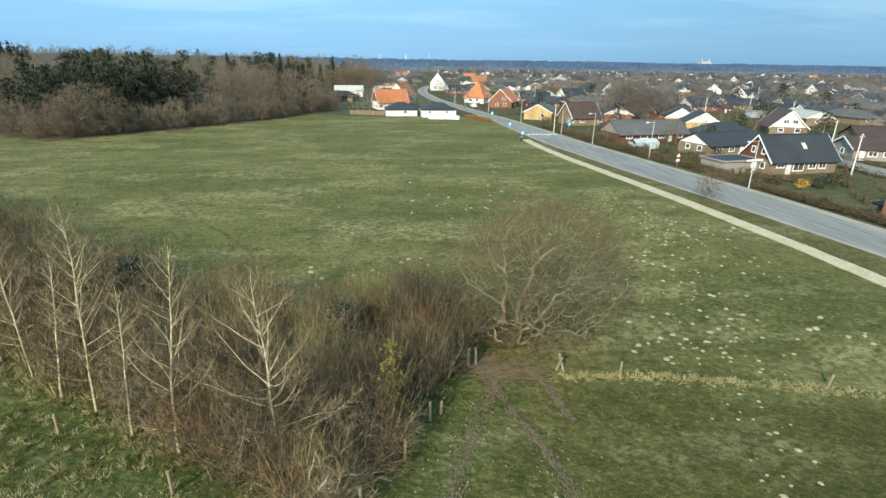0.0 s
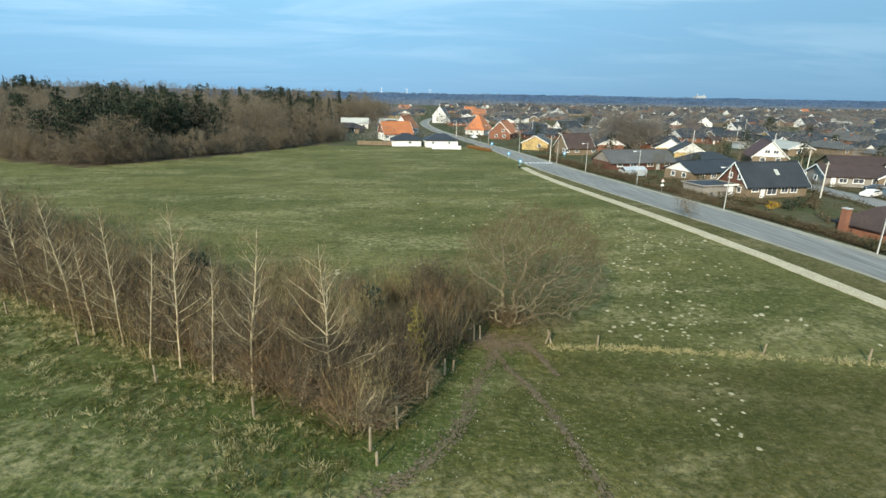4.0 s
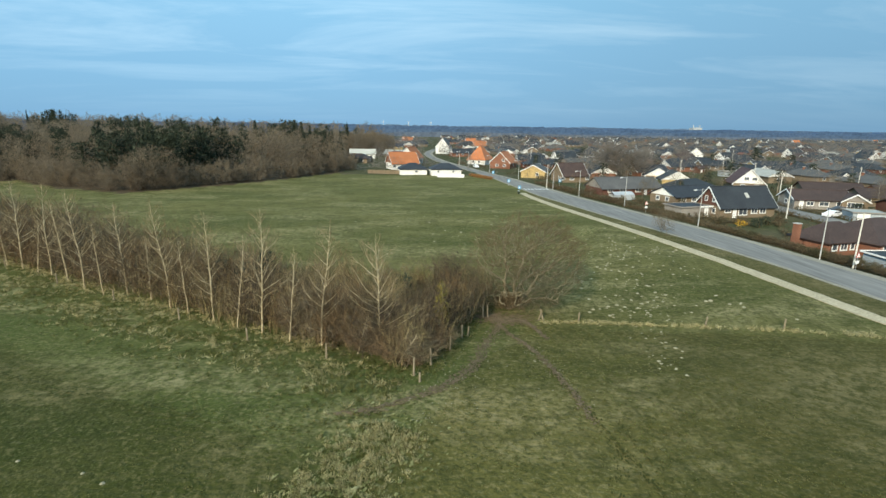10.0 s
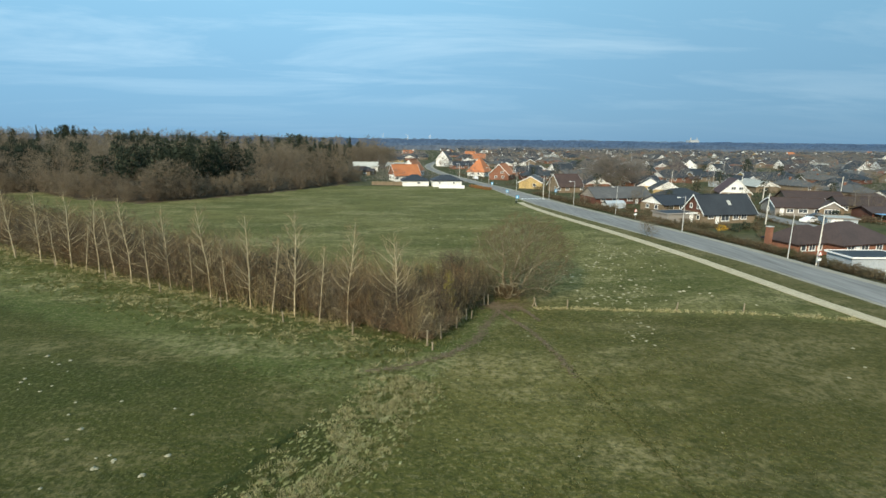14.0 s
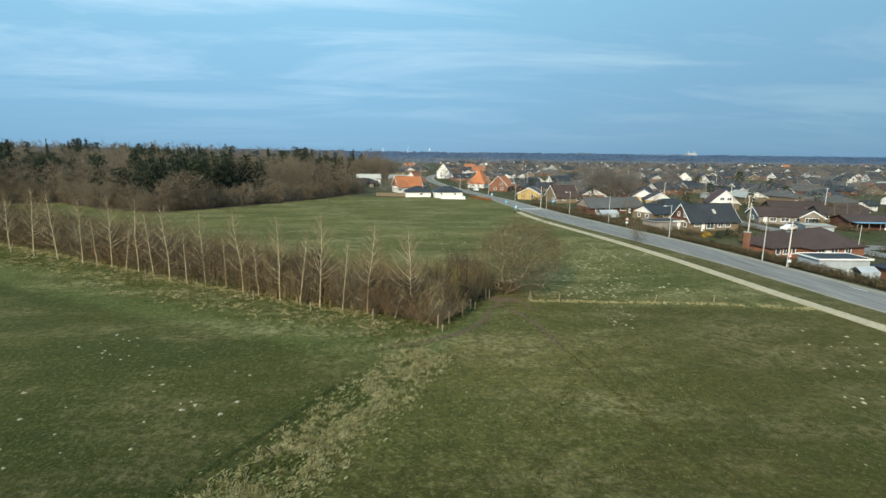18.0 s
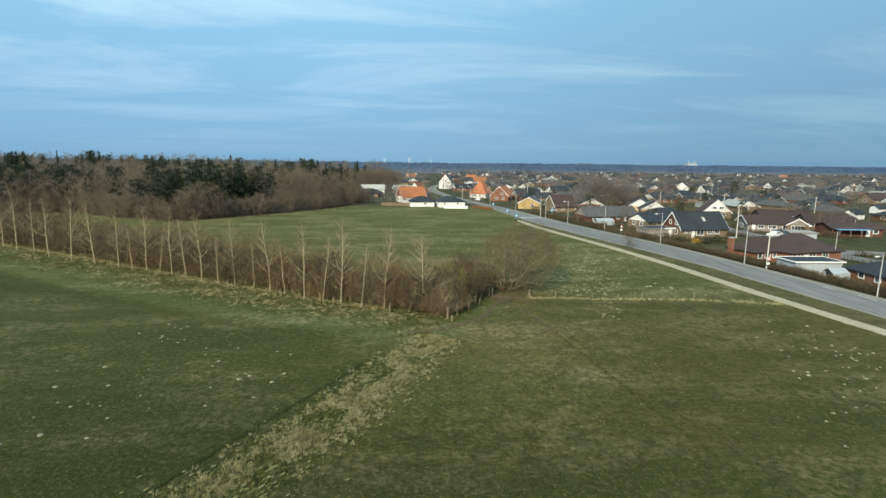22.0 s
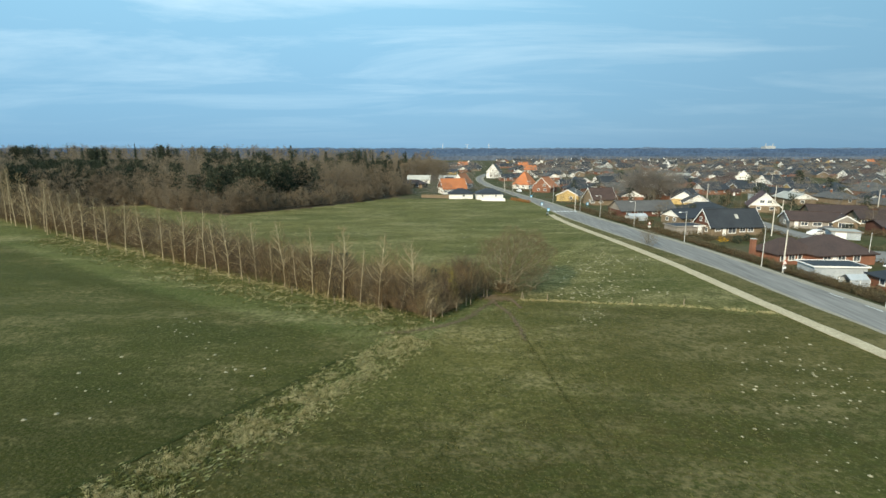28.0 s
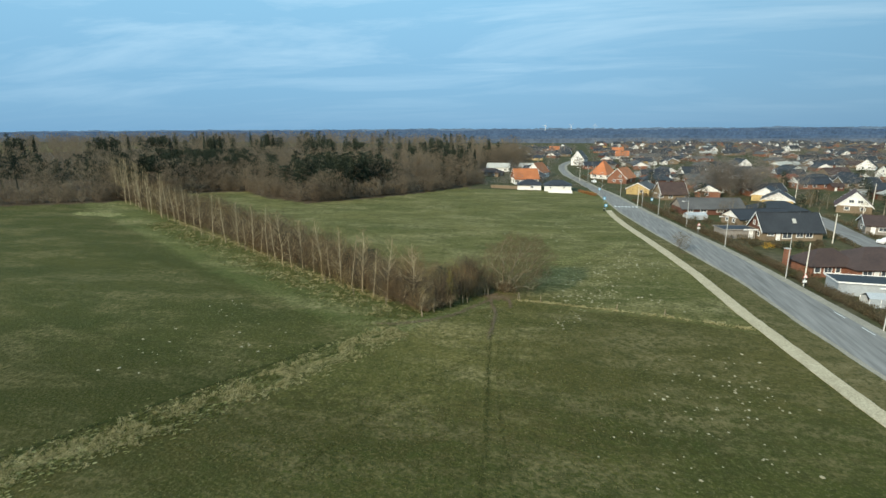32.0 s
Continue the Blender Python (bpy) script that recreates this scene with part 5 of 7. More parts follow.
single_house("orange-roofed gabled house facing the road", 44.0, 209, 65, 13, 9.5, 2.8, 7.4, "orange", "redbrick", "gable", "redbrick", [("left", -1.5, 1.4, 1.1, 3.2), ("left", 1.4, 1.4, 1.1, 0.9), ("left", -2.0, 1.4, 1.1, 0.9), ("front", 0, 1.6, 1.1, 0.9)], [], True, [(0, 0.3, 8)])
single_house("tall white house with a steep gable", 24.5, 338, 75, 12, 9.5, 4.8, 10.6, "grey", "white", "gable", "white", [("left", -1.6, 1.2, 1.2, 1.0), ("left", 1.6, 1.2, 1.2, 1.0), ("left", 0, 1.2, 1.2, 5.2), ("front", -2, 1.4, 1.2, 1.0), ("front", 2, 1.4, 1.2, 1.0)], [])
single_house("yellow bungalow with a grey roof", 48.2, 164, 68, 12, 9, 2.5, 4.8, "grey", "yellow", "gable", "yellow", [("left", -1.5, 1.2, 1.2, 0.9), ("front", 2, 1.5, 1.1, 0.9)], [])
single_house("house with a tall brown tiled roof", 56.6, 148, 12, 9.5, 9, 2.4, 6.4, "brown", "tan", "gable", "tan", SIX[:4], [])
single_house("white cottage at the edge of the wood", -27, 268, 5, 14, 8, 2.8, 5.2, "pale", "white", "gable", "white", SIX, [])
single_house("isolated house with a wide black roof", 108, 292, 5, 16, 12, 2.6, 6.2, "black", "white", "hip", None, SIX, [])
single_house("house with a grey roof and white gable", 205, 326, 60, 12, 9.5, 2.4, 6.4, "slate", "white", "gable", "white", SIX, [])

# the estate behind, from a few house types
TYPES = [
    ("slate", "tan", "gable", "tan", 15, 8.5, 2.4, 4.6, True), ("brown", "redbrick", "gable", "redbrick", 14, 8.5, 2.4, 4.5, True), ("black", "redbrick", "gable", "white", 14, 8.5, 2.4, 4.7, True),
    ("grey", "tan", "hip", None, 15, 9, 2.4, 4.6, False), ("brown", "tan", "hip", None, 14, 9, 2.4, 4.6, False), ("slate", "white", "gable", "white", 12, 9, 2.6, 6.2, True),
    ("grey", "redbrick", "gable", "greywood", 16, 8.5, 2.4, 4.4, False), ("brown", "tan", "gable", "tan", 13, 8.5, 2.5, 5.6, False), ("black", "yellow", "gable", "yellow", 14, 8.5, 2.4, 4.5, True),
    ("orange", "white", "gable", "redbrick", 11, 8.5, 2.8, 6.8, True), ("pale", "tan", "gable", "white", 15, 8.5, 2.4, 4.3, True), ("slate", "darkbrick", "hip", None, 14, 9.5, 2.4, 4.7, False),
]
proto = []
for i, (roof, wall, shape, gab, L, W, e, rd, tr) in enumerate(TYPES):
    h = new("house")
    wing(h, 0, 0, L, W, e, rd, roof, wall, shape, gab, tr)
    for along in (-L * 0.33, -L * 0.05, L * 0.3):
        add_window(h, face("front", L, W, along, 0.85), 1.6, 1.15, False)
    for side in ("left", "right"):
        add_window(h, face(side, L, W, 0.6, 0.85), 1.5, 1.15, False)
        if rd > 6:
            add_window(h, face(side, L, W, 0.0, 3.1), 1.2, 1.1, False)
    if i % 3 == 0:
        chimney(h, L * 0.1, 0.5, e, rd + 0.7)
    words = {"slate": "slate-grey", "pale": "pale grey"}.get(roof, roof)
    walls_word = {"tan": "tan brick", "redbrick": "red brick", "darkbrick": "dark brick", "greywood": "grey timber"}.get(wall, wall)
    tagged(h, f"detached {walls_word} house with {words} {'hipped' if shape == 'hip' else 'pitched'} roof", "house", "housing estate")
    proto.append(h)

STREETS = [[(92.0, 130.0), (90.3, 101.0), (87.0, 78.0), (85.5, 58.0), (86.5, 44.0), (93, 25), (101, -5)], [(86.0, 52.0), (96.0, 49.0), (112.0, 44.0), (140.0, 38.0)]]


def near_street(x, y, gap):
    for line in STREETS:
        for (x0, y0), (x1, y1) in zip(line, line[1:]):
            k = max(0, min(1, ((x - x0) * (x1 - x0) + (y - y0) * (y1 - y0)) / ((x1 - x0) ** 2 + (y1 - y0) ** 2)))
            if math.hypot(x - x0 - k * (x1 - x0), y - y0 - k * (y1 - y0)) < gap:
                return True
    return False


r = random.Random(123)
homes = []
used_types = set()


def settle(x, y, turn, reach=8.5):
    if any(math.hypot(x - a, y - b) < reach + c * 0.75 for a, b, c in TAKEN) or near_street(x, y, 8):
        return
    near = math.hypot(x, y) < 200
    weights = [6, 2, 7, 3, 1.5, 0 if near else 4, 3, 1, 2, (4 if x < 60 and y > 190 else 0 if math.hypot(x, y) < 420 else 0.6), 0.3 if near else 1.2, 5]
    k = r.choices(range(len(proto)), weights)[0]
    TAKEN.append((x, y, reach))
    homes.append((x, y, turn, k))


for j in range(-4, 44):
    for i in range(0, 42):
        ca, sa = math.cos(radians(14)), math.sin(radians(14))
        u, w = 20 + i * 25 + r.uniform(-4, 4) + (j % 2) * 9, j * 24 + r.uniform(-3.5, 3.5)
        x, y = 62 + ca * u - sa * w, 10 + sa * u + ca * w
        if y > 930 or x < between(ROAD_RIGHT, y) + 14 or x > 120 + 0.98 * (y + 60) or y < -30:
            continue
        if r.random() < (0.45 if math.hypot(x, y) > 330 else 0.22):
            continue
        settle(x, y, 14 + r.choice([0, 0, 90, -14, 70]) + r.uniform(-6, 6))
for _ in range(160):
    y = r.uniform(190, 700)
    x = between(ROAD_LEFT, y) - r.uniform(13, 75 + 0.05 * y)
    if x < -95 or inside(x - 9, y, FOREST_EDGE) or inside(x, y, FOREST_EDGE):
        continue
    settle(x, y, r.choice([80, -10]) + r.uniform(-8, 8))


homes.sort(key=lambda h: math.hypot(h[0], h[1]))
for x, y, turn, k in homes[:225]:
    m = pose(x, y, ground_z(x, y), 0, 0, turn)
    if k in used_types:
        copy_thing(proto[k], m)
    else:
        used_types.add(k)
        proto[k].matrix_basis = m
# houses further off: plain walls, pitched roofs and window bands, too small to tell apart
fv, ff, fm = [], [], []
far_mats = [M["wall_" + k] for k in ("white", "tan", "redbrick", "yellow")] + [M["roof_" + k] for k in ("slate", "black", "grey", "brown", "orange", "pale")] + [M["glass"]]
for x, y, turn, k in homes[225:]:
    roof, wall, shape, gab, L, W, e, rd, tr = TYPES[k]
    wm = {"white": 0, "tan": 1, "redbrick": 2, "yellow": 3, "darkbrick": 2}[wall]
    rm = 4 + ["slate", "black", "grey", "brown", "orange", "pale"].index(roof if roof != "red" else "brown")
    gm = 0 if gab == "white" else wm
    a, bb = L / 2, W / 2
    loc = [(-a, -bb, 0), (a, -bb, 0), (a, bb, 0), (-a, bb, 0), (-a, -bb, e), (a, -bb, e), (a, bb, e), (-a, bb, e), (-a, 0, rd), (a, 0, rd)]
    loc += [(-a - 0.4, -bb - 0.5, e - 0.2), (a + 0.4, -bb - 0.5, e - 0.2), (a + 0.4, 0, rd + 0.1), (-a - 0.4, 0, rd + 0.1), (a + 0.4, bb + 0.5, e - 0.2), (-a - 0.4, bb + 0.5, e - 0.2)]
    for wx in (-a * 0.6, 0.0, a * 0.6):
        loc += [(wx - 0.8, -bb - 0.03, 0.9), (wx + 0.8, -bb - 0.03, 0.9), (wx + 0.8, -bb - 0.03, 2.0), (wx - 0.8, -bb - 0.03, 2.0)]
    c, sn = math.cos(radians(turn)), math.sin(radians(turn))
    n0 = len(fv)
    z0 = ground_z(x, y)
    fv += [(x + c * p - sn * q, y + sn * p + c * q, z0 + h) for p, q, h in loc]
    for face_, mi in (((0, 1, 5, 4), wm), ((2, 3, 7, 6), wm), ((3, 0, 4, 8, 7), gm), ((1, 2, 6, 9, 5), gm), ((10, 11, 12, 13), rm), ((13, 12, 14, 15), rm), ((16, 17, 18, 19), 10), ((20, 21, 22, 23), 10), ((24, 25, 26, 27), 10)):
        ff.append(tuple(n0 + t for t in face_))
        fm.append(mi)
fme = mesh_py("far_houses", fv, ff, far_mats[0])
for m in far_mats[1:]:
    fme.materials.append(m)
fme.polygons.foreach_set("material_index", np.array(fm, np.int32))
tagged(new("far_houses", fme), "rows of small far-off houses with dark and red roofs", "houses", kind="stuff")
homes = [(x, y) for x, y, _, _ in homes]


SHEDS = [("black", "greywood", "flat", 5.6, 3.6, 2.3, 2.3, "flat-roofed grey timber garden shed"), ("brown", "darkbrick", "gable", 5.0, 3.4, 2.0, 3.0, "small brown-roofed brick outbuilding"),
         ("slate", "white", "gable", 6.2, 4.0, 2.2, 3.4, "white garage with a dark pitched roof"), ("pale", "paleblue", "flat", 6.4, 3.4, 2.2, 2.2, "pale carport with a light sheet roof"), ("red", "tan", "gable", 4.2, 3.0, 2.0, 2.9, "small shed with a red tiled roof")]
outbuildings = []
for roof, wall, shape, L, W, e, rd, words in SHEDS:
    h = new("shed")
    wing(h, 0, 0, L, W, e, rd, roof, wall, shape, wall, False)
    add_door(h, face("front", L, W, -L * 0.2, 0.02), 1.0, 1.95, "white")
    add_window(h, face("front", L, W, L * 0.22, 0.9), 1.0, 0.8, False)
    outbuildings.append(tagged(h, words + " beside a house", "shed", "garden sheds"))
placed_sheds = set()
for x, y in homes[:170]:
    for _ in range(4):
        a, d = r.uniform(0, 6.3), r.uniform(10, 14)
        px, py = x + d * math.cos(a), y + d * math.sin(a)
        if px < between(ROAD_RIGHT, py) + 7 or (px < 125 and py < 130) or near_street(px, py, 6) or any(math.hypot(px - p, py - q) < c * 0.8 + 2.2 for p, q, c in TAKEN):
            continue
        k = r.randrange(len(SHEDS))
        m = pose(px, py, ground_z(px, py), 0, 0, 14 + r.choice([0, 90, 180]) + r.uniform(-8, 8))
        if k in placed_sheds:
            copy_thing(outbuildings[k], m)
        else:
            placed_sheds.add(k)
            outbuildings[k].matrix_basis = m
        TAKEN.append((px, py, 3.6))
        break


def strip_mesh(name, line, width, lift, mat):
    v, f = [], []
    pts = []
    for (x0, y0), (x1, y1) in zip(line, line[1:]):
        n = max(2, int(math.hypot(x1 - x0, y1 - y0) / 1.5))
        pts += [(x0 + (x1 - x0) * i / n, y0 + (y1 - y0) * i / n) for i in range(n)]
    pts.append(line[-1])
    for i, (x, y) in enumerate(pts):
        x0, y0 = pts[max(0, i - 1)]
        x1, y1 = pts[min(len(pts) - 1, i + 1)]
        ln = math.hypot(x1 - x0, y1 - y0) or 1
        nxn, nyn = (y1 - y0) / ln, -(x1 - x0) / ln
        wl_, wr_ = width[0] / 2, width[0] / 2
        if width[1]:
            wl_, wr_ = wl_ * r.uniform(1 - width[1], 1 + width[1]), wr_ * r.uniform(1 - width[1], 1 + width[1])
        for s in (-wl_, wr_):
            px, py = x + nxn * s, y + nyn * s
            v.append((px, py, ground_z(px, py) + lift + 0.10 * noise.noise((px * 0.11, py * 0.11, 0.0)) * (1 if width[1] else 0) + 0.05 * noise.noise((px * 0.45, py * 0.45, 3.0)) * (1 if width[1] else 0)))
    f = [(2 * i, 2 * i + 1, 2 * i + 3, 2 * i + 2) for i in range(len(pts) - 1)]
    return new(name, mesh_py(name, v, f, mat))


for line in STREETS:
    tagged(strip_mesh("street", line, (6.0, 0.0), 0.12, M["asphalt"]), "quiet grey residential street", "street", kind="structure")

# ---- gardens: hedges, bushes and trees ----
def leafy(seed, n, size, leaf):
    r = random.Random(seed)
    out = []
    for _ in range(n):
        d = Vector((r.gauss(0, 1), r.gauss(0, 1), r.gauss(0, 1))).normalized() * r.uniform(0.55, 1.0)
        p = Vector((d.x * size, d.y * size, (d.z * 0.9 + 0.85) * size))
        e = p + Vector((r.uniform(-1, 1), r.uniform(-1, 1), r.uniform(-0.3, 1))) * leaf * 2
        out.append((*p, *e, leaf, leaf * 0.4))
    return out


bush = [leafy(200 + i, 150, 0.85, 0.07) for i in range(3)]
far_bush_shape = leafy(210, 70, 0.85, 0.10)
hedge_spots = []
for y in np.arange(-60, 140, 0.55):
    for k in range(3):
        x = between(ROAD_RIGHT, y) + 1.9 + 0.85 * k + r.uniform(-0.3, 0.3)
        gap = noise.noise((y * 0.09, 7.0, 0))
        if gap > -0.6:
            hedge_spots.append((x, y + r.uniform(-.3, .3), ground_z(x, y) - 0.1, r.uniform(0, 6.3), r.uniform(0.75, 1.15), r.uniform(0.75, 1.15) * (1 + 0.5 * gap) * (1.15 if y < 45 else 0.9)))
tagged(new("hedge", strips("hedge", [facing(bush[0], (0, 0, 0.6), hedge_spots, 0.35, True)], M["hedge"], 3)), "low brown and green hedge along the road", "hedge", kind="stuff")
garden = [[] for _ in bush]
for x, y in homes[:230] + [(a, b) for a, b, _ in TAKEN[:30]]:
    turn = r.choice([0.25, 1.8])
    for side in range(2):
        ox, oy = r.uniform(9, 12) * (1 if side else -1), r.uniform(-4, 4)
        for i in range(8):
            s = (i - 3.5) * 1.3
            px, py = x + math.cos(turn) * ox - math.sin(turn) * (oy + s), y + math.sin(turn) * ox + math.cos(turn) * (oy + s)
            if not near_street(px, py, 4) and px > between(ROAD_RIGHT, py) + 2 and all(math.hypot(px - a, py - b) > c * 0.62 for a, b, c in TAKEN):
                garden[i % 3].append((px, py, ground_z(px, py) - 0.1, r.uniform(0, 6.3), r.uniform(0.8, 1.3), r.uniform(0.7, 1.4)))
def free(px, py, k=0.6):
    return all(math.hypot(px - a, py - b) > q * k for a, b, q in TAKEN)


# hedges along the side streets and shrubs behind the roadside hedge
for line in STREETS:
    for (x0, y0), (x1, y1) in zip(line, line[1:]):
        ln = math.hypot(x1 - x0, y1 - y0)
        for i in range(int(ln / 1.1)):
            for side in (-1, 1):
                k = i * 1.1 / ln
                px, py = x0 + (x1 - x0) * k + side * (y1 - y0) / ln * 4.5, y0 + (y1 - y0) * k - side * (x1 - x0) / ln * 4.5
                if noise.noise((px * 0.09, py * 0.09, side)) > -0.18 and free(px, py, 0.5) and not near_street(px, py, 3.9):
                    garden[i % 3].append((px, py, ground_z(px, py) - 0.1, r.uniform(0, 6.3), r.uniform(0.8, 1.1), r.uniform(0.6, 1.0)))
for _ in range(520):
    py = r.uniform(-30, 118)
    px = between(ROAD_RIGHT, py) + r.uniform(4.5, 24)
    if free(px, py, 0.66) and not near_street(px, py, 4.5) and noise.noise((px * 0.12, py * 0.12, 3)) > -0.05:
        garden[_ % 3].append((px, py, ground_z(px, py) - 0.1, r.uniform(0, 6.3), r.uniform(0.8, 1.5), r.uniform(0.5, 1.3)))
tagged(new("garden_hedges", strips("garden_hedges", [facing(far_bush_shape, (0, 0, 0.6), s, 0.35, True) for s in garden if s], M["hedge"], 3)), "clipped garden hedges and bushes between houses", "hedge", kind="stuff")


def garden_tree(seed, height, twig_mat):
    tr = new("garden_tree")
    t = rounded_tree(seed, 14, 26, height, height * 0.34, 0.18, 0.016, 0.11, height * 0.11)
    v, f = tubes(t[:2], 6)
    child("trunk", mesh_np("trunk", v, f, M["trunkfar"]), tr)
    v, f = tubes([q[:8] for q in t[2:]], 3)
    child("crown", mesh_np("crown", v, f, twig_mat), tr)
    return tagged(tr, "small leafless garden tree with fine brown twigs", "tree", "garden trees")


gts = [garden_tree(300 + i, 6.0 + i, M["oaktwig"] if i % 2 else M["brush_grey"]) for i in range(3)]
first = set()
far_spots = [[] for _ in trees]
near_count = 0
for x, y in homes + [(a, b) for a, b, _ in TAKEN[:30]]:
    for _ in range(8):
        a, d = r.uniform(0, 6.3), r.uniform(9, 16)
        px, py = x + d * math.cos(a), y + d * math.sin(a)
        if px < between(ROAD_RIGHT, py) + 3 and px > between(ROAD_LEFT, py) - 3 or py < 168 and px < between(ROAD_RIGHT, py) + 3:
            continue
        if near_street(px, py, 4) or any(math.hypot(px - p, py - q) < c * 0.6 for p, q, c in TAKEN):
            continue
        if px < 112 and py < 105:
            continue
        if math.hypot(px, py) < 175 and near_count < 190 and r.random() < 0.8:
            k = r.randrange(3)
            sc = r.uniform(0.6, 1.05)
            m = pose(px, py, ground_z(px, py), 0, 0, r.uniform(0, 360)) @ Matrix.Scale(sc, 4)
            if k in first:
                copy_thing(gts[k], m).matrix_basis = m
            else:
                first.add(k)
                gts[k].matrix_basis = m
            near_count += 1
        elif math.hypot(px, py) >= 175:
            far_spots[r.randrange(4)].append((px, py, ground_z(px, py), r.uniform(0, 6.3), r.uniform(0.5, 0.95), r.uniform(0.28, 0.62)))
for px, py in ((-15, 181), (-11, 185), (-9, 179), (6.8, 178), (7.5, 182), (20.5, 181), (22, 188), (24, 176), (-19, 176), (-22, 180), (9, 205), (13, 215), (29, 178), (32, 168), (-27.6, 190), (-25, 193), (-23, 190.5), (-17.4, 187), (-14, 190), (-12, 184), (-10, 196), (-7, 205), (-15, 200), (4.8, 240), (3, 230), (22, 236), (24, 224), (26.5, 216), (27, 200), (-4, 214), (1, 220)):
    far_spots[r.randrange(4)].append((px, py, -1.1, r.uniform(0, 6.3), r.uniform(0.5, 0.7), r.uniform(0.22, 0.36)))
# tall bare trees in the middle of the estate, and beyond the last houses
mid_spots = [[], []]
for _ in range(34):
    px, py = r.gauss(82, 6.0), r.gauss(167, 6)
    mid_spots[_ % 2].append((px, py, -1.1, r.uniform(0, 6.3), r.uniform(0.8, 1.1), r.uniform(0.65, 0.95)))
for _ in range(520):
    py = r.uniform(300, 1000)
    py = 300 + (py - 300) * 0.72
    px = r.uniform(-120, 1.0 * py + 100)
    if not inside(px, py, FOREST_EDGE) and not (between(ROAD_LEFT, py) - 4 < px < between(ROAD_RIGHT, py) + 4):
        far_spots[r.randrange(4)].append((px, py, -1.1, r.uniform(0, 6.3), r.uniform(0.9, 1.7), r.uniform(0.42, 0.75) * (1 - 0.45 * smooth((py - 380) / 300))))
town_crowns = [rounded_tree(150 + i, 9, 15, 16, 3.8, 0.12, 0.085, 0.08) for i in range(4)]
mid_crowns = [rounded_tree(160 + i, 19, 60, 16, 4.2, 0.18, 0.045, 0.10) for i in range(2)]
tagged(new("town_trees", strips("town_trees", [facing(t, (0, 0, 6.0), s, 0.3, True) for t, s in zip(town_crowns, far_spots) if s] + [facing(t, (0, 0, 6.5), s, 0.3, True) for t, s in zip(mid_crowns, mid_spots) if s], M["towntwig"], 3)), "leafless trees among the far houses", "trees", kind="stuff")


EVERGREENS = [(-17.2, 19.2, 4.4), (-20.5, 21.5, 4.0), (-43.5, 36.5, 4.6), (-46.5, 38.0, 4.2)]


def conifer_tree(x, y, h, w, word):
    t = new("conifer_tree")
    seg = needle_tree(400 + int(x), 15, 34, 10.0, 2.6, 0.12)
    v, f = tubes(seg[:1], 6)
    child("trunk", mesh_np("trunk", v, f, M["trunkfar"]), t)
    child("crown", strips("crown", [facing(seg[1:], (0, 0, 3.5), [(0, 0, 0, 0, 1, 1)], 0.35, True)], M["conifer"], 3), t)
    t.matrix_basis = pose(x, y, ground_z(x, y)) @ Matrix.Diagonal((w, w, h / 10, 1))
    tagged(t, word, "tree", "garden conifers")


for x, y, h, w in [(112, 117, 7, 0.9), (66, 141, 7, 0.9), (103, 82, 3.0, 0.6), (190, 240, 10, 1.4), (150, 215, 8, 1.1), (128, 160, 6, 0.9), (56, 195, 7, 0.9), (92, 240, 9, 1.2), (76, 108, 4.5, 0.6), (90, 118, 6, 0.8), (104, 142, 5.5, 0.7), (118, 150, 6.5, 0.9), (140, 122, 6, 0.8), (134, 176, 7, 1.0), (112, 196, 8, 1.1), (158, 160, 6.5, 0.9), (88, 170, 8.5, 1.1), (80, 186, 9, 1.2), (72, 214, 7, 0.9), (180, 200, 8, 1.0), (205, 262, 9, 1.3), (60, 160, 5, 0.7)]:
    conifer_tree(x, y, h, w, "dark evergreen garden conifer beside the houses")
conifer_tree(-1.3, 15.9, 4.2, 0.5, "small dark evergreen inside the thicket")
conifer_tree(-15.5, 20.5, 5.4, 0.6, "small dark evergreen behind the birch row")
for x, y, q in EVERGREENS:
    conifer_tree(x, y, q, 0.85, "small dark pine among the birches")
v, f = tubes(placed(leafy(500, 160, 0.9, 0.07), [(61.8, 59.3, -0.5, 0.3, 1.1, 0.9), (63.0, 59.8, -0.5, 2.0, 0.8, 0.7)]), 2)
tagged(new("forsythia_bush", mesh_np("forsythia_bush", v, f, M["yellowbush"])), "yellow flowering bush behind the roadside hedge", "bush")
for x, y, s, mt in [(60.0, 62.5, 1.2, "hedge"), (66.0, 60.6, 1.3, "conifer"), (69.5, 63.0, 1.2, "conifer"), (64.4, 62.8, 1.0, "hedge"), (60.5, 77.0, 1.0, "conifer"), (104.2, 79.6, 1.5, "conifer"), (66, 88, 1.3, "hedge"), (74, 65.2, 1.2, "hedge")]:
    v, f = tubes(placed(leafy(520 + int(s * 10), 260, 0.9, 0.075), [(0, 0, 0, 0.0, s, s)]), 2)
    ob = new("garden_bush", mesh_np("garden_bush", v, f, M[mt]))
    ob.location = (x, y, ground_z(x, y) - 0.1)
    tagged(ob, "round evergreen garden bush" if mt == "conifer" else "brownish leafy garden bush", "bush", "garden bushes")
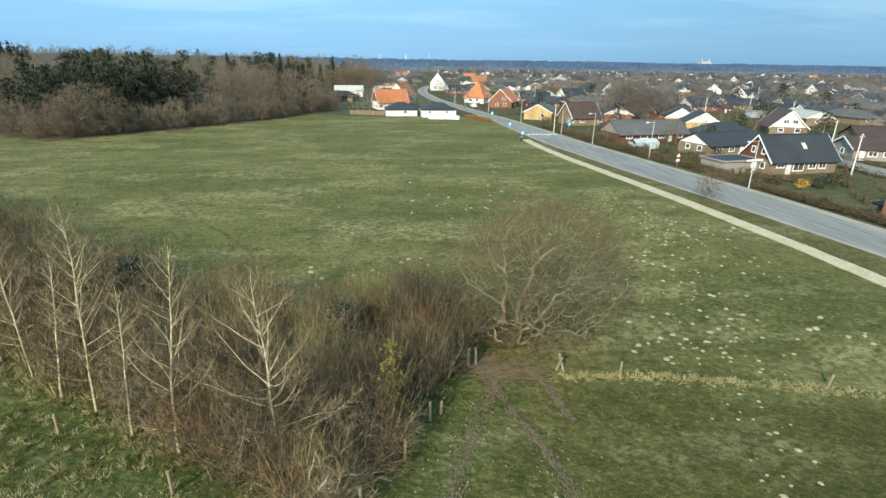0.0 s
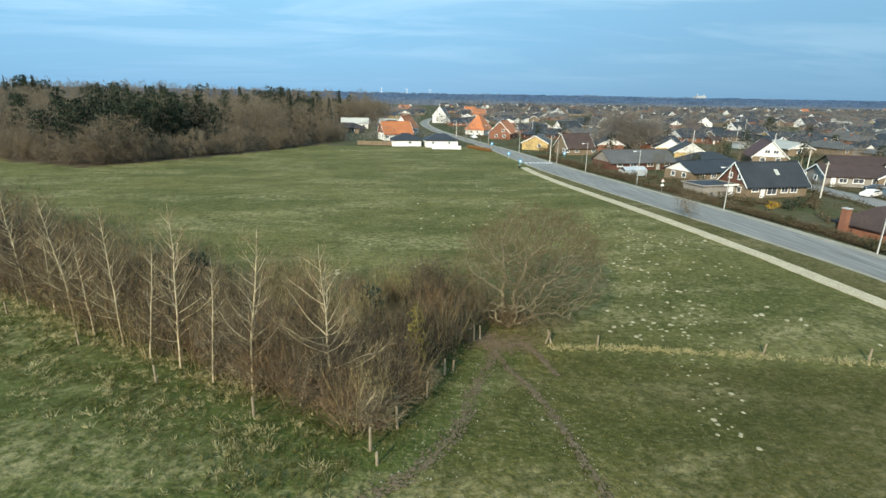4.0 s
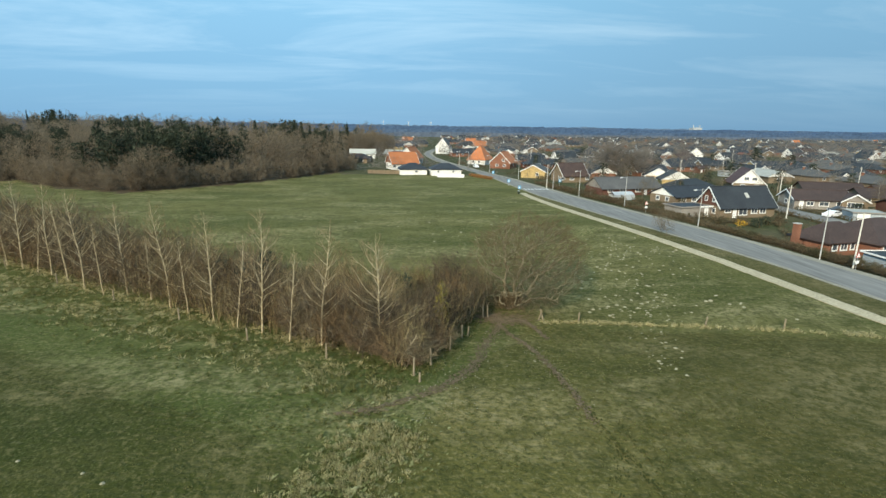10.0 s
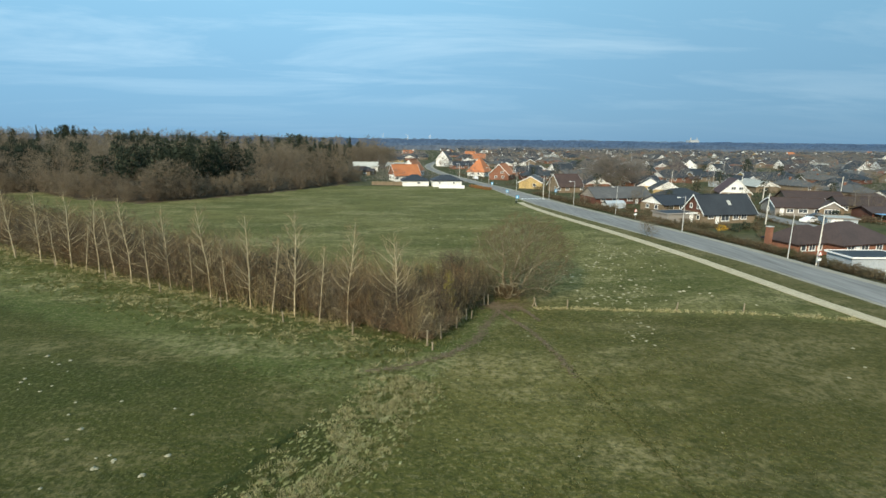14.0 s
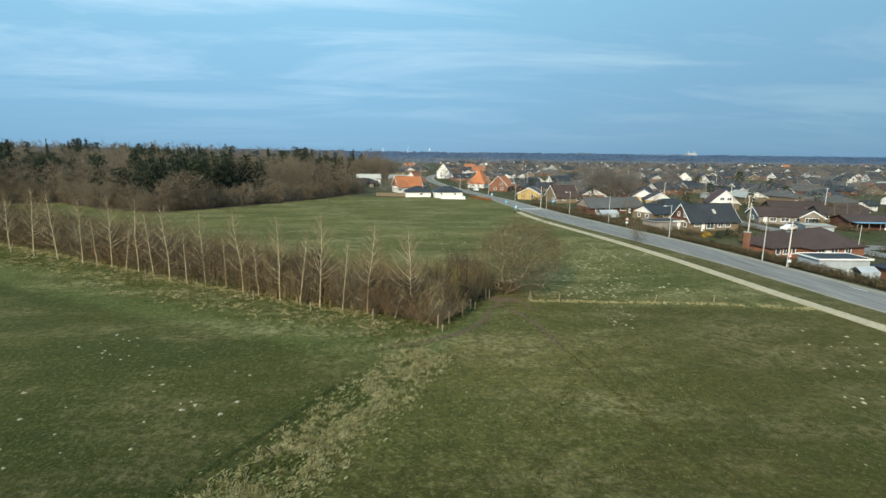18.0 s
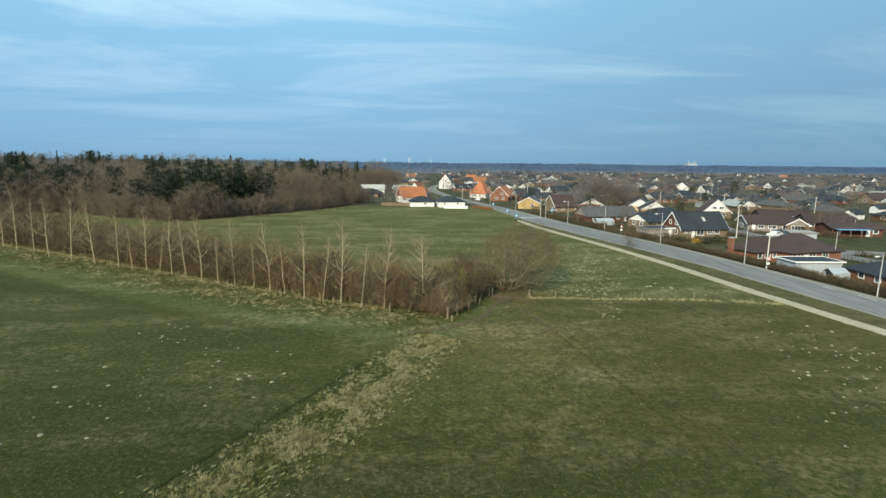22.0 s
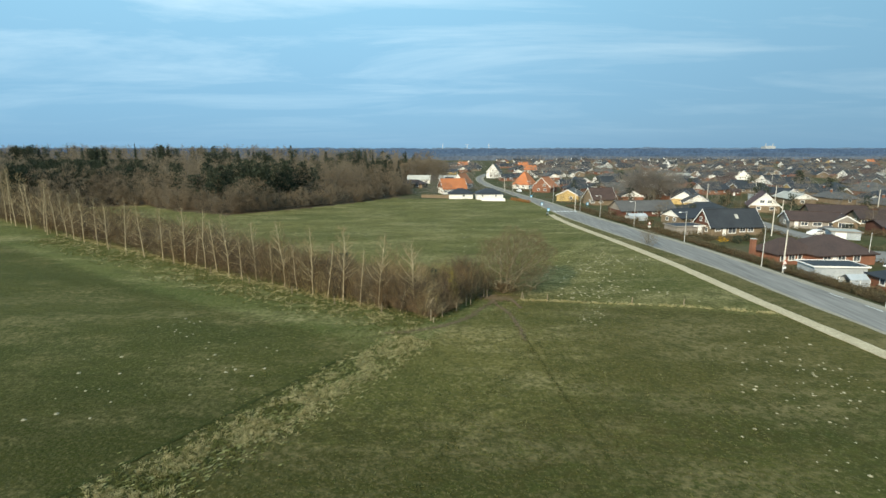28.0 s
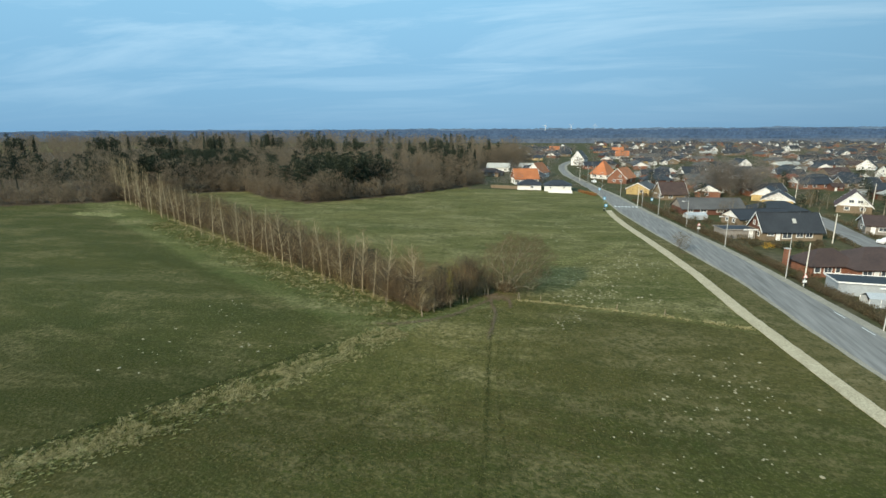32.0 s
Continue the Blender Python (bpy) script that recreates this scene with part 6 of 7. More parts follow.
# the bare bush on the verge
vb = [t for i in range(5) for t in placed(bramble(88 + i, 70, 1.7, 4.2), [(0.8 * math.cos(1.3 * i), 0.8 * math.sin(1.3 * i), 0, i, 1.0, 0.85 + 0.05 * i)])]
ob = new("verge_bush", strips("verge_bush", [facing(vb, (0, 0, 1.0), [(0, 0, 0, 0, 1, 1)], 0.6)], M["brush_grey"]))
ob.location = (42.9, 51.9, ground_z(42.9, 51.9))
tagged(ob, "tall bare bush on the grass verge by the road", "bush")
tagged(strip_mesh("verge_soil", [(42.2, 53.2), (43.6, 50.6)], (1.5, 0.3), 0.05, M["litter"]), "bare soil under the verge bush", "soil", kind="structure")

# garden wall and hedge at the head of the field
gw = new("garden_wall", boxes("garden_wall", [(-5.0, -0.12, -0.3, 5.0, 0.12, 1.15), (-5.05, -0.16, 1.15, 5.05, 0.16, 1.22)], M["white"]))
gw.matrix_basis = pose(14.9, 158.2, -1.1, 0, 0, -6)
tagged(gw, "low white rendered garden wall", "wall")
fw = new("garden_fence")
for i in range(9):
    child("fence_panel", boxes("fence_panel", [(-0.85, -0.03, 0, 0.85, 0.03, 1.5)], M["wall_tan"]) if i == 0 else fw.children[0].data, fw, pose(-16.0 + 1.8 * i, 171.0 - 0.28 * i, -1.1, 0, 0, -8))
tagged(fw, "pale timber panel fence behind the field", "fence")
spots2 = [(23 + 6 * k + r.uniform(-.5, .5), 163 - 12 * k + r.uniform(-.5, .5), -1.2, r.uniform(0, 6), 1.1, 0.9) for k in np.linspace(0, 1, 26)]
v, f = tubes(placed(bush[1], spots2), 2)
tagged(new("beech_hedge", mesh_np("beech_hedge", v, f, material("beech_leaf", [(0.24, 0.115, 0.045), (0.33, 0.17, 0.07)], 1.0, 0.9, island=0.3))), "rust-brown clipped beech hedge", "hedge", kind="stuff")


sap = new("sapling")
v, f = tubes([(0, 0, -0.2, 0.1, 0, 4.9, 0.06, 0.015)], 6)
child("trunk", mesh_np("trunk", v, f, M["oak"]), sap)
v, f = tubes(placed(leafy(540, 70, 0.5, 0.06), [(0.42 * math.cos(2.4 * i) * (1 - i / 14), 0.42 * math.sin(2.4 * i) * (1 - i / 14), 0.9 + 0.32 * i, i, 1.15 - i / 18, 0.8) for i in range(11)]), 2)
child("crown", mesh_np("crown", v, f, M["leaf"]), sap)
sap.matrix_basis = pose(1.9, 9.2, ground_z(1.9, 9.2)) @ Matrix.Scale(1.15, 4)
tagged(sap, "young sapling with yellow-brown withered leaves", "tree")

# ---- road furniture ----
def street_lamp(x, y, h, arm, wood):
    lamp = new("street_lamp")
    part("pole", cone(0.11 if wood else 0.085, 0.075 if wood else 0.055, h, 10), M["polewhite" if wood else "concrete"], lamp, "pale wooden pole" if wood else "grey concrete pole")
    if arm:
        part("arm", bevelled(-arm, -0.035, h - 0.25, 0.0, 0.035, h - 0.17, 0.015), M["metal"], lamp)
        head = part("lamp_head", bevelled(-arm - 0.55, -0.13, h - 0.30, -arm + 0.1, 0.13, h - 0.14, 0.04), M["white"], lamp, "white lamp housing")
        child("lens", boxes("lens", [(-arm - 0.45, -0.09, h - 0.34, -arm - 0.05, 0.09, h - 0.298)], M["roof_pale"]), head)
    lamp.matrix_basis = pose(x, y, ground_z(x, y) - 0.05, 0, 0, 12)
    return tagged(lamp, "street lamp on a pale wooden pole by the road" if wood else "street lamp on a grey pole by the road", "street lamp", "street lamps")


for x, y, h, arm, wood in [(59.6, 10.0, 6.0, 0.9, False), (56.6, 33.8, 7.0, 0, False), (57.8, 29.6, 7.4, 0, True), (53.3, 58.8, 7.2, 1.4, False), (50.6, 85.9, 7.3, 1.2, False), (46.4, 106.5, 7.2, 1.2, False), (42.4, 125.6, 7.5, 0, True), (43.4, 122.0, 6.5, 0, False), (38.6, 150, 7.2, 1.2, False), (33.2, 182, 7.2, 1.0, False), (23.5, 214, 7.2, 1.0, True), (27.6, 212, 7.2, 1.0, False), (63.0, -14.0, 7.0, 1.2, False), (80.0, 40.5, 6.2, 0, False)]:
    street_lamp(x, y, h, arm, wood)
for x, y, h in [(78.5, 69.1, 7.0), (96, 95, 7), (120, 140, 8), (140, 190, 8), (170, 230, 9), (104, 160, 7.5), (84, 200, 8), (150, 130, 7.5), (200, 280, 9), (62, 230, 8), (230, 210, 8)]:
    p = new("utility_pole")
    part("pole", cone(0.13, 0.09, h, 10), M["polewhite"], p)
    part("crossbar", bevelled(-0.7, -0.05, h - 0.6, 0.7, 0.05, h - 0.48, 0.015), M["post"], p)
    for sx in (-0.55, 0.55):
        part("insulator", cone(0.05, 0.035, 0.14, 8, h - 0.48), M["white"], p).location = (sx, 0, 0)
    p.matrix_basis = pose(x, y, ground_z(x, y) - 0.05, 0, 0, 20)
    tagged(p, "pale wooden utility pole among the gardens", "utility pole", "utility poles")


def road_sign(x, y, turn, h, kind):
    s = new("road_sign")
    part("post", cone(0.038, 0.038, h, 8), M["metal"], s)
    if kind == "warning":
        for name, size, off, mat in (("plate", 0.48, 0.0, "redsign"), ("panel", 0.36, -0.012, "white")):
            z = h - 0.55
            v = [(-size, -0.05 + off, z - size * 0.5), (size, -0.05 + off, z - size * 0.5), (0, -0.05 + off, z + size * 1.1)]
            v += [(a, -0.035, c) for a, b, c in v]
            child(name, mesh_py(name, v, [(0, 1, 2), (5, 4, 3), (0, 3, 4, 1), (1, 4, 5, 2), (2, 5, 3, 0)], M[mat]), s)
        child("lower_plate", boxes("lower_plate", [(-0.35, -0.055, h - 1.6, 0.35, -0.035, h - 1.2)], M["white"]), s)
    else:
        child("plate", boxes("plate", [(-0.45, -0.055, h - 0.95, 0.45, -0.035, h)], M["bluesign"]), s, None, "blue traffic sign")
        child("symbol", boxes("symbol", [(-0.2, -0.062, h - 0.75, 0.2, -0.057, h - 0.25)], M["white"]), s)
    s.matrix_basis = pose(x, y, ground_z(x, y) - 0.03, 0, 0, turn)
    tagged(s, "red and white triangular warning sign by the hedge" if kind == "warning" else "blue square traffic sign on a post", "road sign", "road signs")


for x, y, turn, h, kind in [(51.7, 77.0, 10, 2.6, "warning"), (57.6, 29.0, 15, 2.4, "warning"), (30.9, 112.5, 10, 2.2, "blue"), (47.4, 128.5, 15, 2.6, "blue"), (31.4, 131.0, 8, 2.2, "blue"), (31.0, 160.0, 8, 2.4, "blue")]:
    road_sign(x, y, turn, h, kind)
bin_ = new("litter_bin")
part("bin_body", bevelled(-0.28, -0.28, 0.1, 0.28, 0.28, 0.95, 0.05), M["conifer"], bin_)
part("bin_lid", bevelled(-0.31, -0.31, 0.95, 0.31, 0.31, 1.03, 0.03), M["metal"], bin_)
part("bin_post", cone(0.04, 0.04, 0.15, 8), M["metal"], bin_)
bin_.location = (30.2, 110.2, ground_z(30.2, 110.2) - 0.03)
tagged(bin_, "dark green litter bin by the path's end", "litter bin")
marks = []
for y in np.arange(-46, 16, 6.0):
    x = between(ROAD_RIGHT, y) - 2.1
    marks.append([(x - 0.07, y), (x + 0.07 - 0.4, y + 2.6)])
for line in marks:
    (x0, y0), (x1, y1) = line
    z0, z1 = ground_z(x0, y0) + 0.053, ground_z(x1, y1) + 0.053
    tagged(new("road_mark", mesh_py("road_mark", [(x0, y0, z0), (x0 + 0.14, y0, z0), (x1 + 0.14, y1, z1), (x1, y1, z1)], [(0, 1, 2, 3)], M["paint"])), "worn white dash near the road's edge", "road marking", "edge dashes")
for i in range(7):
    y = 121.0 + 0.0 * i
    x = between(ROAD_LEFT, y) + 1.0 + i * 1.15
    z = ground_z(x, y) + 0.053
    tagged(new("crossing_bar", mesh_py("crossing_bar", [(x, y, z), (x + 0.5, y + 0.1, z), (x + 0.3, y + 2.6, z), (x - 0.2, y + 2.5, z)], [(0, 1, 2, 3)], M["paint"])), "white painted crossing bar on the road", "road marking", "crossing bars")


def car(x, y, turn, mat, words):
    c = new("car")
    bm = bmesh.new()
    prof = [(-2.1, 0.35), (-2.15, 0.75), (-1.95, 0.95), (-1.1, 1.05), (-0.45, 1.45), (0.9, 1.48), (1.75, 1.05), (2.1, 0.95), (2.15, 0.4)]
    rows_ = []
    for w, k in ((-0.86, 0.0), (-0.80, 1.0), (0.80, 1.0), (0.86, 0.0)):
        rows_.append([bm.verts.new((px, w if pz < 1.2 else w * 0.82, pz)) for px, pz in prof])
    for ra, rb in zip(rows_, rows_[1:]):
        for i in range(len(prof) - 1):
            bm.faces.new((ra[i], ra[i + 1], rb[i + 1], rb[i]))
        bm.faces.new((ra[-1], ra[0], rb[0], rb[-1]))
    bm.faces.new(rows_[0][::-1]); bm.faces.new(rows_[-1])
    bmesh.ops.recalc_face_normals(bm, faces=bm.faces)
    part("body", bm, mat, c)
    for sy in (-1, 1):
        g = [(-0.95, 1.08), (-0.42, 1.36), (0.85, 1.38), (1.45, 1.08)]
        v = [(px, sy * (0.80 if pz < 1.2 else 0.735), pz) for px, pz in g] + [(px, sy * (0.88 if pz < 1.2 else 0.79), pz) for px, pz in g]
        child("side_window", mesh_py("side_window", v, [(0, 1, 2, 3), (7, 6, 5, 4), (0, 4, 5, 1), (1, 5, 6, 2), (2, 6, 7, 3), (3, 7, 4, 0)], M["glass"]), c)
    for wx in (-1.35, 1.3):
        for sy in (-1, 1):
            bm = cone(0.33, 0.33, 0.22, 16, -0.11)
            wheel = part("wheel", bm, M["tyre"], c)
            wheel.matrix_local = pose(wx, sy * 0.80, 0.33, 90)
            child("rim", mesh_from(cone(0.2, 0.2, 0.24, 12, -0.12), M["metal"]), wheel)
    for sy in (-0.6, 0.6):
        child("headlight", boxes("headlight", [(-2.17, sy - 0.18, 0.68, -2.08, sy + 0.18, 0.84)], M["white"]), c)
        child("tail_light", boxes("tail_light", [(2.07, sy - 0.15, 0.7, 2.16, sy + 0.15, 0.92)], M["redsign"]), c)
    c.matrix_basis = pose(x, y, ground_z(x, y) + 0.12 if near_street(x, y, 3.2) else ground_z(x, y), 0, 0, turn)
    tagged(c, words, "car", "parked cars")


def mesh_from(bm, mat):
    me = bpy.data.meshes.new("rim")
    bm.to_mesh(me)
    bm.free()
    me.materials.append(mat)
    return me


dark_paint = material("dark_car_paint", [(0.03, 0.035, 0.045), (0.05, 0.055, 0.065)], 1.0, 0.3)
car(90.3, 71.0, 18, M["carpaint"], "white hatchback parked beside the street")
car(97.5, 77.5, -14, dark_paint, "dark car parked before the bungalow")
car(30.4, 205, 100, M["carpaint"], "white van-like car parked by the orange house")
car(60.5, 131, 20, dark_paint, "dark car in a driveway")

# greenhouse and tarpaulin by the carport, trampoline frame, benches
def glasshouse(x, y, turn, L, W, words):
    g = new("greenhouse")
    posts = [(-L / 2, -W / 2), (L / 2, -W / 2), (L / 2, W / 2), (-L / 2, W / 2), (0, -W / 2), (0, W / 2)]
    for px, py in posts:
        child("post", boxes("post", [(px - 0.03, py - 0.03, 0, px + 0.03, py + 0.03, 1.5)], M["white"]), g)
    for sy in (-1, 1):
        v = [(-L / 2, sy * W / 2, 1.5), (L / 2, sy * W / 2, 1.5), (L / 2, 0, 2.2), (-L / 2, 0, 2.2)]
        v += [(a, b, c + 0.03) for a, b, c in v]
        child("roof_pane", mesh_py("roof_pane", v, [(0, 1, 2, 3), (7, 6, 5, 4), (0, 4, 5, 1), (1, 5, 6, 2), (2, 6, 7, 3), (3, 7, 4, 0)], M["wall_paleblue"]), g)
        child("wall_pane", boxes("wall_pane", [(-L / 2 + 0.03, sy * W / 2 - 0.01, 0.1, L / 2 - 0.03, sy * W / 2 + 0.01, 1.48)], M["wall_paleblue"]), g)
    g.matrix_basis = pose(x, y, ground_z(x, y), 0, 0, turn)
    tagged(g, words, "greenhouse")


glasshouse(65.2, 23.4, 5, 3.2, 2.2, "pale blue garden greenhouse beside the hedge")
glasshouse(55.6, 99.5, 12, 6.0, 2.6, "long pale greenhouse behind the roadside hedge")

# ---- field: fence posts, straw strip, tussocks, molehills, tracks ----
POSTS = [(-0.5, 1.7, 1.45, 2), (-0.1, 0.6, 0.75, 0), (0.8, 3.7, 1.35, -2), (2.5, 6.8, 1.3, 3), (3.8, 9.8, 1.25, 0), (4.4, 10.4, 0.9, 4), (6.4, 15.0, 1.3, 0), (6.9, 15.2, 1.2, -3), (-7.2, 5.3, 1.35, 4), (-14.5, 9.7, 1.2, -4), (-22.5, 15.3, 1.2, 2), (-31.5, 21.0, 1.2, 0), (-41.1, 27.2, 1.25, 3), (-52, 34.4, 1.2, -2), (-62, 41.0, 1.2, 2), (-75, 49.2, 1.2, 0), (-88, 57.3, 1.2, 0), (-104, 67.4, 1.2, 0),
         (11.8, 14.4, 1.1, 16), (12.2, 14.3, 1.1, -22), (15.5, 13.6, 1.0, 0), (26.7, 11.2, 1.0, 5), (33.0, 9.4, 1.0, 0)]
for x, y, h, lean in POSTS:
    me = bpy.data.meshes.new("fence_post")
    bm = cone(0.085, 0.07, h + 0.35, 9, -0.35)
    bmesh.ops.bevel(bm, geom=[e for e in bm.edges if all(q.co.z > h - 0.1 for q in e.verts)], offset=0.02, segments=1, affect="EDGES")
    bm.to_mesh(me)
    bm.free()
    me.materials.append(M["post"])
    ob = new("fence_post", me)
    ob.matrix_basis = pose(x, y, ground_z(x, y), lean, lean * 0.6, 0)
    tagged(ob, "weathered round timber fence post in rough grass" if abs(lean) < 10 else "leaning timber post beside the muddy gap", "fence post", "fence posts")
def blotches(name, line, width, per_metre, size, mat, words):
    """Broken bare patches of soil along a line."""
    vs_, fs_ = [], []
    for (x0, y0), (x1, y1) in zip(line, line[1:]):
        ln = math.hypot(x1 - x0, y1 - y0)
        for _ in range(int(ln * per_metre)):
            k = r.random()
            x, y = x0 + (x1 - x0) * k + r.gauss(0, width), y0 + (y1 - y0) * k + r.gauss(0, width)
            z = ground_z(x, y) + 0.035 + 0.10 * noise.noise((x * 0.11, y * 0.11, 0.0)) + 0.05 * noise.noise((x * 0.45, y * 0.45, 3.0)) + r.uniform(0, 0.02)
            sz, n0 = size * r.uniform(0.4, 1.2), len(vs_)
            ux, uy = (x1 - x0) / ln, (y1 - y0) / ln
            for i in range(9):
                a = i * 2 * math.pi / 9
                q = sz * r.uniform(0.6, 1.25)
                du, dv = 1.5 * q * math.cos(a), 0.7 * q * math.sin(a)
                vs_.append((x + ux * du - uy * dv, y + uy * du + ux * dv, z))
            vs_.append((x, y, z + 0.02))
            fs_ += [(n0 + i, n0 + (i + 1) % 9, n0 + 9) for i in range(9)]
    tagged(new(name, mesh_py(name, vs_, fs_, mat)), words, "soil" if mat in (M["mud"], M["mole"]) else "grass", kind="stuff")


blotches("mud_track", [(7.6, 16.2), (7.7, 14.1), (7.9, 12.0), (8.3, 10.4), (9.0, 8.2), (9.5, 5.6), (9.8, 2.0), (10.1, -1.4), (10.2, -5.0)], 0.16, 46, 0.085, M["mud"], "trodden muddy wheel track through the grass")
blotches("mud_track", [(7.7, 14.0), (7.3, 11.9), (6.3, 9.7), (5.4, 7.5), (4.7, 5.1), (3.5, 2.2), (1.7, -0.1), (-0.5, -1.6), (-2.8, -2.9), (-5.0, -3.4)], 0.26, 48, 0.085, M["mud"], "second muddy wheel track towards the field corner")
blotches("mud_track", [(8.6, 14.9), (10.2, 14.3), (10.6, 13.1), (11.0, 11.5), (11.3, 9.6)], 0.15, 50, 0.10, M["mud"], "short muddy track by the leaning posts")
blotches("mud_patch", [(6.4, 15.4), (8.4, 14.4), (10.2, 14.8)], 0.75, 170, 0.13, M["mud"], "churned mud patch under the oak")
blotches("grass_track", [(9.7, 1.5), (10.1, -2.3), (11.3, -11.8), (12.4, -19.9), (13.4, -26.7), (14.2, -34), (15.0, -46)], 0.15, 18, 0.075, M["rut"], "dark worn wheel track across the meadow")
blotches("grass_track", [(11.6, -6.0), (12.8, -15.4), (14.3, -24.1), (16.0, -30.2), (17.4, -40)], 0.14, 6, 0.075, M["rut"], "faint second wheel track across the meadow")
blotches("grass_track", [(11.8, -5.0), (10.2, -9.1), (6.8, -15.3), (3.9, -22.0), (1.9, -26.9), (-1.0, -36)], 0.22, 11, 0.07, M["rut"], "dark worn wheel track in the meadow")
blotches("straw_patches", [(-140, 69), (-131, 69), (-123, 68)], 1.6, 30, 0.5, M["strawmat"], "bleached straw heap below the far birches")
blotches("grass_track", [(-70, 25.5), (-49.3, 14.2), (-30.1, 3.5), (-18.4, -1.9), (-8.6, -5.1), (-4.1, -4.2), (0.5, -1.2)], 0.28, 9, 0.075, M["rut"], "dark wheel track below the birch row")
blotches("grass_track", [(-31.3, 59.3), (-25.2, 52.5), (-20.5, 45.2), (-16.7, 41.1), (-13.6, 37.2)], 0.16, 7, 0.09, M["rut"], "dark narrow rut in the pasture")
blotches("pale_clods", [(9.0, 9.0), (9.6, 4.4), (9.8, -2.0)], 0.9, 7, 0.05, M["mole"], "pale dry clods beside the wheel track")
blotches("pale_clods", [(6.8, 11.0), (4.2, 5.0), (1.5, -1.0), (-1.0, -6.0)], 1.3, 9, 0.05, M["mole"], "pale dry clods in the trampled grass")


def tuft(seed, blades, h, spread):
    r = random.Random(seed)
    out = []
    for _ in range(blades):
        a, k = r.uniform(0, 6.3), r.uniform(0.1, 1.0)
        p = (0.12 * spread * math.cos(a), 0.12 * spread * math.sin(a), -0.03)
        e = (spread * 0.5 * k * math.cos(a), spread * 0.5 * k * math.sin(a), h * r.uniform(0.55, 1.0))
        out.append((*p, *e, 0.012, 0.004))
    return out


def along(line, n, half):
    out = []
    lens = [math.hypot(b[0] - a[0], b[1] - a[1]) for a, b in zip(line, line[1:])]
    for _ in range(n):
        (x0, y0), (x1, y1) = r.choices(list(zip(line, line[1:])), lens)[0]
        k = r.random()
        ln = math.hypot(x1 - x0, y1 - y0)
        o = max(-1.4, min(1.4, r.gauss(0, 0.55))) * half
        out.append((x0 + (x1 - x0) * k + (y1 - y0) / ln * o, y0 + (y1 - y0) * k - (x1 - x0) / ln * o))
    return out


def spot(x, y, w, h):
    return (x, y, ground_z(x, y), r.uniform(0, 6.3), w * r.uniform(0.7, 1.3), h * r.uniform(0.6, 1.3))


STRIP = [(11.2, 13.7), (15, 13.5), (19.2, 13.1), (24, 11.9), (28, 10.6), (34, 8.8), (40.2, 7.6), (44.0, 6.6)]
BAND = [(-1.5, -5.0), (-3.4, -8.0), (-6.7, -14.5), (-9.8, -20.8), (-13.5, -27.0), (-17.5, -33.0), (-21.0, -38.5), (-30, -53), (-42, -73)]
blotches("straw_patches", BAND, 1.5, 55, 0.12, M["strawmat"], "flattened straw-coloured grass along the rough band")
blotches("straw_patches", [(17.5, 38.5), (23.3, 45.4), (28, 51.5), (32.5, 58)], 1.1, 60, 0.13, M["strawmat"], "bleached patch of straw-coloured grass")
blotches("straw_patches", STRIP, 0.4, 18, 0.08, M["strawmat"], "bleached grass below the dry strip")
blotches("dark_wheel_track", [(-8.2, -10.6), (-12.2, -17.5), (-14.6, -21.6), (-17.0, -25.8), (-19.7, -30.4), (-25, -39.5), (-34, -54)], 0.10, 16, 0.13, M["damp"], "dark damp wheel track beside the rough band")
FRONT = [(-1.5, -0.5), (-8, 3.2), (-20, 10.6), (-37, 21.4), (-63, 38.0), (-100, 60.5)]
v, f = tubes(placed(tuft(601, 14, 0.27, 0.5), [spot(x, y, 1.2, 1.0) for x, y in along(STRIP, 430, 0.5) if noise.noise((x * 0.5, y * 0.5, 4)) > -0.14]), 2)
tagged(new("dry_grass_strip", mesh_np("dry_grass_strip", v, f, M["straw"])), "strip of tall straw-coloured grass across the field", "grass", kind="stuff")
v, f = tubes(placed(tuft(602, 15, 0.20, 0.45), [spot(x, y, 1.1, 1.0) for x, y in along(BAND, 4200, 2.5)]), 2)
tagged(new("tussocks", mesh_np("tussocks", v, f, M["tuft"])), "band of rough pale tussock grass", "grass", kind="stuff")
v, f = tubes(placed(tuft(604, 19, 0.22, 0.60), [spot(x, y, 1.0, 1.0) for x, y in along(BAND, 5200, 2.3) if noise.noise((x * 0.35, y * 0.35, 8)) > -0.16] + [spot(x, y, 1.3, 1.2) for x, y in along(ROW_FRONT[1:6], 800, 1.0)] + [spot(x, y, 1.2, 1.0) for x, y in along(FRONT, 2000, 3.4) if noise.noise((x * 0.35, y * 0.35, 8)) > 0.0] + [spot(x, y, 1.7, 1.3) for x, y in along(FRONT[:4], 60, 3.2)]), 2)
tagged(new("straw_tussocks", mesh_np("straw_tussocks", v, f, M["straw"])), "scattered straw-coloured grass tussocks", "grass", kind="stuff")
rough = [spot(x, y, 1.1, 0.85) for x, y in along(FRONT, 7500, 4.0) if noise.noise((x * 0.4, y * 0.4, 2)) > -0.2] + [spot(x, y, 1.2, 1.3) for x, y in along(ROW_FRONT[:6], 900, 0.6)]
rough += [spot(x, y, 1.7, 1.25) for x, y in along(FRONT, 2600, 4.0) if noise.noise((x * 0.5, y * 0.5, 12)) > -0.05]
rough += [spot(x, y, 1.1, 1.2) for x, y in along([(-0.2, 0.5), (2.4, 6.4), (6.2, 14.6)], 160, 0.8)]
rough += [spot(r.uniform(-16, 26), r.uniform(-34, 12), 0.8, 0.45) for _ in range(5200)]
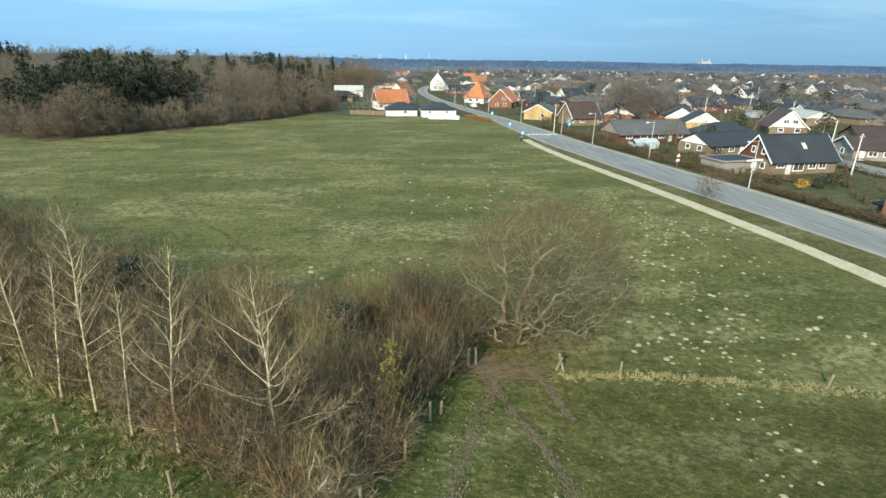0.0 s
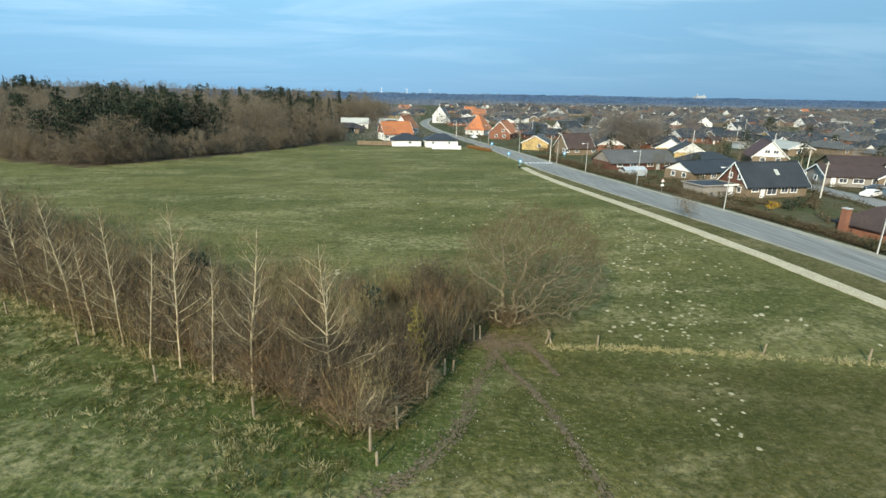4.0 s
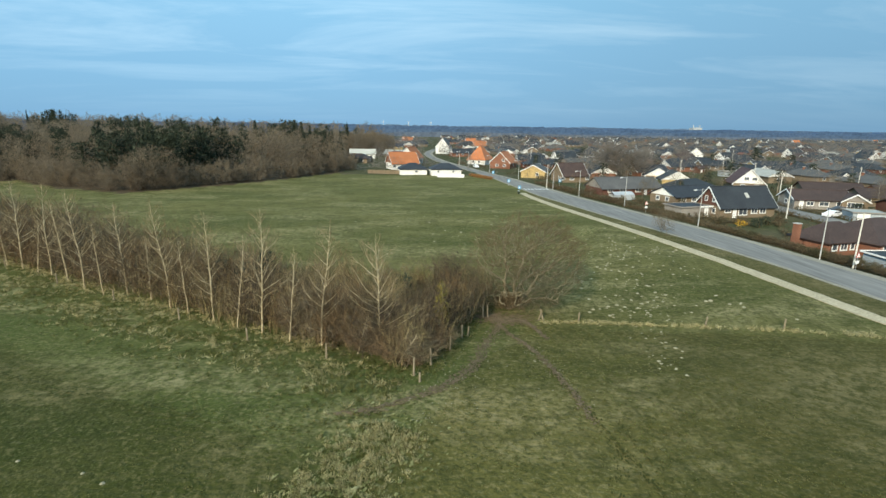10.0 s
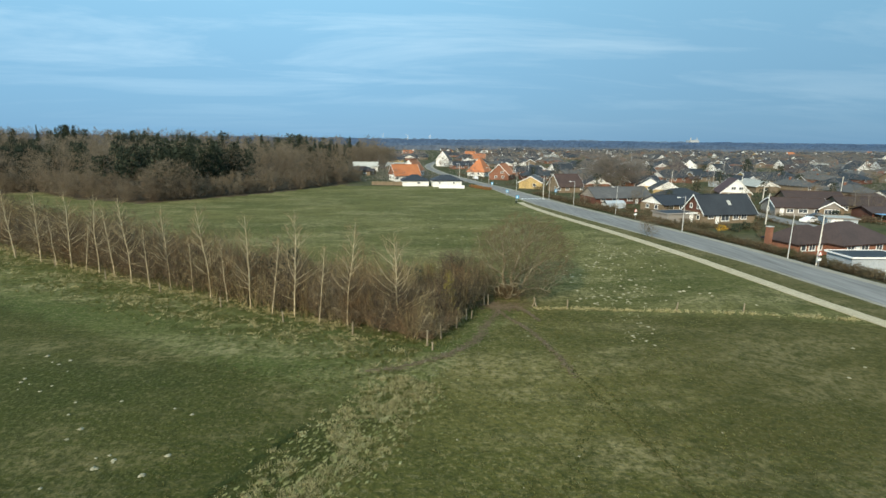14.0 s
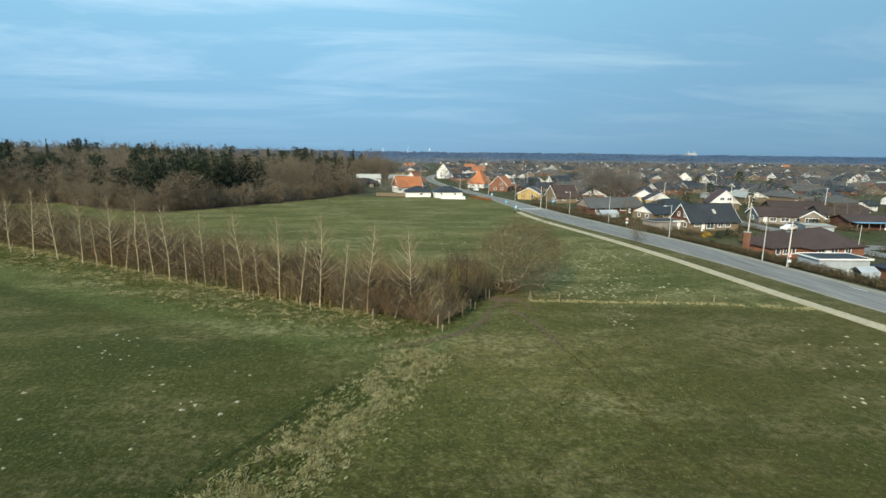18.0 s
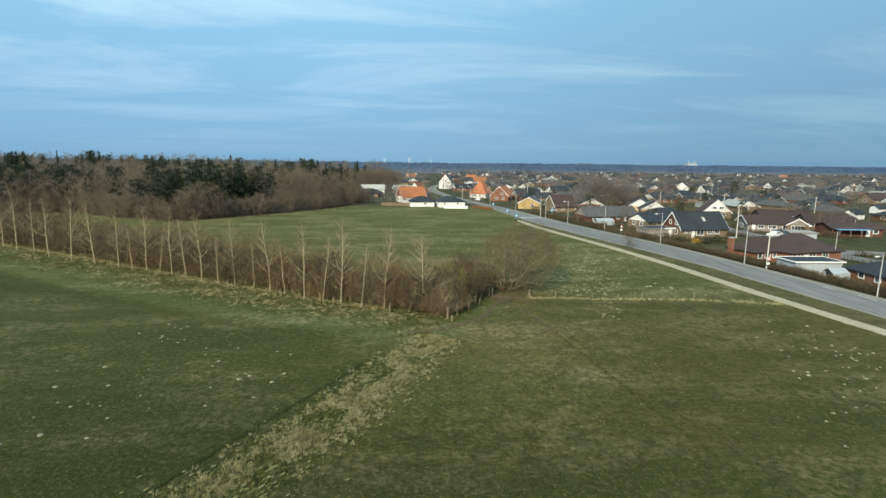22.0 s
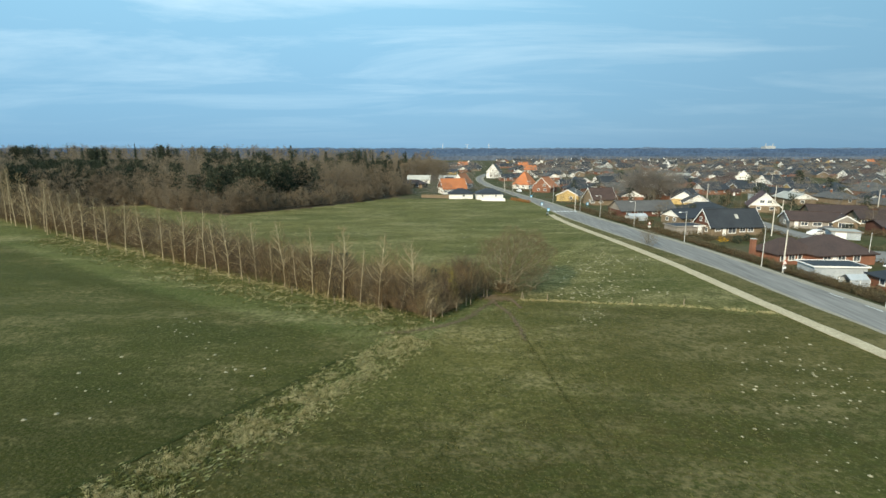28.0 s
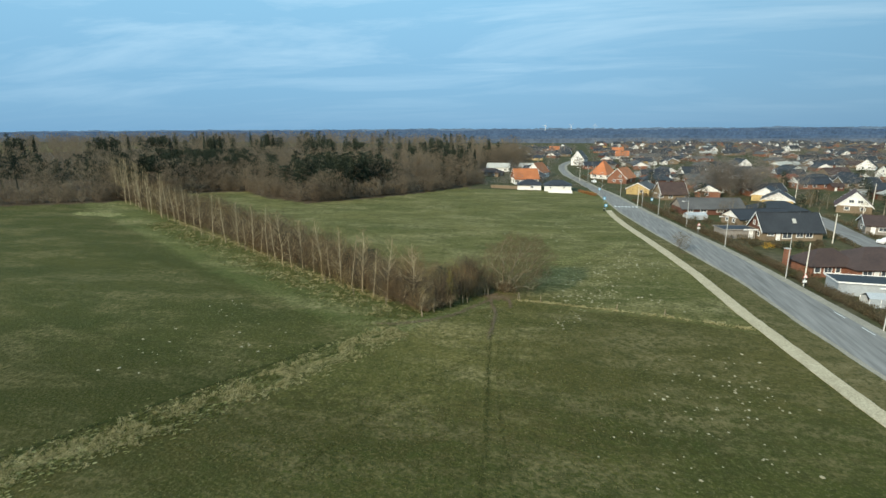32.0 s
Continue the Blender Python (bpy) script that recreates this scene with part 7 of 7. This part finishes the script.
v, f = tubes(placed(tuft(603, 11, 0.20, 0.45), [s for s in rough if not inside(s[0], s[1], THICKET)]), 2)
tagged(new("rough_grass", mesh_np("rough_grass", v, f, M["tuft"])), "tussocky rough grass below the birch row", "grass", kind="stuff")

fleck = [spot(r.uniform(-6, 30), r.uniform(-18, 13), 0.8, 0.9) for _ in range(8000)]
fleck = [s for s in fleck if noise.noise((s[0] * 0.22, s[1] * 0.22, 6)) > -0.12 and s[0] - 0.58 * s[1] > 2.0 and not inside(s[0], s[1], THICKET)]
v, f = tubes(placed(tuft(605, 6, 0.075, 0.20), fleck), 2)
tagged(new("dry_flecks", mesh_np("dry_flecks", v, f, M["tuft"])), "small dry bleached grass flecks in the meadow", "grass", kind="stuff")


def mound(seed):
    r = random.Random(seed)
    v, f = [(0, 0, 0.16)], []
    for k, (rad, z) in enumerate(((0.13, 0.13), (0.24, 0.05), (0.32, -0.05))):
        for i in range(8):
            a = i * math.pi / 4 + 0.2 * k
            q = rad * r.uniform(0.8, 1.2)
            v.append((q * math.cos(a), q * math.sin(a) * 0.9, z * r.uniform(0.8, 1.2)))
    f = [(0, 1 + i, 1 + (i + 1) % 8, 1 + (i + 1) % 8) for i in range(8)]
    for k in range(2):
        a, b = 1 + 8 * k, 9 + 8 * k
        f += [(a + i, b + i, b + (i + 1) % 8, a + (i + 1) % 8) for i in range(8)]
    return np.array(v), f


moles = []
for cx, cy, sx, sy, n, size in [(30, 37, 4.5, 7, 120, 0.85), (24, 26, 3.5, 5, 70, 0.9), (22, 17, 2.5, 2.2, 34, 0.95), (31, 17, 3, 2, 12, 1.1), (18.9, 4.6, 0.9, 1.6, 18, 0.7), (21.2, 9.0, 0.7, 1.8, 16, 0.7), (36.5, -12, 3.4, 5, 70, 0.75), (30, -24, 4, 4, 34, 0.75), (-26, -17, 4, 4, 20, 0.7), (-29, -2, 2.0, 2.0, 14, 0.7), (-22, -8, 4, 3, 7, 0.7), (-17, -14.5, 2.5, 2, 10, 0.8), (0, 60, 12, 22, 40, 0.9), (-2, 31, 4, 2, 12, 1.3), (12, 55, 5, 6, 26, 1.1), (20, 80, 8, 14, 22, 1.0), (4, -6, 9, 9, 10, 0.45), (17, -22, 8, 8, 6, 0.5)]:
    for _ in range(n):
        x, y = r.gauss(cx, sx), r.gauss(cy, sy)
        if x < between(PATH_MID, y) - 2.0 and not inside(x, y, THICKET):
            moles.append((x, y, size * r.choice([0.4, 0.5, 0.6, 0.8]) * r.uniform(0.8, 1.2)))
mounds = [mound(700 + i) for i in range(5)]
vs, fs, c = [], [], 0
for i, (x, y, s) in enumerate(moles):
    mv, mf = mounds[i % 5]
    a = r.uniform(0, 6.3)
    ca, sa = math.cos(a), math.sin(a)
    z = ground_z(x, y) + 0.10 * noise.noise((x * 0.11, y * 0.11, 0.0)) + 0.05 * noise.noise((x * 0.45, y * 0.45, 3.0))
    vs.append(np.stack([(mv[:, 0] * ca - mv[:, 1] * sa) * s + x, (mv[:, 0] * sa + mv[:, 1] * ca) * s + y, mv[:, 2] * s * 0.8 + z], 1))
    fs += [tuple(q + c for q in (face_ if face_[2] != face_[3] else face_[:3])) for face_ in mf]
    c += len(mv)
tagged(new("molehills", mesh_py("molehills", np.concatenate(vs), fs, M["mole"])), "scattered pale dried-out molehills in the grass", "molehills", kind="stuff")

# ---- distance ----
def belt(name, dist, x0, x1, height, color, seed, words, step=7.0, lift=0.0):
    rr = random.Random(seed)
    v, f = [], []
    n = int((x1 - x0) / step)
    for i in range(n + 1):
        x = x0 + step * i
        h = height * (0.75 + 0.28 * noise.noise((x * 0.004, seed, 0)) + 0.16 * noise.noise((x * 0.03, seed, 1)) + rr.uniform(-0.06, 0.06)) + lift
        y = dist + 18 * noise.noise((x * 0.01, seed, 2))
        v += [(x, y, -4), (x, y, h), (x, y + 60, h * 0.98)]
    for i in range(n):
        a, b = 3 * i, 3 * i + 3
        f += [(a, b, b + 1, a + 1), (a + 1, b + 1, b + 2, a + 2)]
    tagged(new(name, mesh_py(name, v, f, material(name + "_haze_colour", color, 0.02, 1.0, fine=0.15))), words, "backdrop", kind="structure")


# the belts' blue tints are distance haze put into their base colours
belt("backdrop_edge", 960, -500, 1700, 9.5, [(0.078, 0.104, 0.148), (0.106, 0.134, 0.180)], 5, "leafless tree belt at the far edge of town, blue with haze", 5.0)
belt("backdrop_near", 1050, -2200, 1800, 15.5, [(0.058, 0.094, 0.158), (0.074, 0.114, 0.184)], 1, "far leafless woods beyond the town, blue with haze")
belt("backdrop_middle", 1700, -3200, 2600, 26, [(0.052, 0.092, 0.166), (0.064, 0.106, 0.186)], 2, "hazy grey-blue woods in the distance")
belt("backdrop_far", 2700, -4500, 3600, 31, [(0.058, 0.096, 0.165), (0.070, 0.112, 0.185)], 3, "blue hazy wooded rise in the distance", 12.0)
belt("backdrop_ridge", 3900, -6000, 4800, 40, [(0.095, 0.15, 0.235), (0.11, 0.17, 0.255)], 4, "wooded ridge on the horizon, pale blue with haze", 16.0)


def turbine(x, y, hub, spin):
    t = new("wind_turbine")
    part("tower", cone(1.5, 1.0, hub, 10), M["white"], t)
    part("nacelle", bevelled(-1.2, -5, hub - 1.2, 1.2, 3, hub + 1.2, 0.3), M["white"], t)
    for k in range(3):
        bl = part("blade", cone(0.9, 0.3, 17, 6), M["white"], t)
        bl.matrix_local = pose(0, -5.2, hub, 0, spin + 120 * k, 0)
    t.location = (x, y, 0)
    tagged(t, "distant white wind turbine on the horizon", "wind turbine", "wind turbines")


for x, spin in ((-182, 20), (0, 50), (163, 0)):
    turbine(x, 3800, 52, spin)
fac = new("factory")
for i, (x0, x1, h) in enumerate(((-16, 20, 46), (-36, -16, 42), (20, 34, 44))):
    # pale blue walls: distance haze put into the halls' colour
    child("hall", boxes("hall", [(x0, 0, 0, x1, 60, h)], M["wall_paleblue"]), fac)
for x in (-30, 20):
    part("chimney", cone(3, 2.2, 62, 10), M["concrete"], fac).location = (x, 10, 0)
fac.location = (2190, 3790, 0)
tagged(fac, "haze-pale factory halls with chimneys on the horizon", "factory")
for i, (x, y) in enumerate(((330, 1010), (640, 980))):
    ob = new("warehouse", boxes("warehouse", [(-17, 0, 0, 17, 18, 5.2), (-17.5, -0.5, 5.2, 17.5, 18.5, 5.8)], M["roof_pale"]))
    ob.location = (x, y, 0)
    tagged(ob, "large pale flat-roofed hall beyond the town", "warehouse", "warehouses")
